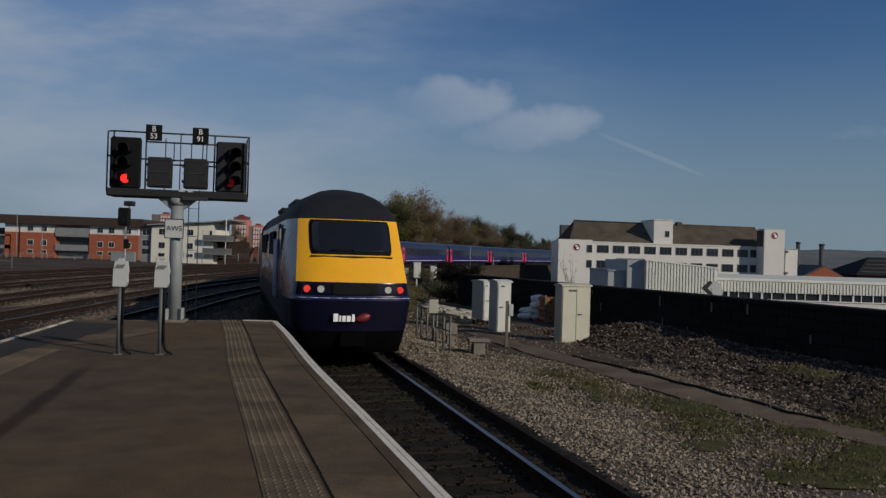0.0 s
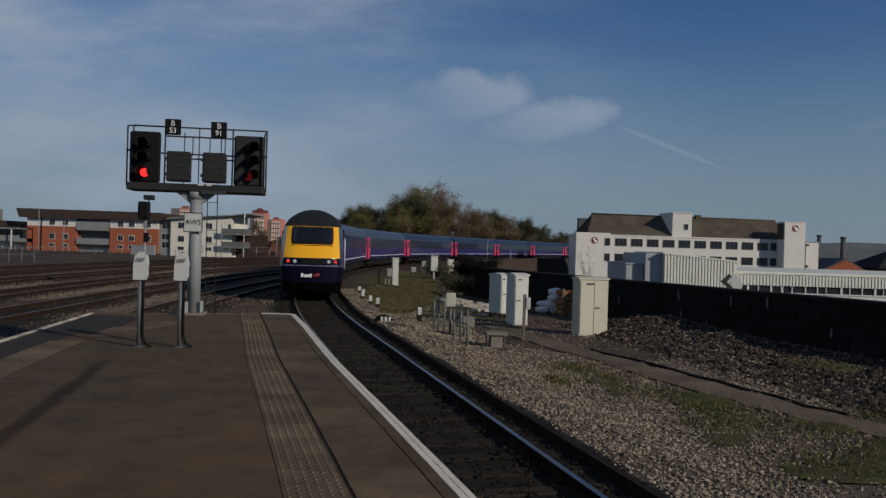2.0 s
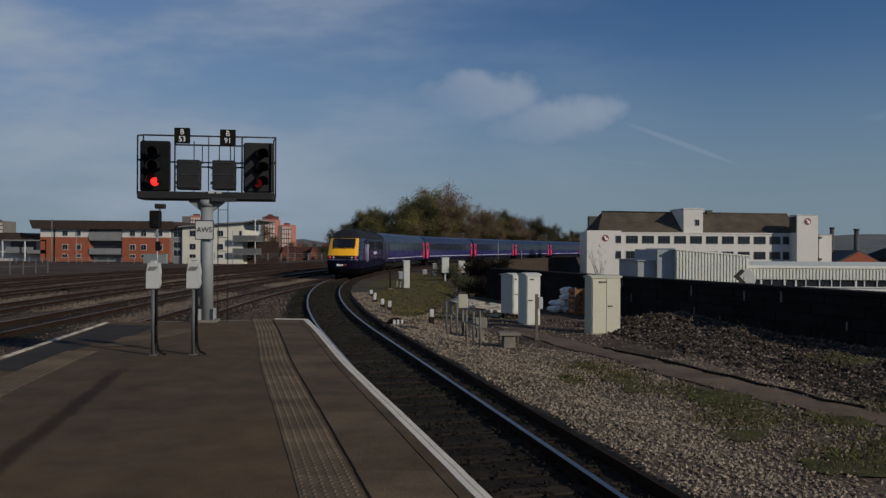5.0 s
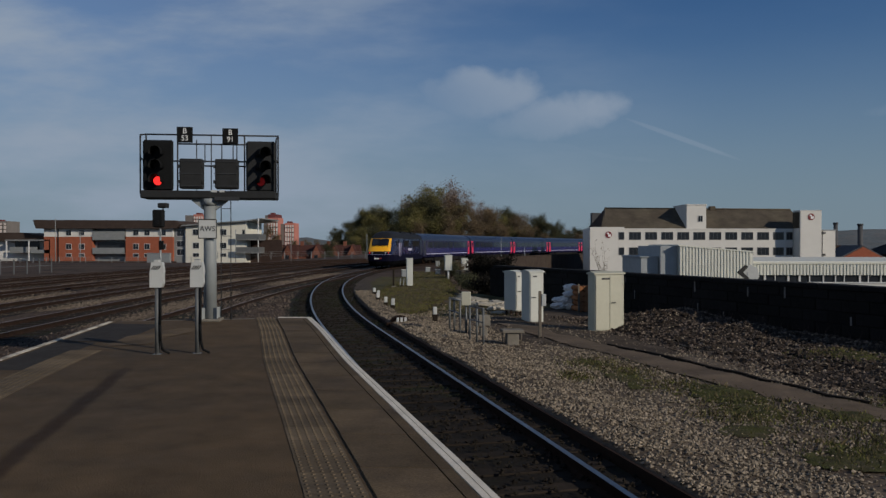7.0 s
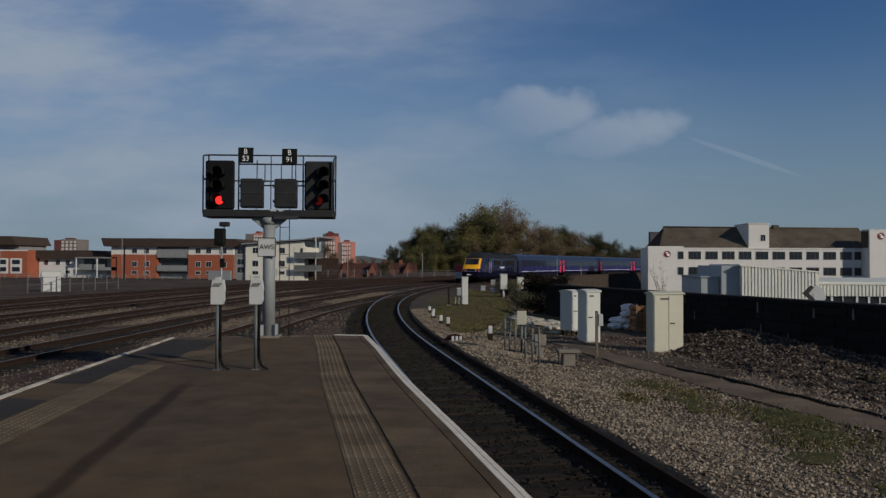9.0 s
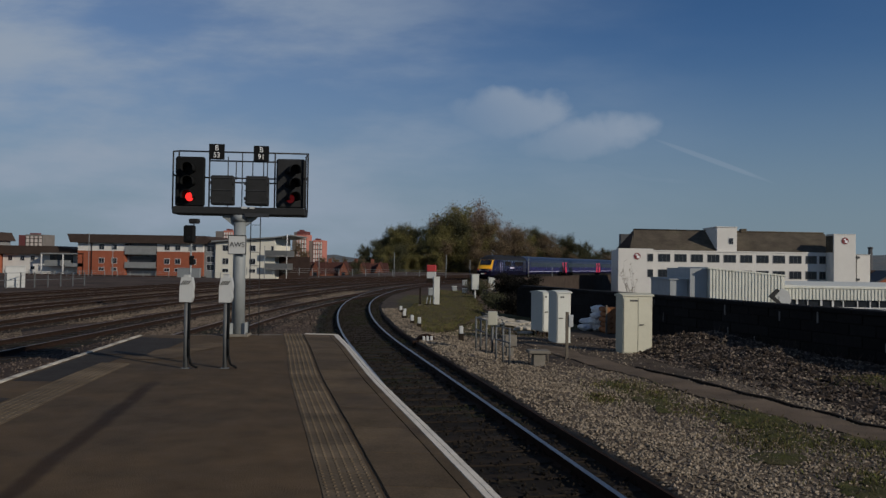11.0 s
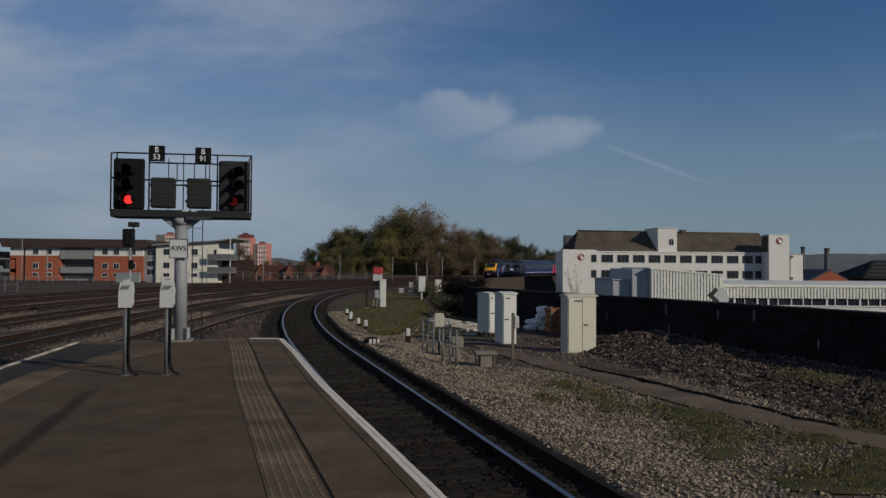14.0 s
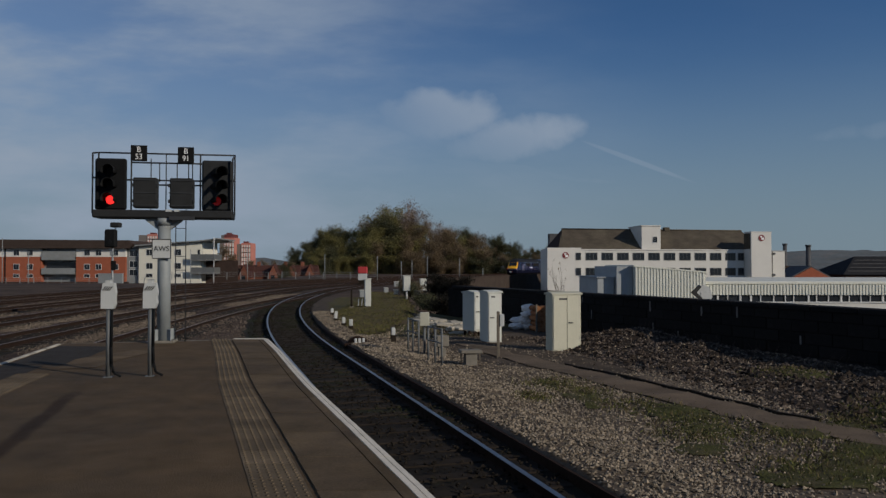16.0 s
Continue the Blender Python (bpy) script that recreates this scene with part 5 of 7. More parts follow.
def build_lineside():
    build_cabinet(3.40, 22.75, 20, 0.95, 0.42, 1.78, "cabinet", 2, 0, "tall cream double-door lineside cabinet by the spoil heap")
    build_cabinet(1.70, 25.35, 22, 0.50, 0.62, 1.74, "cabinet_white", 1, 0, "narrow white lineside cabinet with one door", "white cabinets")
    build_cabinet(1.36, 27.4, 35, 0.32, 0.68, 1.66, "cabinet_white", 1, 0.22, "white lineside cabinet raised on short legs", "white cabinets")
    # post with a small box
    t = thing("telephone_post", pose(1.70, 21.2, terrain(1.7, 21.2) - 0.03), "thin post carrying a small grey box", "post")
    part("post", boxed(-0.04, 0.04, -0.04, 0.04, 0, 1.28, bev=0.01), "old_wood", t)
    part("box", boxed(0.042, 0.16, -0.06, 0.06, 0.88, 1.2, bev=0.01), "white_sign", t, "pale grey box")
    # concrete slab seat
    t = thing("concrete_pedestal", pose(0.88, 19.7, terrain(0.9, 19.7) - 0.03, 0, 0, 8), "low concrete pedestal with a slab top", "pedestal")
    part("stem", boxed(-0.15, 0.15, -0.15, 0.15, 0, 0.34, bev=0.015), "concrete", t)
    part("slab", boxed(-0.27, 0.27, -0.2, 0.2, 0.34, 0.42, bev=0.012), "concrete", t)
    for sx in (-0.24, 0.24):
        part("strut", tubed((sx, 0, 0), (sx, 0, 0.34), 0.014, n=6), "old_wood", t)
    # box on a pole and a small cupboard between the rails
    t = thing("pole_box", pose(-0.30, 21.9, terrain(-0.3, 21.9) - 0.03), "beige box on a thin pole", "post box")
    part("pole", tubed((0, 0, 0), (0, 0, 0.82), 0.03, n=8), "post_dark", t)
    part("box", boxed(-0.13, 0.13, -0.09, 0.09, 0.82, 1.20, bev=0.012), "cabinet", t)
    t = thing("small_cupboard", pose(0.18, 21.6, terrain(0.18, 21.6) - 0.03, 0, 0, 12), "small grey metal cupboard on a stalk", "cabinet")
    part("stalk", boxed(-0.1, 0.1, -0.08, 0.08, 0, 0.26, bev=0.01), "concrete", t)
    part("box", boxed(-0.17, 0.17, -0.15, 0.15, 0.30, 0.60, bev=0.02), "concrete", t)
    build_hand_rail([(-0.79, 22.8), (-0.64, 22.3), (-0.46, 21.6)], 1.0, "low steel railing beside the small boxes")
    build_hand_rail([(-0.18, 20.1), (0.0, 19.7), (0.16, 19.2)], 0.98, "low steel railing beside the concrete pedestal")
    for x, y, h in ((-5.05, 38.4, 0.40), (-4.62, 36.6, 0.34), (-4.3, 33.9, 0.42), (-3.62, 31.0, 0.45), (-3.16, 29.4, 0.48), (-1.37, 25.6, 0.50)):
        build_marker_stump(x, y, h)
    # cover of a point motor
    t = thing("point_motor", pose(-2.45, 24.1, terrain(-2.45, 24.1) - 0.02, 0, 0, 14), "low rusty point motor with white bars on its domed cover", "point motor")
    part("base", boxed(-0.38, 0.38, -0.25, 0.25, 0, 0.12, bev=0.02), "rail_side", t)
    bm = bmesh.new()
    bmesh.ops.create_uvsphere(bm, u_segments=16, v_segments=10, radius=1, matrix=Matrix.Translation((0.06, 0, 0.1)) @ Matrix.Diagonal((0.3, 0.2, 0.22, 1)))
    part("cover", bm, "rail_side", t)
    for x0 in (-0.06, 0.06, 0.18):
        part("lid_bar", boxed(x0, x0 + 0.075, -0.23, -0.16, 0.1, 0.26, bev=0.008), "white_sign", t)
    # tall white box, pallets and farther cabinets
    for x, y, w, h, lab in ((-3.95, 45.8, 0.36, 1.72, "tall slim white lineside cabinet"), (-2.05, 56, 0.5, 1.05, "pale cabinet on a white post"), (-1.15, 74, 0.6, 1.25, "pale lineside cabinet by the curve"),
                            (-4.6, 92, 0.5, 0.6, "small pale box by the curve"), (-3.2, 64, 0.35, 0.5, "small pale box by the curve"), (-5.8, 62, 0.35, 0.55, "small pale box by the curve"), (-4.4, 70, 0.4, 0.5, "small pale box by the curve")):
        t = thing("far_cabinet", pose(x, y, BED, 0, 0, 10), lab, "cabinet", "pale cabinets by the curve")
        lift = 0.72 if y == 56 else 0.0
        part("body", boxed(-w / 2, w / 2, -0.2, 0.2, lift, lift + h, bev=0.02), "cabinet_white" if h > 1 else "galv", t)
        part("lid", boxed(-w / 2 - 0.03, w / 2 + 0.03, -0.23, 0.23, lift + h, lift + h + 0.05, bev=0.01), "cabinet_white", t)
        if lift:
            part("post", tubed((0, 0, 0), (0, 0, lift), 0.07, n=8), "white_sign", t)
    t = thing("marker_board", pose(-4.75, 44.5, BED), "dark thin post beside the slim cabinet", "post")
    part("post", boxed(-0.05, 0.05, -0.05, 0.05, 0, 1.15, bev=0.01), "sleeper", t)
    part("foot", boxed(-0.12, 0.12, -0.1, 0.1, 0, 0.2, bev=0.02), "concrete", t)
    t = thing("ground_frame", pose(-4.25, 45.0, BED), "small grey lever frame", "lever frame")
    for dx in (-0.2, 0, 0.2):
        part("lever", tubed((dx, 0, 0), (dx + 0.05, 0.1, 0.6), 0.03, n=6), "galv", t)
    part("base", boxed(-0.3, 0.3, -0.15, 0.15, 0, 0.2, bev=0.02), "sleeper", t)
    t = thing("pallet_stack", pose(-0.75, 57.5, BED, 0, 0, 15), "stack of grey weathered wooden pallets", "pallets")
    for k in range(4):
        for j in range(5):
            part("plank", boxed(-0.75, 0.75, -0.6 + 0.25 * j, -0.44 + 0.25 * j, 0.14 + 0.17 * k, 0.165 + 0.17 * k), "old_wood", t)
        for j in (-0.65, 0, 0.6):
            part("bearer", boxed(j, j + 0.1, -0.6, 0.6, 0.02 + 0.17 * k, 0.14 + 0.17 * k), "old_wood", t)
    # red and white hut
    p = on_line(103.5, -2.75)
    t = thing("red_white_hut", pose(p.x, p.y, BED), "small white hut with a bright red top", "hut")
    part("wall", boxed(-0.58, 0.58, -0.4, 0.4, 0.6, 1.45, bev=0.02), "white_sign", t)
    part("plinth", boxed(-0.5, 0.5, -0.35, 0.35, 0, 0.6), "sleeper", t)
    part("roof", boxed(-0.62, 0.62, -0.44, 0.44, 1.45, 2.35, bev=0.10), "sign_red", t, "bright red top")
    # sacks and orange crates
    t = thing("builders_sacks", pose(3.55, 30.6, terrain(3.5, 30.6)), "heap of white plastic builders' sacks", "sacks")
    rnd = random.Random(4)
    for k in range(17):
        bm = bmesh.new()
        bmesh.ops.create_icosphere(bm, subdivisions=4, radius=1)
        sx, sy, sz = rnd.uniform(0.2, 0.34), rnd.uniform(0.2, 0.3), rnd.uniform(0.11, 0.18)
        row = 0 if k < 7 else 1 if k < 12 else 2 if k < 15 else 3
        o = Vector((0.05 + rnd.uniform(-0.62, 0.55) * (1 - 0.22 * row), rnd.uniform(-0.3, 0.3), 0.13 + 0.22 * row))
        for v in bm.verts:
            q = v.co * (1 + 0.22 * noise.noise(v.co * 2.2 + o * 7) + 0.13 * (abs(noise.noise(v.co * 4.5 + o * 3)) - 0.3) + 0.05 * noise.noise(v.co * 11 + o))
            v.co = Vector((q.x * sx, q.y * sy, q.z * sz)) + o
        part("sack", bm, "bag", t)
    t = thing("orange_crates", pose(4.15, 29.7, terrain(4.1, 29.7), 0, 0, 10), "stack of orange clay pipes between stakes", "pipes")
    for k in range(5):
        for j in range(4):
            b2 = bmesh.new()
            tube(b2, (-0.40 + 0.2 * j + (k % 2) * 0.05, -0.5, 0.11 + 0.19 * k), (-0.40 + 0.2 * j + (k % 2) * 0.05, 0.4, 0.11 + 0.19 * k), 0.1, n=10)
            part("pipe", b2, "pallet", t)
    for x0 in (-0.52, 0.36):
        part("stake", boxed(x0, x0 + 0.06, -0.55, -0.5, 0, 1.05), "old_wood", t)
    # pale trough lids lying about
    rnd = random.Random(8)
    for k in range(46):
        f = rnd.random()
        x, y = -0.6 + 1.9 * f + rnd.uniform(-0.5, 0.4), 36.5 - 7.5 * f + rnd.uniform(-1.0, 1.0)
        z = terrain(x, y)
        t = part("trough_lid", boxed(-0.3, 0.3, -0.19, 0.19, -0.03, 0.045, bev=0.012), "lid_pale")
        t.matrix_basis = pose(x, y, z + 0.05 + 0.05 * rnd.random(), rnd.uniform(-9, 9), rnd.uniform(-9, 9), rnd.uniform(0, 180))
        tagged(t, "loose pale concrete cable-trough lid", "trough lid", "loose trough lids")


# ---- boundary walls ----
def build_walls():
    a, b = Vector((edge_right(-38), -38)), Vector((edge_right(38.6), 38.6))
    d = (b - a).normalized()
    L = (b - a).length
    m = Matrix.Translation((a.x, a.y, 0)) @ Matrix.Rotation(math.atan2(d.y, d.x), 4, "Z")
    top = 0.35
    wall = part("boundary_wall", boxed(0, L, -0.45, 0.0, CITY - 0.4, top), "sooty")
    wall.matrix_basis = m
    tagged(wall, "near-black stone boundary wall with coping stones", "wall", kind="structure")
    me = None
    k = 0
    x = 0.0
    while x < L - 1.3:
        if me is None:
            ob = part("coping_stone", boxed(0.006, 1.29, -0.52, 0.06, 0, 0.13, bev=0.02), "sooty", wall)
            me = ob.data
        else:
            ob = new("coping_stone", me)
            ob.parent = wall
        ob.matrix_basis = pose(x, 0, top)
        x += 1.3
        k += 1
    # courses of blocks on the inner face, where the wall comes nearest
    me2 = [None, None]
    for row in range(6):
        for c in range(40):
            xx = 47 + c * 0.8 + (0.4 if row % 2 else 0)
            zz = -1.35 + row * 0.292
            kind = (row + c) % 2
            if me2[kind] is None:
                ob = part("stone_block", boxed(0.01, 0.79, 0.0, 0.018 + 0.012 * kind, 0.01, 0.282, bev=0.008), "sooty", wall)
                me2[kind] = ob.data
            else:
                ob = new("stone_block", me2[kind])
                ob.parent = wall
            ob.matrix_basis = pose(xx, 0, zz)
    rnd = random.Random(3)
    for k in range(16):
        xx = rnd.uniform(49, 76)
        zz = rnd.uniform(-0.9, 0.15)
        h = rnd.uniform(0.12, 0.4)
        ob = part("lime_streak", boxed(0, rnd.uniform(0.025, 0.06), 0.0, 0.036, 0, h, bev=0.004), "streak", wall, "pale lime streak")
        ob.matrix_basis = pose(xx, 0, zz)
    # parapet that follows the curve
    bm = bmesh.new()
    pts = [on_line(s, 7.0) for s in np.arange(80, 285, 3.0)]
    sweep(bm, [(-0.05, BED - 0.1), (0.35, CITY - 0.4), (0.35, -0.42), (-0.05, -0.42)], pts)
    bmesh.ops.recalc_face_normals(bm, faces=bm.faces)
    par = tagged(part("viaduct_parapet", bm, "viaduct"), "brown brick parapet following the curve", "wall", kind="structure")
    bm = bmesh.new()
    sweep(bm, [(-0.12, -0.42), (0.42, -0.42), (0.42, -0.28), (-0.12, -0.28)], pts)
    bmesh.ops.recalc_face_normals(bm, faces=bm.faces)
    part("coping", bm, "viaduct", par)


build_signal()
build_plunger_box(-4.28, 10.32, 0)
build_plunger_box(-3.77, 10.42, 0)
build_yard_signal()
build_lineside()
build_walls()

# ---- buildings ----
def window_on(parent, x0, x1, z0, z1, y, bars=1, mat="glass", frame_mat="win_frame"):
    """A framed window on a wall whose outside faces -y at y."""
    w = part("window", boxed(x0, x1, y - 0.05, y + 0.02, z0, z1, bev=0.01), frame_mat, parent)
    n = bars + 1
    step = (x1 - x0 - 0.1) / n
    for k in range(n):
        part("pane", boxed(x0 + 0.06 + k * step + 0.02, x0 + 0.04 + (k + 1) * step, y - 0.065, y - 0.051, z0 + 0.08, z1 - 0.08), mat, w)
    return w


def balcony_on(parent, x0, x1, z, y):
    b = part("balcony", boxed(x0, x1, y - 1.4, y - 0.01, z - 0.15, z, bev=0.01), "grey_clad", parent, "grey balcony with railings")
    part("balustrade", boxed(x0, x1, y - 1.42, y - 1.36, z + 0.01, z + 1.05, bev=0.01), "grey_clad", b)
    part("glazed_door", boxed(x0 + 0.3, x1 - 0.3, y - 0.06, y - 0.011, z + 0.02, z + 2.15), "glass", b)
    return b


def build_flats():
    y = 150.0
    # the long red and white block
    t = thing("apartment_block", pose(0, 0, 0), "three-storey red brick flats with a white top storey and brown roof", "apartment building", "flats beyond the yard")
    low = LOWER - 0.3
    for x0, x1 in ((-84.8, -75.1), (-68.5, -59.1)):
        part("wall", boxed(x0, x1, y, y + 11, low, 3.05), "redbrick", t, "red brick wall")
        part("upper_wall", boxed(x0, x1, y + 0.02, y + 11, 3.05, 4.7), "render_white", t, "white rendered top storey")
    part("wall", boxed(-75.1, -68.5, y + 1.2, y + 11, low, 4.7), "grey_clad", t, "grey clad balcony bay")
    part("wall", boxed(-59.1, -56.6, y + 0.6, y + 11, low, 5.0), "grey_clad", t, "grey clad stair bay")
    bm = bmesh.new()
    prism(bm, [(-86.6, 6.35), (-86.0, 4.65), (-58.2, 4.65), (-57.4, 5.5), (-58.4, 6.2)], y - 0.8, y + 12)
    part("roof", bm, "roof_brown", t, "brown overhanging roof")
    for z in (-0.15, 2.55):
        balcony_on(t, -75.0, -68.6, z, y + 1.2)
    part("balcony_front", boxed(-75.0, -68.6, y - 0.1, y, 3.1, 4.2), "grey_clad", t, "grey balcony front")
    for x in (-80.4, -77.8, -74.6 + 7.6, -64.8, -61.6):
        for z0 in (-0.95, 0.55, 3.25):
            window_on(t, x, x + 1.15, z0, z0 + 1.15 if z0 > -0.9 else -0.2, y)
    for z0 in (-0.6, 1.0, 3.1):
        window_on(t, -58.6, -57.0, z0, z0 + 1.3, y + 0.6)
    for x in (-81.9,):
        part("downpipe", tubed((x, y - 0.08, low), (x, y - 0.08, 4.6), 0.09, n=6), "black", t)
    # cream end block
    t = thing("cream_apartment_block", pose(0, 0, 0), "cream rendered flats with a rising thin roof and balconies", "apartment building", "flats beyond the yard")
    bm = bmesh.new()
    prism(bm, [(-56.6, low), (-44.7, low), (-44.7, 5.9), (-56.6, 4.95)], y, y + 11)
    part("wall", bm, "render_cream", t)
    bm = bmesh.new()
    prism(bm, [(-57.2, 5.05), (-44.5, 6.0), (-41.3, 6.45), (-41.3, 6.65), (-44.6, 6.22), (-57.2, 5.3)], y - 0.8, y + 12)
    part("roof", bm, "grey_clad", t, "thin grey sloping roof")
    for x in (-55.2, -49.8):
        for z0 in (-0.9, 0.7, 3.3):
            window_on(t, x, x + 1.3, z0, z0 + 1.25 if z0 > -0.8 else -0.1, y)
    part("tall_window", boxed(-45.4, -44.95, y - 0.05, y, 2.9, 4.4), "glass", t)
    for z in (0.05, 2.55):
        b = part("balcony", boxed(-46.4, -41.9, y - 1.2, y + 4, z - 0.2, z), "dark_frame", t, "dark grey corner balcony")
        part("balustrade", boxed(-46.4, -41.9, y - 1.24, y - 1.18, z + 0.01, z + 1.0), "post_dark", b)
        part("side_balustrade", boxed(-41.96, -41.9, y - 1.2, y + 4, z + 0.01, z + 1.0), "post_dark", b)
    for x in (-42.0,):
        part("column", tubed((x, y - 1.1, low), (x, y - 1.1, 6.7), 0.09, n=8), "win_frame", t)
    part("garden_wall", boxed(-44.7, -38.5, y + 3, y + 3.3, low, 2.4), "gable", t)
    # low link block with a grey balcony frame
    t = thing("link_block", pose(0, 0, 0), "low white flats with a dark roof and grey balcony frame", "apartment building", "flats beyond the yard")
    part("wall", boxed(-102.1, -84.9, y + 2.5, y + 12, low, 2.3), "render_white", t)
    bm = bmesh.new()
    prism(bm, [(-102.3, 2.2), (-84.9, 2.2), (-85.6, 3.2), (-90.5, 3.9), (-102.3, 3.9)], y + 1.6, y + 13)
    part("roof", bm, "roof_brown", t, "dark brown roof")
    for z in (0.0,):
        balcony_on(t, -92.4, -86.8, z, y + 2.5)
    part("frame_beam", boxed(-92.6, -83.6, y, y + 2.4, 2.25, 2.5), "grey_clad", t)
    part("frame_beam", boxed(-87.5, -83.6, y, y + 2.4, -0.2, 0.5), "grey_clad", t)
    for x in (-92.5, -88.0, -83.8):
        part("frame_post", boxed(x, x + 0.2, y, y + 0.2, low, 2.25), "win_frame", t)
    for x in (-101.0, -98.4, -96.2):
        window_on(t, x, x + 1.0, 0.8, 1.9, y + 2.5)
        window_on(t, x, x + 1.0, -0.95, -0.2, y + 2.5)
    # farther red block
    t = thing("apartment_block", pose(0, 0, 0), "red brick flats with white recessed balconies and brown roof", "apartment building", "flats beyond the yard")
    part("wall", boxed(-160, -102.3, y - 1, y + 10, low, 3.9), "redbrick", t, "red brick wall")
    part("string_course", boxed(-160, -102.25, y - 1.06, y - 1.01, 3.7, 3.95), "render_white", t, "white string course")
    part("attic", boxed(-160, -105.5, y + 1, y + 10, 3.9, 5.0), "grey_clad", t)
    bm = bmesh.new()
    prism(bm, [(-160, 4.95), (-104.9, 4.95), (-105.9, 6.75), (-160, 6.75)], y - 1, y + 11)
    part("roof", bm, "roof_brown", t, "brown roof")
    for x in (-109.0, -106.0):
        part("bay", boxed(x, x + 2.5, y - 1.08, y - 1.01, -0.9, 2.2), "render_white", t, "white balcony bay")
        for z in (-0.5, 1.0):
            part("bay_opening", boxed(x + 0.4, x + 2.1, y - 1.13, y - 1.09, z, z + 0.9), "glass", t)
    part("grey_panel", boxed(-117.5, -112.2, y - 1.08, y - 1.01, -0.9, 2.3), "grey_clad", t)
    for x in (-116.5, -114.2, -112.9):
        window_on(t, x, x + 0.6, 1.1, 2.2, y - 1.09)
    for x in (-127, -133, -139, -145):
        for z0 in (-0.8, 1.1):
            window_on(t, x, x + 1.4, z0, z0 + 1.2, y - 1)
    # yard fence and low wall before the flats
    t = thing("yard_fence", pose(0, 0, 0), "long grey post and rail fence along the yard", "fence")
    for k in range(43):
        x = -118 + k * 2.5
        z0 = LOWER if x < -50 else BED
        part("post", boxed(x, x + 0.1, 143, 143.08, z0 - 0.05, z0 + 1.3), "mast", t)
    for z in (0.5, 0.9, 1.25):
        part("rail", boxed(-118, -50.5, 142.95, 143.0, LOWER + z, LOWER + z + 0.03), "galv", t)
        part("rail", boxed(-48, -10.5, 142.95, 143.0, BED + z, BED + z + 0.03), "galv", t)
    t = thing("low_wall", pose(0, 0, 0), "low dark brick wall before the flats", "wall", kind="structure")
    part("wall_run", boxed(-118, -57, 146, 146.4, LOWER - 0.2, LOWER + 0.5), "gable", t)
    t = thing("relay_room", pose(-41.2, 63.2, BED, 0, 0, 35), "pale grey steel relay cabinet in the yard", "cabinet")
    part("body", boxed(-0.75, 0.75, -0.5, 0.5, 0, 1.75, bev=0.03), "white_sign", t)
    part("lid", boxed(-0.8, 0.8, -0.55, 0.55, 1.75, 1.83, bev=0.02), "white_sign", t)
    t = thing("yellow_barrier", pose(-41.5, 52.0, BED), "yellow steel safety barrier in the yard", "barrier")
    for k in range(5):
        part("post", tubed((0, k * 1.25 + 0.05, 0), (0, k * 1.25 + 0.05, 1.3), 0.03, n=8), "dull_yellow", t)
    for z in (0.65, 1.25):
        part("rail", tubed((0, 0, z), (0, 5.1, z), 0.026, n=8), "dull_yellow", t)
    t = thing("grey_barrier", pose(-40.5, 59.0, BED, 0, 0, -8), "grey steel railing in the yard", "barrier")
    for k in range(8):
        part("post", boxed(-0.04, 0.04, k * 1.6, k * 1.6 + 0.08, 0, 1.3), "post_dark", t)
    for z in (0.65, 1.25):
        part("rail", boxed(-0.02, 0.02, 0, 11.3, z, z + 0.035), "post_dark", t)
    # slim lamp poles in the yard
    for x, yy, h in ((-66, 120, 6.5), (-40.5, 130, 5.0), (-29.2, 122, 5.2), (-18.05, 128, 4.2), (-9.47, 128, 3.9), (-5.56, 128, 3.1), (-3.82, 128, 3.3), (-1.32, 128, 3.9), (3.96, 128, 3.6), (7.77, 128, 2.0), (-80, 110, 4.0), (-61, 118, 4.5)):
        down = 1.03 if x < -36 and yy > 114 else 0.0
        t = thing("lamp_pole", pose(x, yy, BED - down), "slim grey pole standing in the yard", "pole", "poles in the yard")
        part("shaft", tubed((0, 0, 0), (0, 0, h + down), 0.065, 0.045, n=8), "mast", t)
        part("bracket", boxed(-0.08, 0.08, -0.08, 0.08, h + down, h + down + 0.1, bev=0.02), "mast", t)


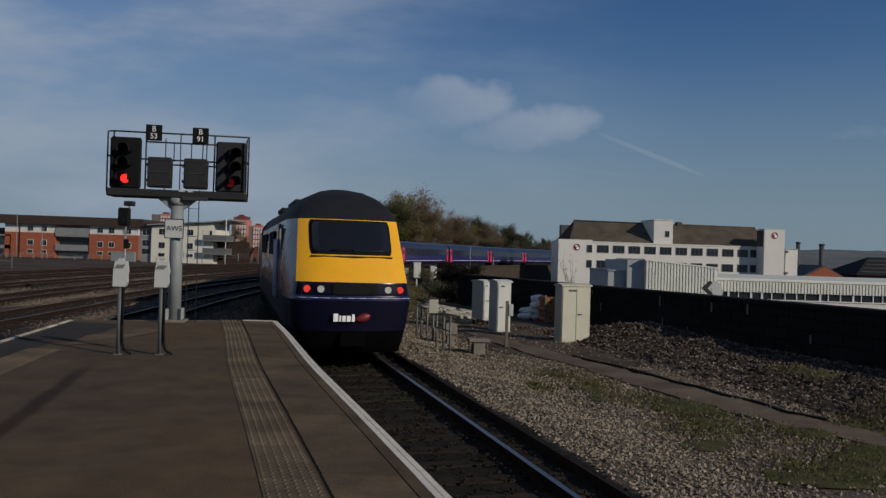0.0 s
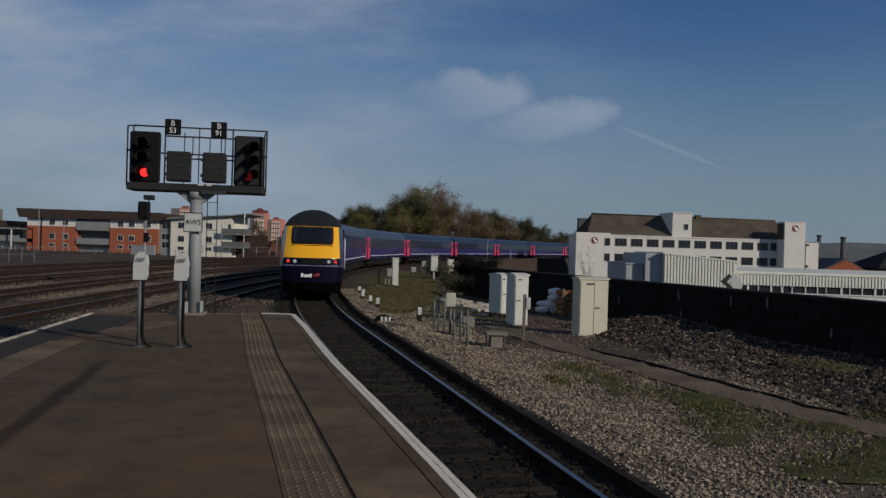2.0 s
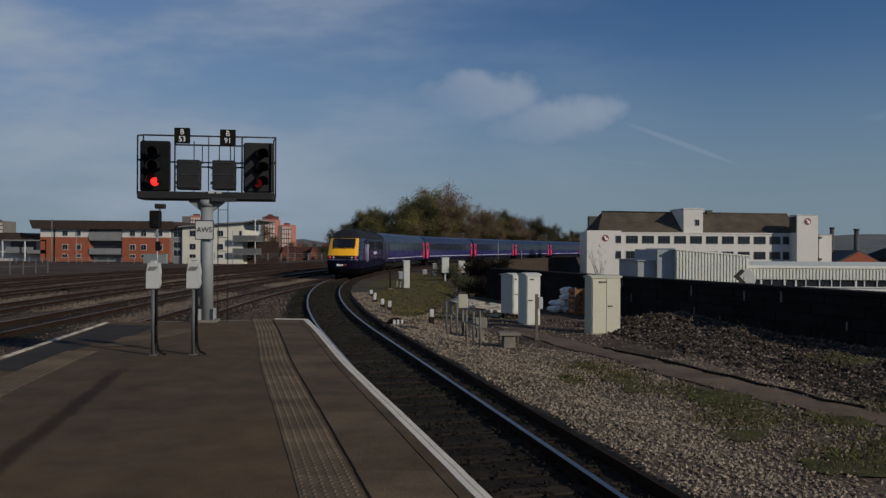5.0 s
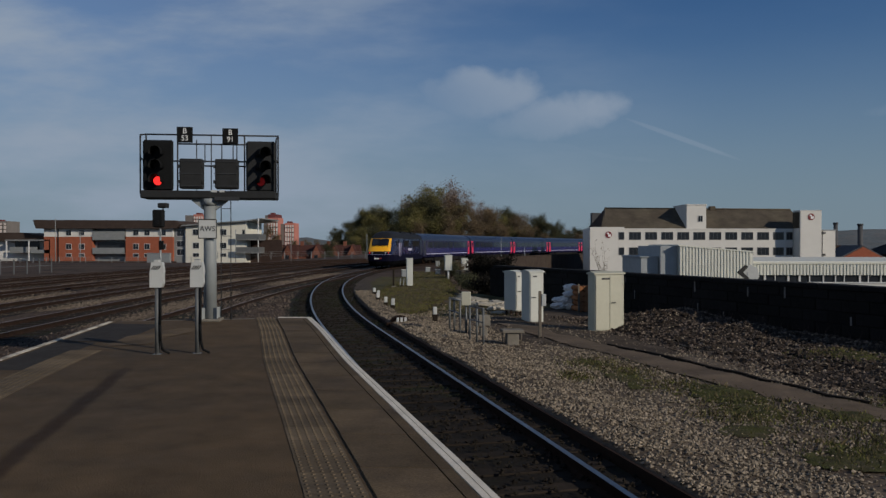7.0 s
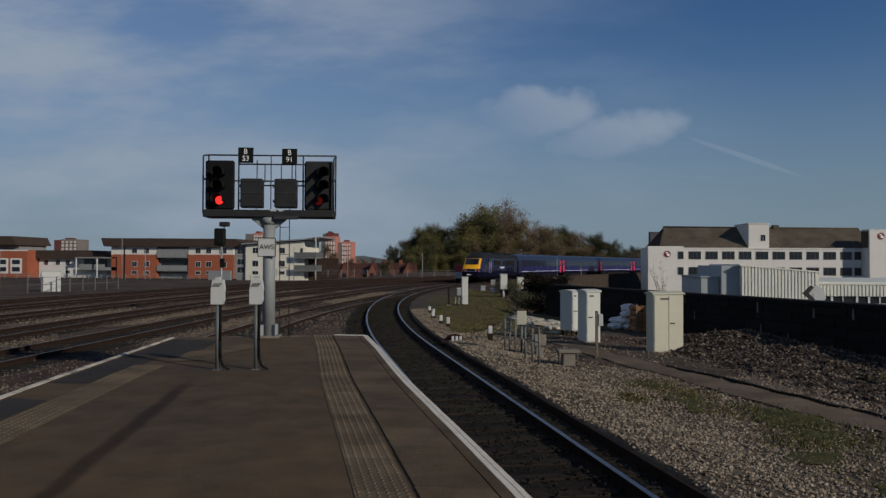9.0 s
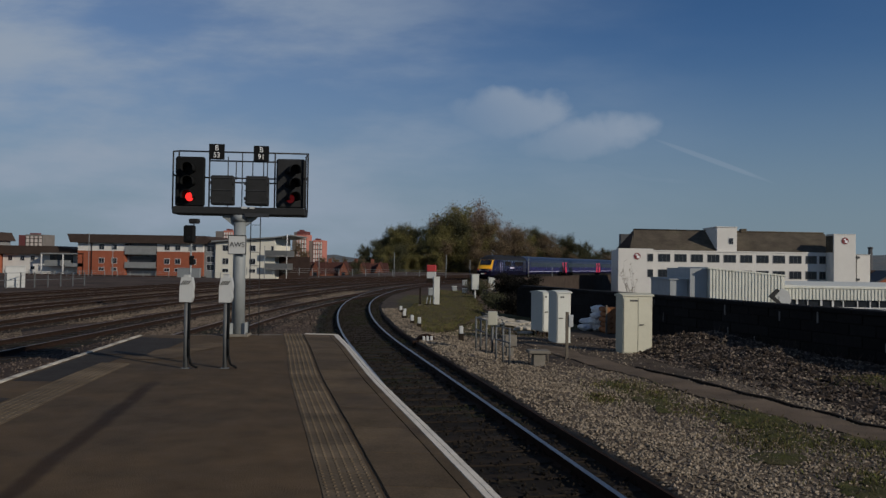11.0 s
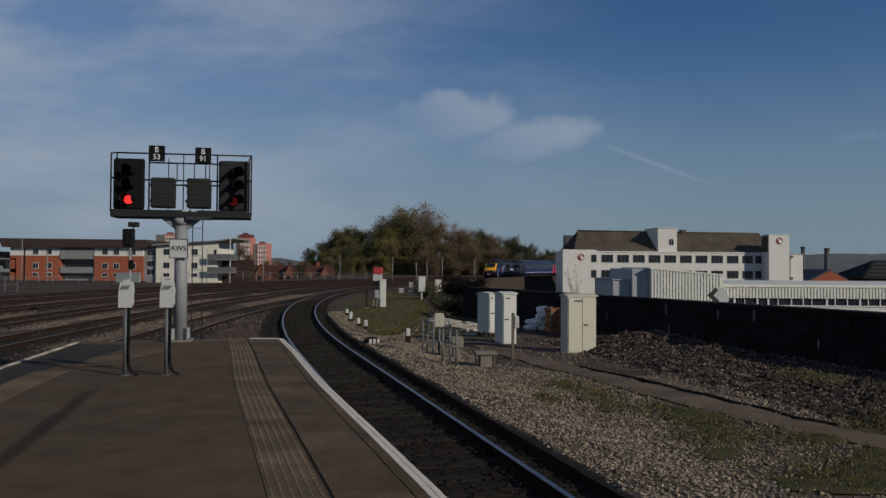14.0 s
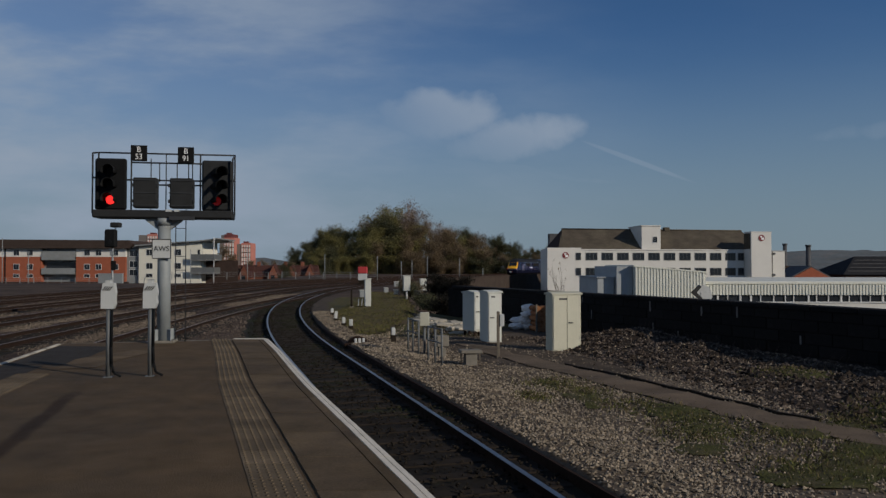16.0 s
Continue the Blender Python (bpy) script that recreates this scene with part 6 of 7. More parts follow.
def build_far():
    # tower blocks: a striped front and a plain shaded flank
    for x, y, w, flank, d, h, mats, lab in ((-118.3, 450, 6.2, 2.4, 12, 17.2, ("tower", "tower_grey"), "distant salmon and white striped tower block"),
                                            (-109.8, 455, 5.6, 2.7, 12, 14.3, ("tower", "tower_grey"), "distant salmon and white striped tower block"),
                                            (-126.4, 480, 5.4, 2.0, 12, 20.4, ("maroon", "tower_grey"), "distant maroon tower block behind the flats"),
                                            (-162.2, 450, 5.8, 5.0, 12, 19.2, ("tower", "tower_grey"), "distant salmon tower block with a grey flank"),
                                            (-313.2, 500, 12, 5.0, 14, 17.0, ("tower_grey", "maroon"), "distant grey and brown striped tower block")):
        t = thing("tower_block", pose(x, y, CITY), lab, "tower block", "far tower blocks")
        H = h - CITY
        part("wall", boxed(-w / 2, w / 2, 0, d, 0, H), mats[0], t)
        part("side_wall", boxed(-w / 2 - flank, -w / 2 - 0.01, 0.3, d, 0, H - 0.5), mats[1], t)
        if mats[0] != "maroon":
            for k in range(4):
                xx = -w / 2 + w * (0.05 + 0.25 * k)
                part("window_strip", boxed(xx, xx + w * 0.14, -0.12, 0, 2, H - 1.2), "tower_pale" if mats[0] == "tower_grey" else "render_white", t, "white balcony stripe" if mats[0] == "tower" else "")
            for j in range(8):
                z = H - 3.0 - 2.7 * j
                part("floor_band", boxed(-w / 2 + 0.2, w / 2 - 0.2, -0.2, -0.121, z, z + 0.42), "gable", t)
        part("roof_box", boxed(-w * 0.35, w * 0.1, 2, 6, H, H + 1.0), "maroon", t)
    # red terraced houses: a long tiled roof and a projecting gable
    for gx, y, left in ((-47.9, 196, 6.4), (-41.4, 200, 5.6), (-37.6, 204, 3.2), (-33.4, 208, 3.6)):
        t = thing("terraced_house", pose(gx, y, CITY), "red brick house with a tiled roof and a lit gable", "house", "red houses")
        H = 6.9
        part("wall", boxed(-left, 1.5, 1.2, 8, 0, H), "house", t)
        bm = bmesh.new()
        vs = [bm.verts.new(q) for q in ((-left - 0.2, 0.8, H - 0.2), (1.7, 0.8, H - 0.2), (1.7, 4.6, H + 2.55), (-left - 0.2, 4.6, H + 2.55), (-left - 0.2, 8.4, H - 0.2), (1.7, 8.4, H - 0.2))]
        for f in ((0, 1, 2, 3), (3, 2, 5, 4), (0, 3, 4), (1, 5, 2), (0, 4, 5, 1)):
            bm.faces.new([vs[i] for i in f])
        bmesh.ops.recalc_face_normals(bm, faces=bm.faces)
        part("roof", bm, "roof_red", t, "dark red tiled roof")
        bm = bmesh.new()
        prism(bm, [(-1.3, 0), (1.3, 0), (1.3, H - 0.4), (0, H + 2.5), (-1.3, H - 0.4)], 0, 4.0)
        part("gable", bm, "house", t, "lit red brick gable")
        bm = bmesh.new()
        prism(bm, [(-1.55, H - 0.7), (0, H + 2.52), (1.55, H - 0.7), (1.55, H - 0.4), (0, H + 2.8), (-1.55, H - 0.4)], 0.2, 4.2)
        part("gable_roof", bm, "roof_red", t)
        part("gable_window", boxed(-0.5, 0.5, -0.05, 0, H - 1.2, H), "glass", t)
        part("chimney", boxed(-left + 0.6, -left + 1.4, 4.2, 5.0, H + 1.5, H + 3.5), "house", t)
    # red gable, slate roofs and chimneys beyond the sheds
    t = thing("brick_workshop", pose(82.0, 170, CITY), "red brick gabled workshop behind the sheds", "workshop")
    bm = bmesh.new()
    prism(bm, [(-4.2, 0), (4.2, 0), (4.2, 6.8), (0, 9.05), (-4.2, 6.8)], 0, 14)
    part("wall", bm, "redbrick", t)
    bm = bmesh.new()
    prism(bm, [(-4.6, 6.6), (0, 9.1), (4.6, 6.6), (4.6, 6.9), (0, 9.4), (-4.6, 6.9)], 0.2, 14.2)
    part("roof", bm, "slate", t)
    t = thing("slate_workshop", pose(104, 176, CITY), "long low workshop with ridged slate roofs", "workshop")
    part("wall", boxed(-11.5, 30, 0, 16, 0, 7.38), "gable", t)
    bm = bmesh.new()
    vs = [bm.verts.new(p) for p in ((-12.2, -0.5, 7.4), (31, -0.5, 7.4), (26, 8, 11.7), (-5.0, 8, 11.6), (-12.2, 16.5, 7.4), (31, 16.5, 7.4))]
    for f in ((0, 1, 2, 3), (5, 4, 3, 2), (4, 0, 3), (1, 5, 2), (0, 4, 5, 1)):
        bm.faces.new([vs[i] for i in f])
    bmesh.ops.recalc_face_normals(bm, faces=bm.faces)
    part("hipped_roof", bm, "black_slate", t)
    for k in range(1, 5):
        f = k / 5.0
        part("slate_course", boxed(-12.2 + 7.2 * f + 0.5, 30 - 4 * f, -0.5 + 8.5 * f - 0.25, -0.5 + 8.5 * f, 7.4 + 4.2 * f - 0.1, 7.4 + 4.2 * f + 0.06), "slate", t)
    part("low_roof", boxed(-25.5, -19.5, 4, 12, 0, 9.4), "gable", t, "dark lean-to beside the gable")
    for x, h, r in ((89.0, 14.0, 0.55), (83.4, 14.3, 0.45)):
        t = thing("chimney_stack", pose(x, 186, CITY), "dark round factory chimney", "chimney", "factory chimneys")
        part("shaft", tubed((0, 0, 0), (0, 0, h), r * 1.2, r, n=14), "slate", t)
        part("rim", tubed((0, 0, h), (0, 0, h + 0.4), r * 1.25, n=14), "slate", t)
    # hills
    for name, y, x0, x1, base, amp, seed in (("far_hill", 2600, -900, 2600, 26, 12, 2), ("far_hill", 1500, -700, 900, 4, 20, 7)):
        bm = bmesh.new()
        n = 90
        top, low, back = [], [], []
        for k in range(n + 1):
            x = x0 + (x1 - x0) * k / n
            z = base + amp * noise.fractal(Vector((x * 0.0022, seed, 0)), 1.0, 2.0, 4) + 5 * noise.noise(Vector((x * 0.02, seed, 3)))
            if y > 2000:
                z += 26 * float(np.interp(x, (-200, 700, 1200), (-0.5, 0.4, 1)))
            else:
                z += float(np.interp(x, (-700, -430, -330, -275, -180, 900), (-8, 4, 15, 9, 2, -14)))
            top.append(Vector((x, y, z)))
            low.append(Vector((x, y - 500, CITY - 1)))
            back.append(Vector((x, y + 400, CITY - 1)))
        strip(bm, low, top)
        strip(bm, top, back)
        for f in bm.faces:
            f.smooth = True
        bmesh.ops.recalc_face_normals(bm, faces=bm.faces)
        tagged(part(name, bm, "hill"), "low hazy hills on the horizon", "hill", kind="structure")


def build_white_factory():
    # local frame: x along the facade, y away from the viewer
    t = thing("white_factory", pose(19.8, 138.0, 0, 0, 0, 4.5), "long white rendered office building with a dark pitched roof", "office building")
    low = CITY - 0.2
    part("wall", boxed(0, 33.2, 0, 5.5, low, 4.35), "render_white", t)
    part("rear_wall", boxed(2.2, 33.2, 5.5, 16, low, 4.35), "render_white", t)
    part("parapet_block", boxed(-0.05, 6.0, -0.12, 1.5, low, 4.6), "render_white", t)
    part("wing_wall", boxed(33.2, 40.0, 0.002, 16, low, 4.35), "render_white", t)
    part("cornice", boxed(6.0, 33.2, -0.1, 0, 4.15, 4.36), "render_white", t)
    # roof with a dark gable
    bm = bmesh.new()
    vs = [Vector(p) for p in ((2.0, 0.4, 4.36), (39.6, 0.4, 4.36), (38.7, 6.5, 8.0), (4.0, 6.5, 8.2), (2.0, 12.0, 4.36), (39.6, 12.0, 4.36))]
    v = [bm.verts.new(p) for p in vs]
    bm.faces.new((v[0], v[1], v[2], v[3]))
    bm.faces.new((v[5], v[4], v[3], v[2]))
    f = bm.faces.new((v[4], v[0], v[3]))
    f.material_index = 1
    bm.faces.new((v[1], v[5], v[2]))
    bm.faces.new((v[0], v[4], v[5], v[1]))
    bmesh.ops.recalc_face_normals(bm, faces=bm.faces)
    for v2 in bm.verts:
        if v2.co.z > 5 and v2.co.x < 20:
            v2.co.x += 0.2
    part("roof", bm, ["roof_dark", "gable"], t, "lichened dark sloping roof")
    part("verge", bent([(2.9, 0.9, 4.4), (4.15, 6.4, 8.25), (38.7, 6.4, 8.05)], 0.12, 6), "roof_dark", t)
    part("stair_house", boxed(17.2, 20.7, 0.4, 7.5, 4.3, 8.5, bev=0.03), "render_white", t, "white stair house on the roof")
    part("stair_house_cap", boxed(17.1, 20.8, 0.3, 7.6, 8.5, 8.65), "render_white", t)
    window_on(t, 19.2, 20.1, 5.5, 6.7, 0.4, 1)
    part("vent", boxed(23.5, 24.6, 6, 7, 7.8, 8.6, bev=0.1), "roof_dark", t)
    part("rear_stack", boxed(3.2, 4.9, 12.5, 14, 4, 7.6), "slate", t)
    # window bands
    for z0, z1 in ((2.35, 3.75), (-0.35, 1.05)):
        window_on(t, 5.0, 6.0, z0 + 0.02, z1 - 0.02, -0.13, 0, frame_mat="dark_frame")
        for k in range(9):
            x = 6.85 + k * 2.85
            window_on(t, x, x + 2.15, z0, z1, 0.0, 2, frame_mat="dark_frame")
        for x in (32.5, 34.85):
            window_on(t, x, x + 1.15 + 0.8 * (x < 34), z0, z1, 0.002, 1, frame_mat="dark_frame")
    for z0 in (-4.2,):
        for k in range(9):
            window_on(t, 6.85 + k * 2.85, 9.0 + k * 2.85, z0, z0 + 1.3, 0.0, 2)
    # tall end block and annex
    part("end_block", boxed(36.1, 39.85, -2.6, 0.0, low, 7.4, bev=0.03), "render_white", t)
    part("end_cap", boxed(36.05, 39.9, -2.65, 0.05, 7.4, 7.5), "render_white", t)
    # added dark sheet that stands for shade on the block's upper side
    part("slate_cheek", boxed(36.02, 36.099, -2.3, 0.0, 4.4, 7.2), "roof_dark", t, "dark sheet added for the shade on the end block's side")
    part("annex", boxed(40.01, 43.4, -0.6, 14, low, 4.05, bev=0.03), "render_white", t)
    part("annex_cap", boxed(40.01, 43.5, -0.7, 14.1, 4.05, 4.17), "shed_grey", t)
    part("annex_pipe", tubed((41.0, -0.7, -4), (41.0, -0.7, 4.0), 0.06, n=6), "handle", t)
    for z in (3.4, -0.4):
        part("annex_lamp", boxed(40.7, 41.5, -0.85, -0.61, z, z + 0.35), "handle", t)
    # round red emblems: plain discs with pale marks
    for x, z, y in ((3.2, 3.25, -0.13), (38.0, 6.35, -2.61)):
        e = part("emblem", tubed((x, y - 0.001, z), (x, y - 0.06, z), 0.58, n=24), "logo_red", t, "round dark red emblem with pale marks")
        part("emblem_mark", boxed(x - 0.08, x + 0.40, y - 0.09, y - 0.061, z - 0.34, z + 0.08, bev=0.02), "letter", e)
        part("emblem_mark", boxed(x - 0.28, x + 0.1, y - 0.09, y - 0.061, z + 0.12, z + 0.35, bev=0.02), "letter", e)


def build_sheds():
    y = 60.0
    t = thing("ribbed_shed", pose(0, 0, 0), "pale ribbed metal shed with a grey end wall", "shed")
    bm = bmesh.new()
    prism(bm, [(15.34, CITY), (20.8, CITY), (20.8, 0.95), (15.34, 1.42)], y, y + 10)
    part("wall", bm, "metal_clad", t)
    k = 0
    x = 15.36
    while x < 20.7:
        ztop = 1.42 - (x - 15.34) * 0.086
        part("rib", boxed(x, x + 0.1, y - 0.05, y, -3.0, ztop - 0.02), "metal_clad", t)
        x += 0.235
    bm = bmesh.new()
    prism(bm, [(15.2, 1.38), (20.9, 0.90), (20.9, 1.0), (15.2, 1.5)], y - 0.08, y + 10.1)
    part("roof_edge", bm, "metal_clad", t)
    part("end_wall", boxed(14.05, 15.33, y + 0.6, y + 9, CITY, 1.40), "shed_grey", t, "blue-grey end wall")
    part("door_panel", boxed(14.75, 15.25, y + 0.55, y + 0.6, -3, 0.8), "shed_grey", t)
    t = thing("low_shed", pose(0, 0, 0), "low flat-roofed blue-grey outbuilding", "shed")
    part("wall", boxed(12.7, 14.0, y + 1.2, y + 9, CITY, 0.5), "shed_grey", t)
    part("roof", boxed(12.6, 14.04, y + 1.1, y + 9.1, 0.5, 0.58), "shed_grey", t)
    t = thing("long_shed", pose(0, 0, 0), "long pale shed with ribbed fascia over a row of windows", "shed")
    yy = y + 1.0
    part("wall", boxed(20.9, 75, yy, yy + 22, CITY, -1.36), "render_white", t, "white lower wall")
    part("window_band", boxed(20.9, 75, yy + 0.15, yy + 20, -1.36, -0.84), "glass", t, "long dark glazed band")
    part("fascia", boxed(20.9, 75, yy, yy + 21, -0.84, -0.02), "metal_clad", t)
    part("roof", boxed(20.8, 75.2, yy - 0.07, yy + 22, -0.018, 0.22, bev=0.05), "metal_clad", t)
    for i in range(180):
        x = 20.95 + i * 0.25
        part("rib", boxed(x, x + 0.13, yy - 0.05, yy, -0.82, -0.03), "metal_clad", t)
    rnd = random.Random(8)
    for i in range(52):
        x = 21.3 + i * 0.86 + rnd.uniform(-0.2, 0.2)
        part("mullion", boxed(x, x + rnd.choice((0.05, 0.07, 0.14)), yy + 0.05, yy + 0.149, -1.36, -0.84), "win_frame", t)
    part("sill", boxed(20.85, 75, yy - 0.08, yy, -1.44, -1.36), "win_frame", t)
    # arrow board
    t = thing("arrow_board", pose(19.05, 57.0, CITY + 0.3), "white curved board with a black arrow head", "sign")
    part("pole", tubed((0.3, 0, -0.3), (0.3, 0, 7.2), 0.08, n=8), "galv", t)
    bm = bmesh.new()
    prism(bm, [(0.0, 7.05), (0.35, 6.75), (0.9, 6.4), (1.15, 6.9), (1.0, 7.5), (0.55, 7.75), (0.1, 7.6)], -0.06, 0.06)
    part("board", bm, "white_sign", t)
    bm = bmesh.new()
    prism(bm, [(-0.45, 7.2), (0.12, 7.75), (0.34, 7.62), (-0.02, 7.2), (0.4, 6.8), (0.2, 6.65)], -0.16, -0.061)
    part("arrow_head", bm, "ink", t, "black arrow head")


# ---- trees ----
def build_tree(seed, leaf, density, spread, bare=0.0):
    """A tree about 10 m high, built once and copied at other sizes."""
    rnd = random.Random(seed)
    t = thing("tree", Matrix.Identity(4), "", "tree")
    bm = bmesh.new()
    h = 10.0
    tips = []

    def limb(p, d, length, r, depth):
        q = p
        n = 3
        for k in range(n):
            nd = (d + Vector((rnd.uniform(-1, 1), rnd.uniform(-1, 1), rnd.uniform(-0.3, 0.6))) * 0.22).normalized()
            e = q + nd * (length / n)
            tube(bm, q, e, r * (1 - 0.22 * k), r * (1 - 0.22 * (k + 1)), n=5)
            if depth < 2:
                for j in range(2 if depth == 0 else 2):
                    a = rnd.uniform(0, 2 * math.pi)
                    side = Vector((math.cos(a), math.sin(a), rnd.uniform(0.3, 1.1))).normalized()
                    limb(e, (nd * 0.35 + side * spread).normalized(), length * rnd.uniform(0.42, 0.62), r * 0.45, depth + 1)
            else:
                tips.append(e.copy())
            q, d = e, nd
        tips.append(q.copy())

    limb(Vector((0, 0, 0)), Vector((0, 0, 1)), h * 0.72, 0.22, 0)
    part("trunk", bm, "bark", t)
    verts, faces = [], []
    for tip in tips:
        cnt = density if rnd.random() > bare else 3
        rad = rnd.uniform(0.6, 1.15)
        for k in range(cnt):
            o = Vector((rnd.gauss(0, 0.72), rnd.gauss(0, 0.72), rnd.gauss(0, 0.6))) * rad + tip
            if o.z < 0.6:
                continue
            a = Vector((rnd.uniform(-1, 1), rnd.uniform(-1, 1), rnd.uniform(-1, 1))).normalized()
            b = a.cross(Vector((rnd.uniform(-1, 1), rnd.uniform(-1, 1), rnd.uniform(-1, 1)))).normalized()
            s = rnd.uniform(0.09, 0.18)
            i = len(verts)
            verts += [o - a * s, o + b * s * 0.6, o + a * s, o - b * s * 0.6]
            faces.append((i, i + 1, i + 2, i + 3))
    me = bpy.data.meshes.new("crown")
    me.from_pydata(verts, [], faces)
    me.materials.append(M[leaf])
    c = new("crown", me)
    c.parent = t
    return t


def build_woods():
    kinds = [build_tree(1, "leaf_olive", 66, 0.9), build_tree(2, "leaf_brown", 62, 0.8), build_tree(3, "leaf_dark", 70, 0.85), build_tree(4, "leaf_olive", 60, 1.0),
             build_tree(5, "twig", 34, 0.6, 0.1), build_tree(6, "leaf_brown", 60, 0.95)]
    labels = ["tree with olive-green spring leaves", "tree with thin brown foliage", "dense dark green tree", "spreading tree with olive-green leaves", "nearly bare upright tree with thin brown twigs", "spreading tree with brown-green foliage"]
    for k, lab in zip(kinds, labels):
        tagged(k, lab + " in the wood", "tree", "trees of the wood")
    xs = (-47.6, -42.9, -38.8, -34.7, -25.4, -21.9, -19.0, -15.4, -8.2, -4.0, -0.2, 6.5, 10.4, 15.4, 19.8, 24.2, 27.0)
    zs = (5.8, 8.8, 12.1, 14.0, 14.1, 17.4, 19.5, 20.9, 20.8, 18.5, 16.2, 15.1, 13.5, 11.8, 11.1, 11.1, 6.8)
    rnd = random.Random(21)
    first = set()
    spots = []
    for k in range(24):
        spots.append((-45 + 78 * k / 23 + rnd.uniform(-1, 1), rnd.uniform(252, 262), 1.0))
    for k in range(20):
        spots.append((-43 + 74 * k / 19 + rnd.uniform(-1, 1), rnd.uniform(240, 248), 0.78))
    for k in range(22):
        spots.append((-43 + 70 * k / 21 + rnd.uniform(-1, 1), rnd.uniform(230, 237), 0.5))
    for k in range(46):
        spots.append((-44 + 80 * k / 45 + rnd.uniform(-1, 1), rnd.uniform(226, 238), 0.3))
    for x, y, f in spots:
        top = float(np.interp(x * 250 / y, xs, zs))
        top = top * f * rnd.uniform(0.86, 1.02)
        base = BED - 0.3
        if f < 0.7:
            base -= 0.45 * (top - base)
        if x < -37:
            kind = 2
        elif f == 1.0 and -23 < x < 2 and rnd.random() < 0.97:
            kind = 4
        elif x < -8:
            kind = rnd.choice((0, 3, 0, 5, 2))
        elif x < 12:
            kind = rnd.choice((0, 1, 5, 1, 3))
        else:
            kind = rnd.choice((1, 2, 5, 2))
        size = (top - base) / 12.0
        wide = max(size * rnd.uniform(0.8, 1.0), 0.62)
        m = Matrix.Translation((x, y, base)) @ Matrix.Rotation(rnd.uniform(0, 6.28), 4, "Z") @ Matrix.Diagonal((wide, wide, size, 1))
        if kind not in first:
            kinds[kind].matrix_basis = m
            first.add(kind)
            # later copies must not inherit this scale twice
            kinds[kind]["_sz"] = (wide, wide, size)
        else:
            sx, sy, sz = kinds[kind]["_sz"]
            copy_thing(kinds[kind], m @ Matrix.Diagonal((1 / sx, 1 / sy, 1 / sz, 1)))
    for k in kinds:
        del k["_sz"]
    # low trees and shrubs farther along and by the houses
    for x, y, s, kind in ((40, 262, 1.0, 0), (44, 268, 1.1, 1), (48, 270, 0.9, 3), (-62, 210, 0.8, 2), (-36, 188, 0.5, 2), (-57, 188, 0.82, 1), (-53.5, 190, 0.84, 1), (-50.5, 191, 0.70, 5), (-51.5, 215, 0.58, 5), (-46, 216, 0.55, 1), (-41, 219, 0.55, 5), (-36, 221, 0.55, 2), (-31, 222, 0.62, 2)):
        sx, sy, sz = kinds[kind].scale
        copy_thing(kinds[kind], Matrix.Translation((x, y, BED - 3.0)) @ Matrix.Diagonal((s / sx, s / sy, s / sz, 1)))


def build_sapling():
    """A thin leggy sapling growing from the street behind the wall."""
    rnd = random.Random(13)
    t = thing("sapling", pose(15.0, 96, CITY), "thin leggy sapling before the white building", "tree")
    bm = bmesh.new()
    tube(bm, (0, 0, 0), (0.1, 0, 4.6), 0.07, 0.05, n=6)
    verts, faces = [], []
    for k in range(8):
        a = Vector((0.1, 0, rnd.uniform(3.8, 4.6)))
        d = Vector((rnd.uniform(-0.28, 0.3), rnd.uniform(-0.2, 0.2), 1)).normalized()
        length = rnd.uniform(3.0, 6.2)
        for j in range(5):
            b = a + d * (length / 5)
            tube(bm, a, b, 0.035 - 0.006 * j, 0.029 - 0.006 * j, n=5)
            e = b + Vector((rnd.uniform(-0.4, 0.4), rnd.uniform(-0.3, 0.3), rnd.uniform(0.1, 0.5)))
            tube(bm, b, e, 0.014, 0.006, n=4)
            for q in range(rnd.choice((0, 4, 9))):
                o = e + Vector((rnd.gauss(0, 0.14), rnd.gauss(0, 0.14), rnd.gauss(0, 0.14)))
                u = Vector((rnd.uniform(-1, 1), rnd.uniform(-1, 1), rnd.uniform(-1, 1))).normalized() * 0.09
                w = u.cross(Vector((0.3, 0.2, 1))) * 0.6
                i = len(verts)
                verts += [o - u, o + w, o + u, o - w]
                faces.append((i, i + 1, i + 2, i + 3))
            a = b
            d = (d + Vector((rnd.uniform(-0.2, 0.2), rnd.uniform(-0.2, 0.2), 0.05))).normalized()
    part("stems", bm, "bark", t)
    me = bpy.data.meshes.new("leaves")
    me.from_pydata(verts, [], faces)
    me.materials.append(M["leaf_brown"])
    new("leaves", me).parent = t


build_flats()
build_sapling()
build_far()
build_white_factory()
build_sheds()
build_woods()

# ---- loose stones and weeds beside the line ----
OCTA_F = ((0, 2, 4), (2, 1, 4), (1, 3, 4), (3, 0, 4), (2, 0, 5), (1, 2, 5), (3, 1, 5), (0, 3, 5))


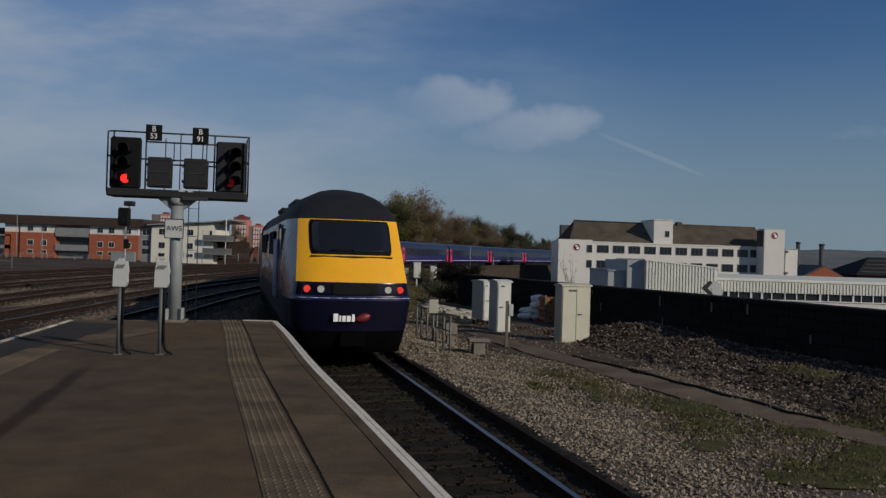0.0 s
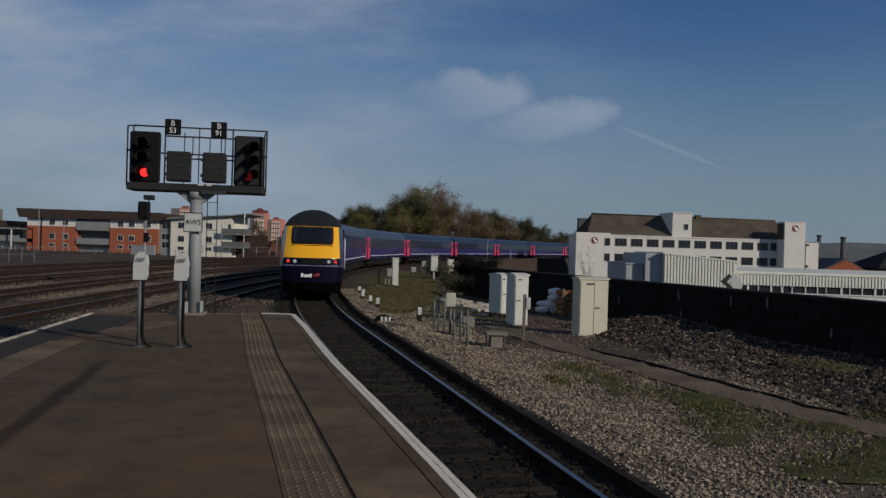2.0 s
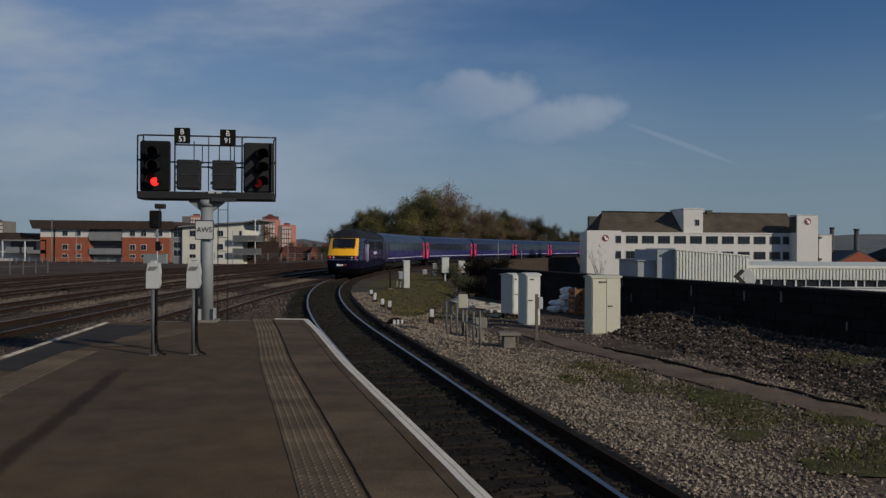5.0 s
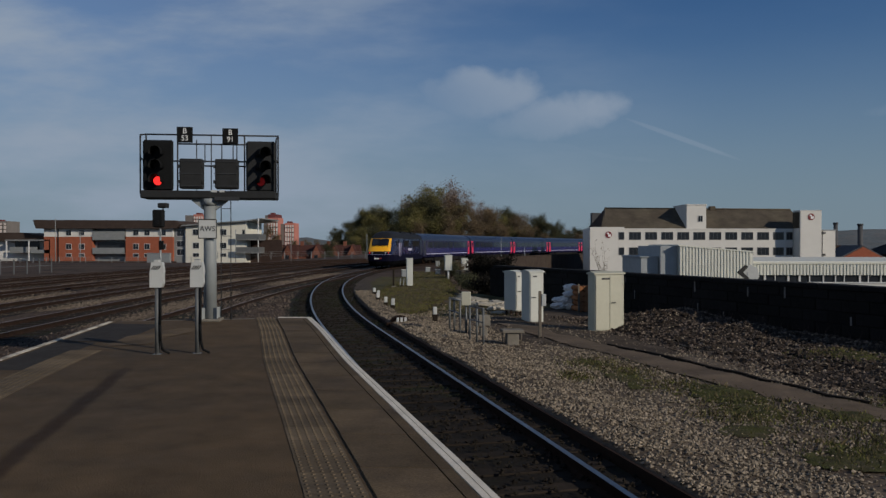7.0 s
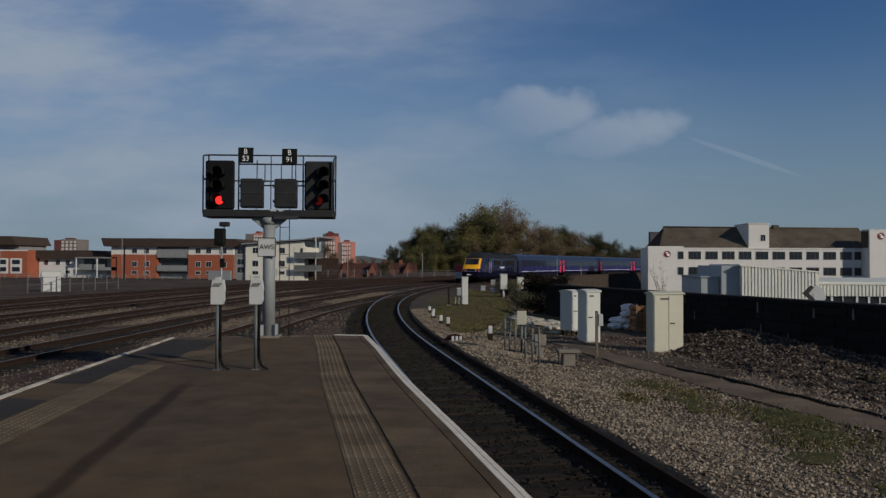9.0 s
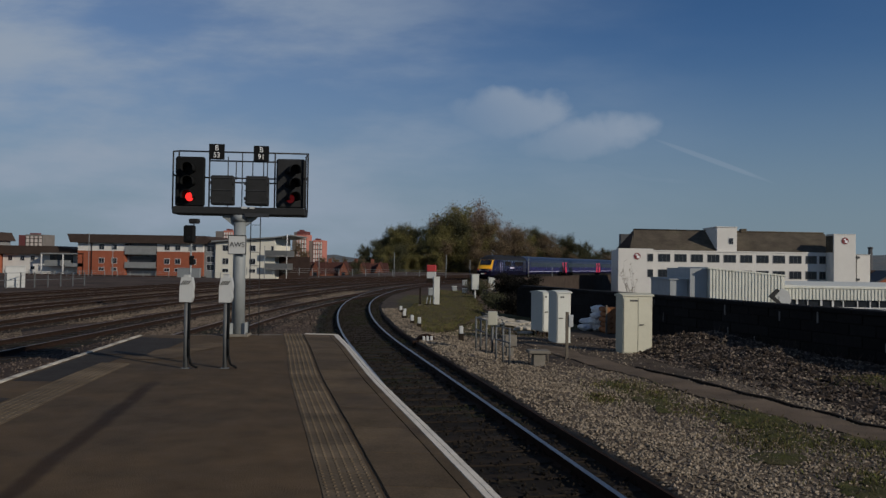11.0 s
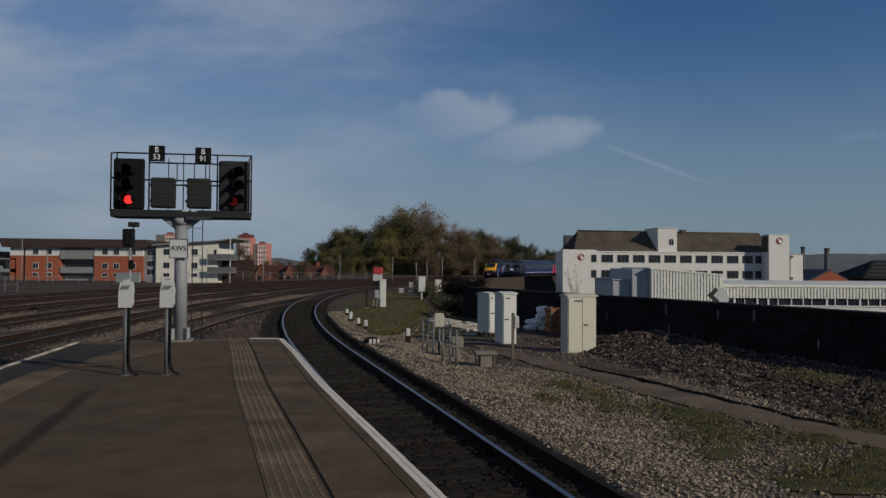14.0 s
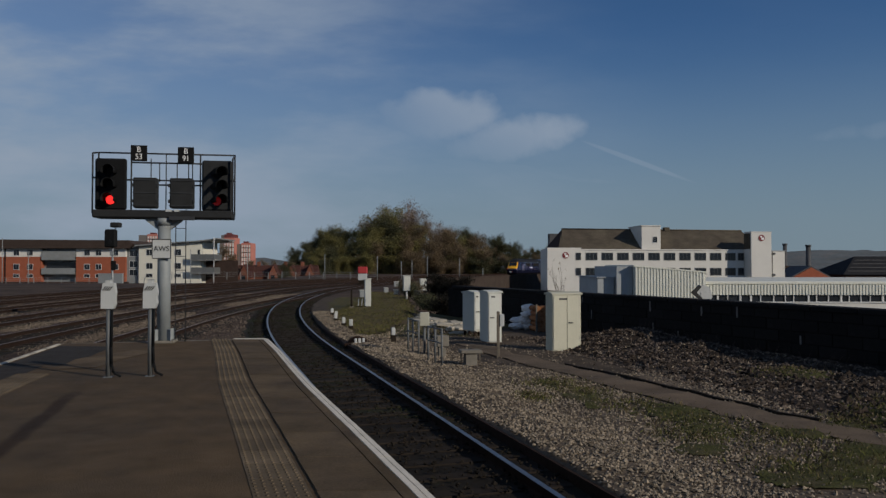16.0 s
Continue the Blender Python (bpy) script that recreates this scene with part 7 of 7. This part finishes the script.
def stones_mesh(name, places, sizes, mat, label, seed):
    rng = np.random.default_rng(seed)
    n = len(places)
    base = np.array(((1, 0, 0), (-1, 0, 0), (0, 1, 0), (0, -1, 0), (0, 0, 0.75), (0, 0, -0.6)), float)
    v = base[None] * rng.uniform(0.55, 1.15, (n, 6, 1))
    v += rng.normal(0, 0.16, (n, 6, 3))
    ang = rng.uniform(0, 2 * np.pi, n)
    c, s = np.cos(ang), np.sin(ang)
    x = v[:, :, 0] * c[:, None] - v[:, :, 1] * s[:, None]
    y = v[:, :, 0] * s[:, None] + v[:, :, 1] * c[:, None]
    v = np.stack((x, y, v[:, :, 2]), 2) * np.asarray(sizes)[:, None, None] + np.asarray(places)[:, None, :]
    f = (np.array(OCTA_F)[None] + 6 * np.arange(n)[:, None, None]).reshape(-1, 3)
    me = bpy.data.meshes.new(name)
    me.from_pydata(v.reshape(-1, 3).tolist(), [], f.tolist())
    me.materials.append(M[mat])
    return tagged(new(name, me), label, "stones", kind="stuff")


def path_gap(x, y):
    """Distance from the trodden path's centre line."""
    best = 9.0
    pp = path_points()
    for (a, w), (b, _) in zip(pp, pp[1:]):
        p = Vector((x, y))
        d = b - a
        f = min(max((p - a).dot(d) / d.length_squared, 0), 1)
        best = min(best, (p - a - d * f).length - w)
    return best


def on_verge(x, y):
    """How far inside the rough lawn beside the curve a place lies; negative outside."""
    a = float(np.interp(y, (27.3, 31, 36, 40.8, 53, 75), (-2.6, -3.65, -4.6, -5.2, -4.9, -6.3)))
    b = float(np.interp(y, (27.3, 29.4, 35.3, 44, 59, 75), (-2.3, -1.7, -1.1, -1.1, -2.2, -4.5)))
    n = 0.35 * noise.noise(Vector((x * 0.9, y * 0.5, 2)))
    return min(x - a, b - x, y - 27.3, 72 - y) + n


def build_verge():
    bm = bmesh.new()
    grid = {}
    for j in range(150):
        y = 26.8 + j * 0.31
        for i in range(46):
            x = -7.0 + i * 0.145
            if on_verge(x, y) > -0.15:
                z = terrain(x, y) + 0.05 + 0.03 * noise.noise(Vector((x * 3, y * 2, 0))) + 0.04 * min(on_verge(x, y), 1)
                grid[i, j] = bm.verts.new((x, y, z))
    for i, j in grid:
        q = [(i, j), (i + 1, j), (i + 1, j + 1), (i, j + 1)]
        if all(k in grid for k in q):
            bm.faces.new([grid[k] for k in q]).smooth = True
    bmesh.ops.delete(bm, geom=[v for v in bm.verts if not v.link_faces], context="VERTS")
    tagged(part("grass_verge", bm, "turf"), "rough olive-green turf beside the curve", "grass", kind="structure")
    rnd = random.Random(77)
    spots = []
    while len(spots) < 26000:
        x, y = rnd.uniform(-7, -0.8), 27 + 43 * rnd.random() ** 1.3
        if on_verge(x, y) > 0:
            spots.append((x, y, terrain(x, y) + 0.06))
    blades_mesh("verge_grass", spots[:13000], "weed", "short olive-green grass on the verge", 6, 0.03, 0.11)
    blades_mesh("verge_straw", spots[13000:], "drygrass", "short straw-brown grass on the verge", 7, 0.03, 0.11)


def build_stones():
    rnd = random.Random(5)
    foot = lambda y: 6.88 - (y - 11.9) * 0.27
    pale, psz, dark, dsz, brown, bsz = [], [], [], [], [], []
    tries = 0
    while len(pale) < 46000 and tries < 260000:
        tries += 1
        s = rnd.uniform(0, 1) ** 1.5 * 46 - 1
        off = rnd.uniform(1.40, 10)
        p = on_line(s, off)
        if p.y > 41 or p.x > foot(p.y) - 0.1 or p.x > edge_right(p.y):
            continue
        g = path_gap(p.x, p.y)
        patch = noise.noise(Vector((p.x * 0.55, p.y * 0.4, 5)))
        if g < 0.05 and rnd.random() > (0.12 if g < -0.2 else 0.4):
            continue
        if on_verge(p.x, p.y) > 0 and rnd.random() < 0.95:
            continue
        if p.y > 18 and p.x > float(np.interp(p.y, (18, 20, 23, 27.5), (3.2, 1.3, 0.4, -0.6))) and rnd.random() < 0.86:
            continue
        if p.y > 24 and rnd.random() < 0.55:
            continue
        if off > 3.4 and rnd.random() < 0.25 + 0.9 * max(0, patch):
            continue
        pale.append((p.x, p.y, cess_z(p.x, p.y, off, s) + 0.010))
        psz.append(rnd.uniform(0.016, 0.036) * (1.25 if s > 20 else 1))
    stones_mesh("ballast_stones", pale, psz, "stone", "loose pale grey and buff ballast stones", 1)
    while len(dark) < 26000:
        y = 4 + 23 * rnd.random() ** 1.2
        x = foot(y) + rnd.uniform(-0.1, 1) * (edge_right(y) - foot(y))
        if x > edge_right(y) - 0.05:
            continue
        dark.append((x, y, terrain(x, y) + 0.01))
        dsz.append(rnd.choice((0.018, 0.022, 0.028, 0.034, 0.055)) * rnd.uniform(0.7, 1.2))
    chips, csz, clods, osz = [], [], [], []
    for k in range(5200):
        y = 6 + 20 * rnd.random() ** 1.1
        x = foot(y) + rnd.uniform(-0.05, 0.96) * (edge_right(y) - foot(y))
        if noise.noise(Vector((x * 0.8, y * 0.8, 4))) < -0.12:
            continue
        if k % 3:
            chips.append((x, y, terrain(x, y) + 0.02))
            csz.append(rnd.uniform(0.014, 0.04))
        else:
            clods.append((x, y, terrain(x, y) + 0.02))
            osz.append(rnd.uniform(0.05, 0.11))
    stones_mesh("pale_rubble", chips, csz, "stone", "pale chips of stone and mortar on the spoil heap", 12)
    stones_mesh("earth_clods", clods, osz, "spoil", "dark clods of earth on the spoil heap", 13)
    stones_mesh("spoil_rubble", dark, dsz, "rubble", "dark broken rubble on the spoil heap", 2)
    for k in range(26000):
        y = rnd.uniform(6, 70) if k % 3 else rnd.uniform(14, 40)
        x = rnd.uniform(-34, -6.5) if k % 3 else rnd.uniform(-12, -4)
        c = on_line((y - 7.85) / 0.965 + 8)
        if x > c.x - 1.6 or (y < 15.8 and x > along(PLAT_L, y) - 0.15):
            continue
        brown.append((x, y, BED + 0.02))
        bsz.append(rnd.uniform(0.018, 0.036) * (1 if y < 30 else 1.6))
    stones_mesh("yard_stones", brown, bsz, "rubble", "scattered brown ballast stones in the yard", 3)
    strips, ssz = [], []
    for k in range(42000):
        y = 5 + 65 * rnd.random() ** 1.3
        x = yard_x(rnd.choice((1, 1, 1, 2, 3)), y) + rnd.choice((2.2, 2.2, -2.2)) + rnd.gauss(0, 0.45 if k % 4 else 0.9)
        c = on_line((y - 7.85) / 0.965 + 8)
        if x > c.x - 1.9 or (y < 15.8 and x > along(PLAT_L, y) - 0.2) or noise.noise(Vector((x * 0.3, y * 0.12, 2))) < -0.1:
            continue
        strips.append((x, y, BED + 0.02))
        ssz.append(rnd.uniform(0.014, 0.030) * (1 if y < 30 else 1.5))
    stones_mesh("yard_shingle", strips, ssz, "shingle", "paler ballast strewn between the yard tracks", 5)
    inner, isz = [], []
    for k in range(9000):
        s = rnd.uniform(0, 1) ** 1.4 * 60 - 3
        p = on_line(s, rnd.uniform(-1.5, 1.45), BED + 0.045)
        inner.append(tuple(p))
        isz.append(rnd.uniform(0.02, 0.04))
    stones_mesh("track_stones", inner, isz, "four_foot", "oily dark ballast between the sleepers", 4)


def blades_mesh(name, spots, mat, label, seed, h0, h1, bow=0.4):
    rng = np.random.default_rng(seed)
    verts, faces = [], []
    for x, y, z in spots:
        a = rng.uniform(0, 6.28)
        w = rng.uniform(0.004, 0.009) * (1.0 if bow < 0.5 else 0.6)
        h = rng.uniform(h0, h1)
        lx, ly = rng.normal(0, 0.5, 2) * h
        i = len(verts)
        dx, dy = w * math.cos(a), w * math.sin(a)
        verts += [(x - dx, y - dy, z - 0.01), (x + dx, y + dy, z - 0.01), (x + lx * bow + dx * 0.7, y + ly * bow + dy * 0.7, z + h * 0.6), (x + lx, y + ly, z + h)]
        faces += [(i, i + 1, i + 2), (i, i + 2, i + 3)]
    me = bpy.data.meshes.new(name)
    me.from_pydata(verts, [], faces)
    me.materials.append(M[mat])
    return tagged(new(name, me), label, "grass", kind="stuff")


def build_weeds():
    rnd = random.Random(9)
    green, dry = [], []
    centres = [(2.5, 16.6, 0.7, 0.8), (2.9, 15.4, 0.6, 0.8), (3.5, 13.9, 0.8, 0.8), (4.2, 12.6, 0.8, 0.7), (4.9, 11.3, 0.9, 0.7), (5.4, 10.2, 0.9, 0.7), (4.6, 9.6, 0.9, 0.7), (3.7, 11.4, 0.6, 0.7),
               (6.6, 12.4, 0.5, 0.7), (7.3, 12.8, 0.6, 0.8), (8.2, 13.6, 0.7, 0.7), (1.8, 14.7, 0.4, 0.5), (7.6, 17.0, 0.7, 0.6), (6.0, 9.0, 0.8, 0.6)]
    for cx, cy, rx, ry in centres:
        for k in range(520):
            x, y = rnd.gauss(cx, rx * 0.55), rnd.gauss(cy, ry * 0.55)
            if path_gap(x, y) < -0.25 or x > edge_right(y) - 0.1:
                continue
            (green if rnd.random() < 0.72 else dry).append((x, y, terrain(x, y) + 0.02))
    # grass strip by the marker posts
    for k in range(9000):
        s = rnd.uniform(26, 62)
        off = rnd.gauss(4.6, 1.3)
        if off < 2.4 or off > 7:
            continue
        p = on_line(s, off)
        if p.y > 41.5:
            z = BED
        else:
            z = terrain(p.x, p.y)
        (green if rnd.random() < 0.5 else dry).append((p.x, p.y, z + 0.03))
    blades_mesh("weeds", green, "weed", "low green weeds and moss in the ballast", 1, 0.02, 0.06)
    blades_mesh("dry_grass", dry, "drygrass", "short dry straw-coloured grass in the ballast", 2, 0.03, 0.09)
    # dead stems before the wall
    spots = []
    for k in range(260):
        y = rnd.uniform(12, 27)
        x = edge_right(y) - abs(rnd.gauss(0, 0.5)) - 0.15
        spots.append((x, y, terrain(x, y)))
    blades_mesh("dead_stems", spots, "bark", "dead brown weed stems against the wall", 3, 0.12, 0.38, 0.585)


def build_moss():
    """Low mats of moss and short grass lying over the stones beside the path."""
    centres = ((4.05, 13.3, 0.9, 1.2), (4.05, 11.9, 0.7, 0.8), (5.8, 11.7, 1.3, 0.9), (5.9, 10.5, 0.9, 0.8), (4.6, 9.3, 0.9, 0.8), (5.3, 9.6, 0.9, 0.7),
               (2.8, 14.6, 0.5, 1.0), (2.5, 16.4, 0.4, 1.0), (3.6, 10.5, 0.5, 0.5), (7.6, 12.4, 1.0, 0.9), (7.9, 16.6, 0.7, 0.8), (6.9, 10.6, 0.9, 0.9))
    bm = bmesh.new()
    grid = {}
    step = 0.07
    for i in range(110):
        for j in range(140):
            x, y = 1.6 + i * step, 8.4 + j * step
            near = max(1 - ((x - cx) / rx) ** 2 - ((y - cy) / ry) ** 2 for cx, cy, rx, ry in centres)
            m = near + 0.7 * noise.noise(Vector((x * 1.6, y * 1.6, 7))) + 0.55 * noise.noise(Vector((x * 5, y * 5, 1)))
            if m > 0.34 and path_gap(x, y) > -0.22 and x < edge_right(y) - 0.1:
                grid[i, j] = bm.verts.new((x, y, terrain(x, y) + 0.006 + 0.022 * min(m, 1) + 0.01 * noise.noise(Vector((x * 9, y * 9, 0)))))
    for i, j in grid:
        q = [(i, j), (i + 1, j), (i + 1, j + 1), (i, j + 1)]
        if all(k in grid for k in q):
            bm.faces.new([grid[k] for k in q]).smooth = True
    bmesh.ops.delete(bm, geom=[v for v in bm.verts if not v.link_faces], context="VERTS")
    tagged(part("moss", bm, "moss"), "olive-green moss and short grass over the stones", "moss", kind="stuff")


def build_shrubs():
    rnd = random.Random(31)
    # the near-black leaves carry the shade by the wall in their colour
    for x, y, h, w, leaf, bare in ((0.2, 55.6, 1.75, 1.3, "leaf_shaded", 0), (1.1, 54.5, 1.9, 1.5, "leaf_shaded", 0), (2.0, 53.4, 1.9, 1.4, "leaf_shaded", 0), (0.6, 41.0, 1.2, 1.4, "leaf_shaded", 0), (-0.1, 44.0, 0.5, 1.0, "leaf_dark", 0), (1.8, 38.3, 1.0, 1.1, "leaf_shaded", 0), (-0.4, 47.0, 0.5, 1.0, "leaf_dark", 0), (2.6, 36.0, 1.0, 0.9, "leaf_dark", 0), (6.7, 25.8, 0.9, 0.6, "leaf_brown", 0.9),
                                   (-0.9, 51.0, 0.5, 1.2, "leaf_dark", 0), (-2.0, 63.0, 1.0, 1.8, "leaf_dark", 0), (-2.0, 68.0, 0.9, 1.8, "leaf_brown", 0), (-1.4, 75.0, 0.9, 2.0, "leaf_dark", 0), (-2.6, 80.0, 0.9, 2.0, "leaf_dark", 0)):
        z = terrain(x, y) if y < 41 else BED if x < 0.5 else BED - 0.3
        t = thing("shrub", pose(x, y, z - 0.05), "dark tangled shrub against the wall" if not bare else "bare twiggy shrub against the wall", "shrub", "shrubs by the wall")
        bm = bmesh.new()
        tips = []
        for k in range(16):
            a = rnd.uniform(0, 6.28)
            e = Vector((math.cos(a) * w * rnd.uniform(0.1, 0.6), math.sin(a) * w * rnd.uniform(0.1, 0.6), h * rnd.uniform(0.5, 1)))
            mid = e * 0.5 + Vector((rnd.uniform(-0.1, 0.1), rnd.uniform(-0.1, 0.1), 0.1))
            tube(bm, (0, 0, 0), mid, 0.02, 0.013, n=5)
            tube(bm, mid, e, 0.013, 0.004, n=5)
            tips += [mid, e]
        part("stems", bm, "bark", t)
        if not bare:
            verts, faces = [], []
            for tip in tips:
                for k in range(150 if leaf == "leaf_shaded" else 60):
                    o = tip + Vector((rnd.gauss(0, 0.2), rnd.gauss(0, 0.2), rnd.gauss(0, 0.16)))
                    if o.z < 0.05:
                        continue
                    a = Vector((rnd.uniform(-1, 1), rnd.uniform(-1, 1), rnd.uniform(-1, 1))).normalized()
                    b = a.cross(Vector((rnd.uniform(-1, 1), rnd.uniform(-1, 1), 0.5))).normalized()
                    i = len(verts)
                    verts += [o - a * 0.06, o + b * 0.035, o + a * 0.06, o - b * 0.035]
                    faces.append((i, i + 1, i + 2, i + 3))
            me = bpy.data.meshes.new("leaves")
            me.from_pydata(verts, [], faces)
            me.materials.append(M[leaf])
            new("leaves", me).parent = t


build_stones()
build_verge()
build_weeds()
build_moss()
build_shrubs()

motions()
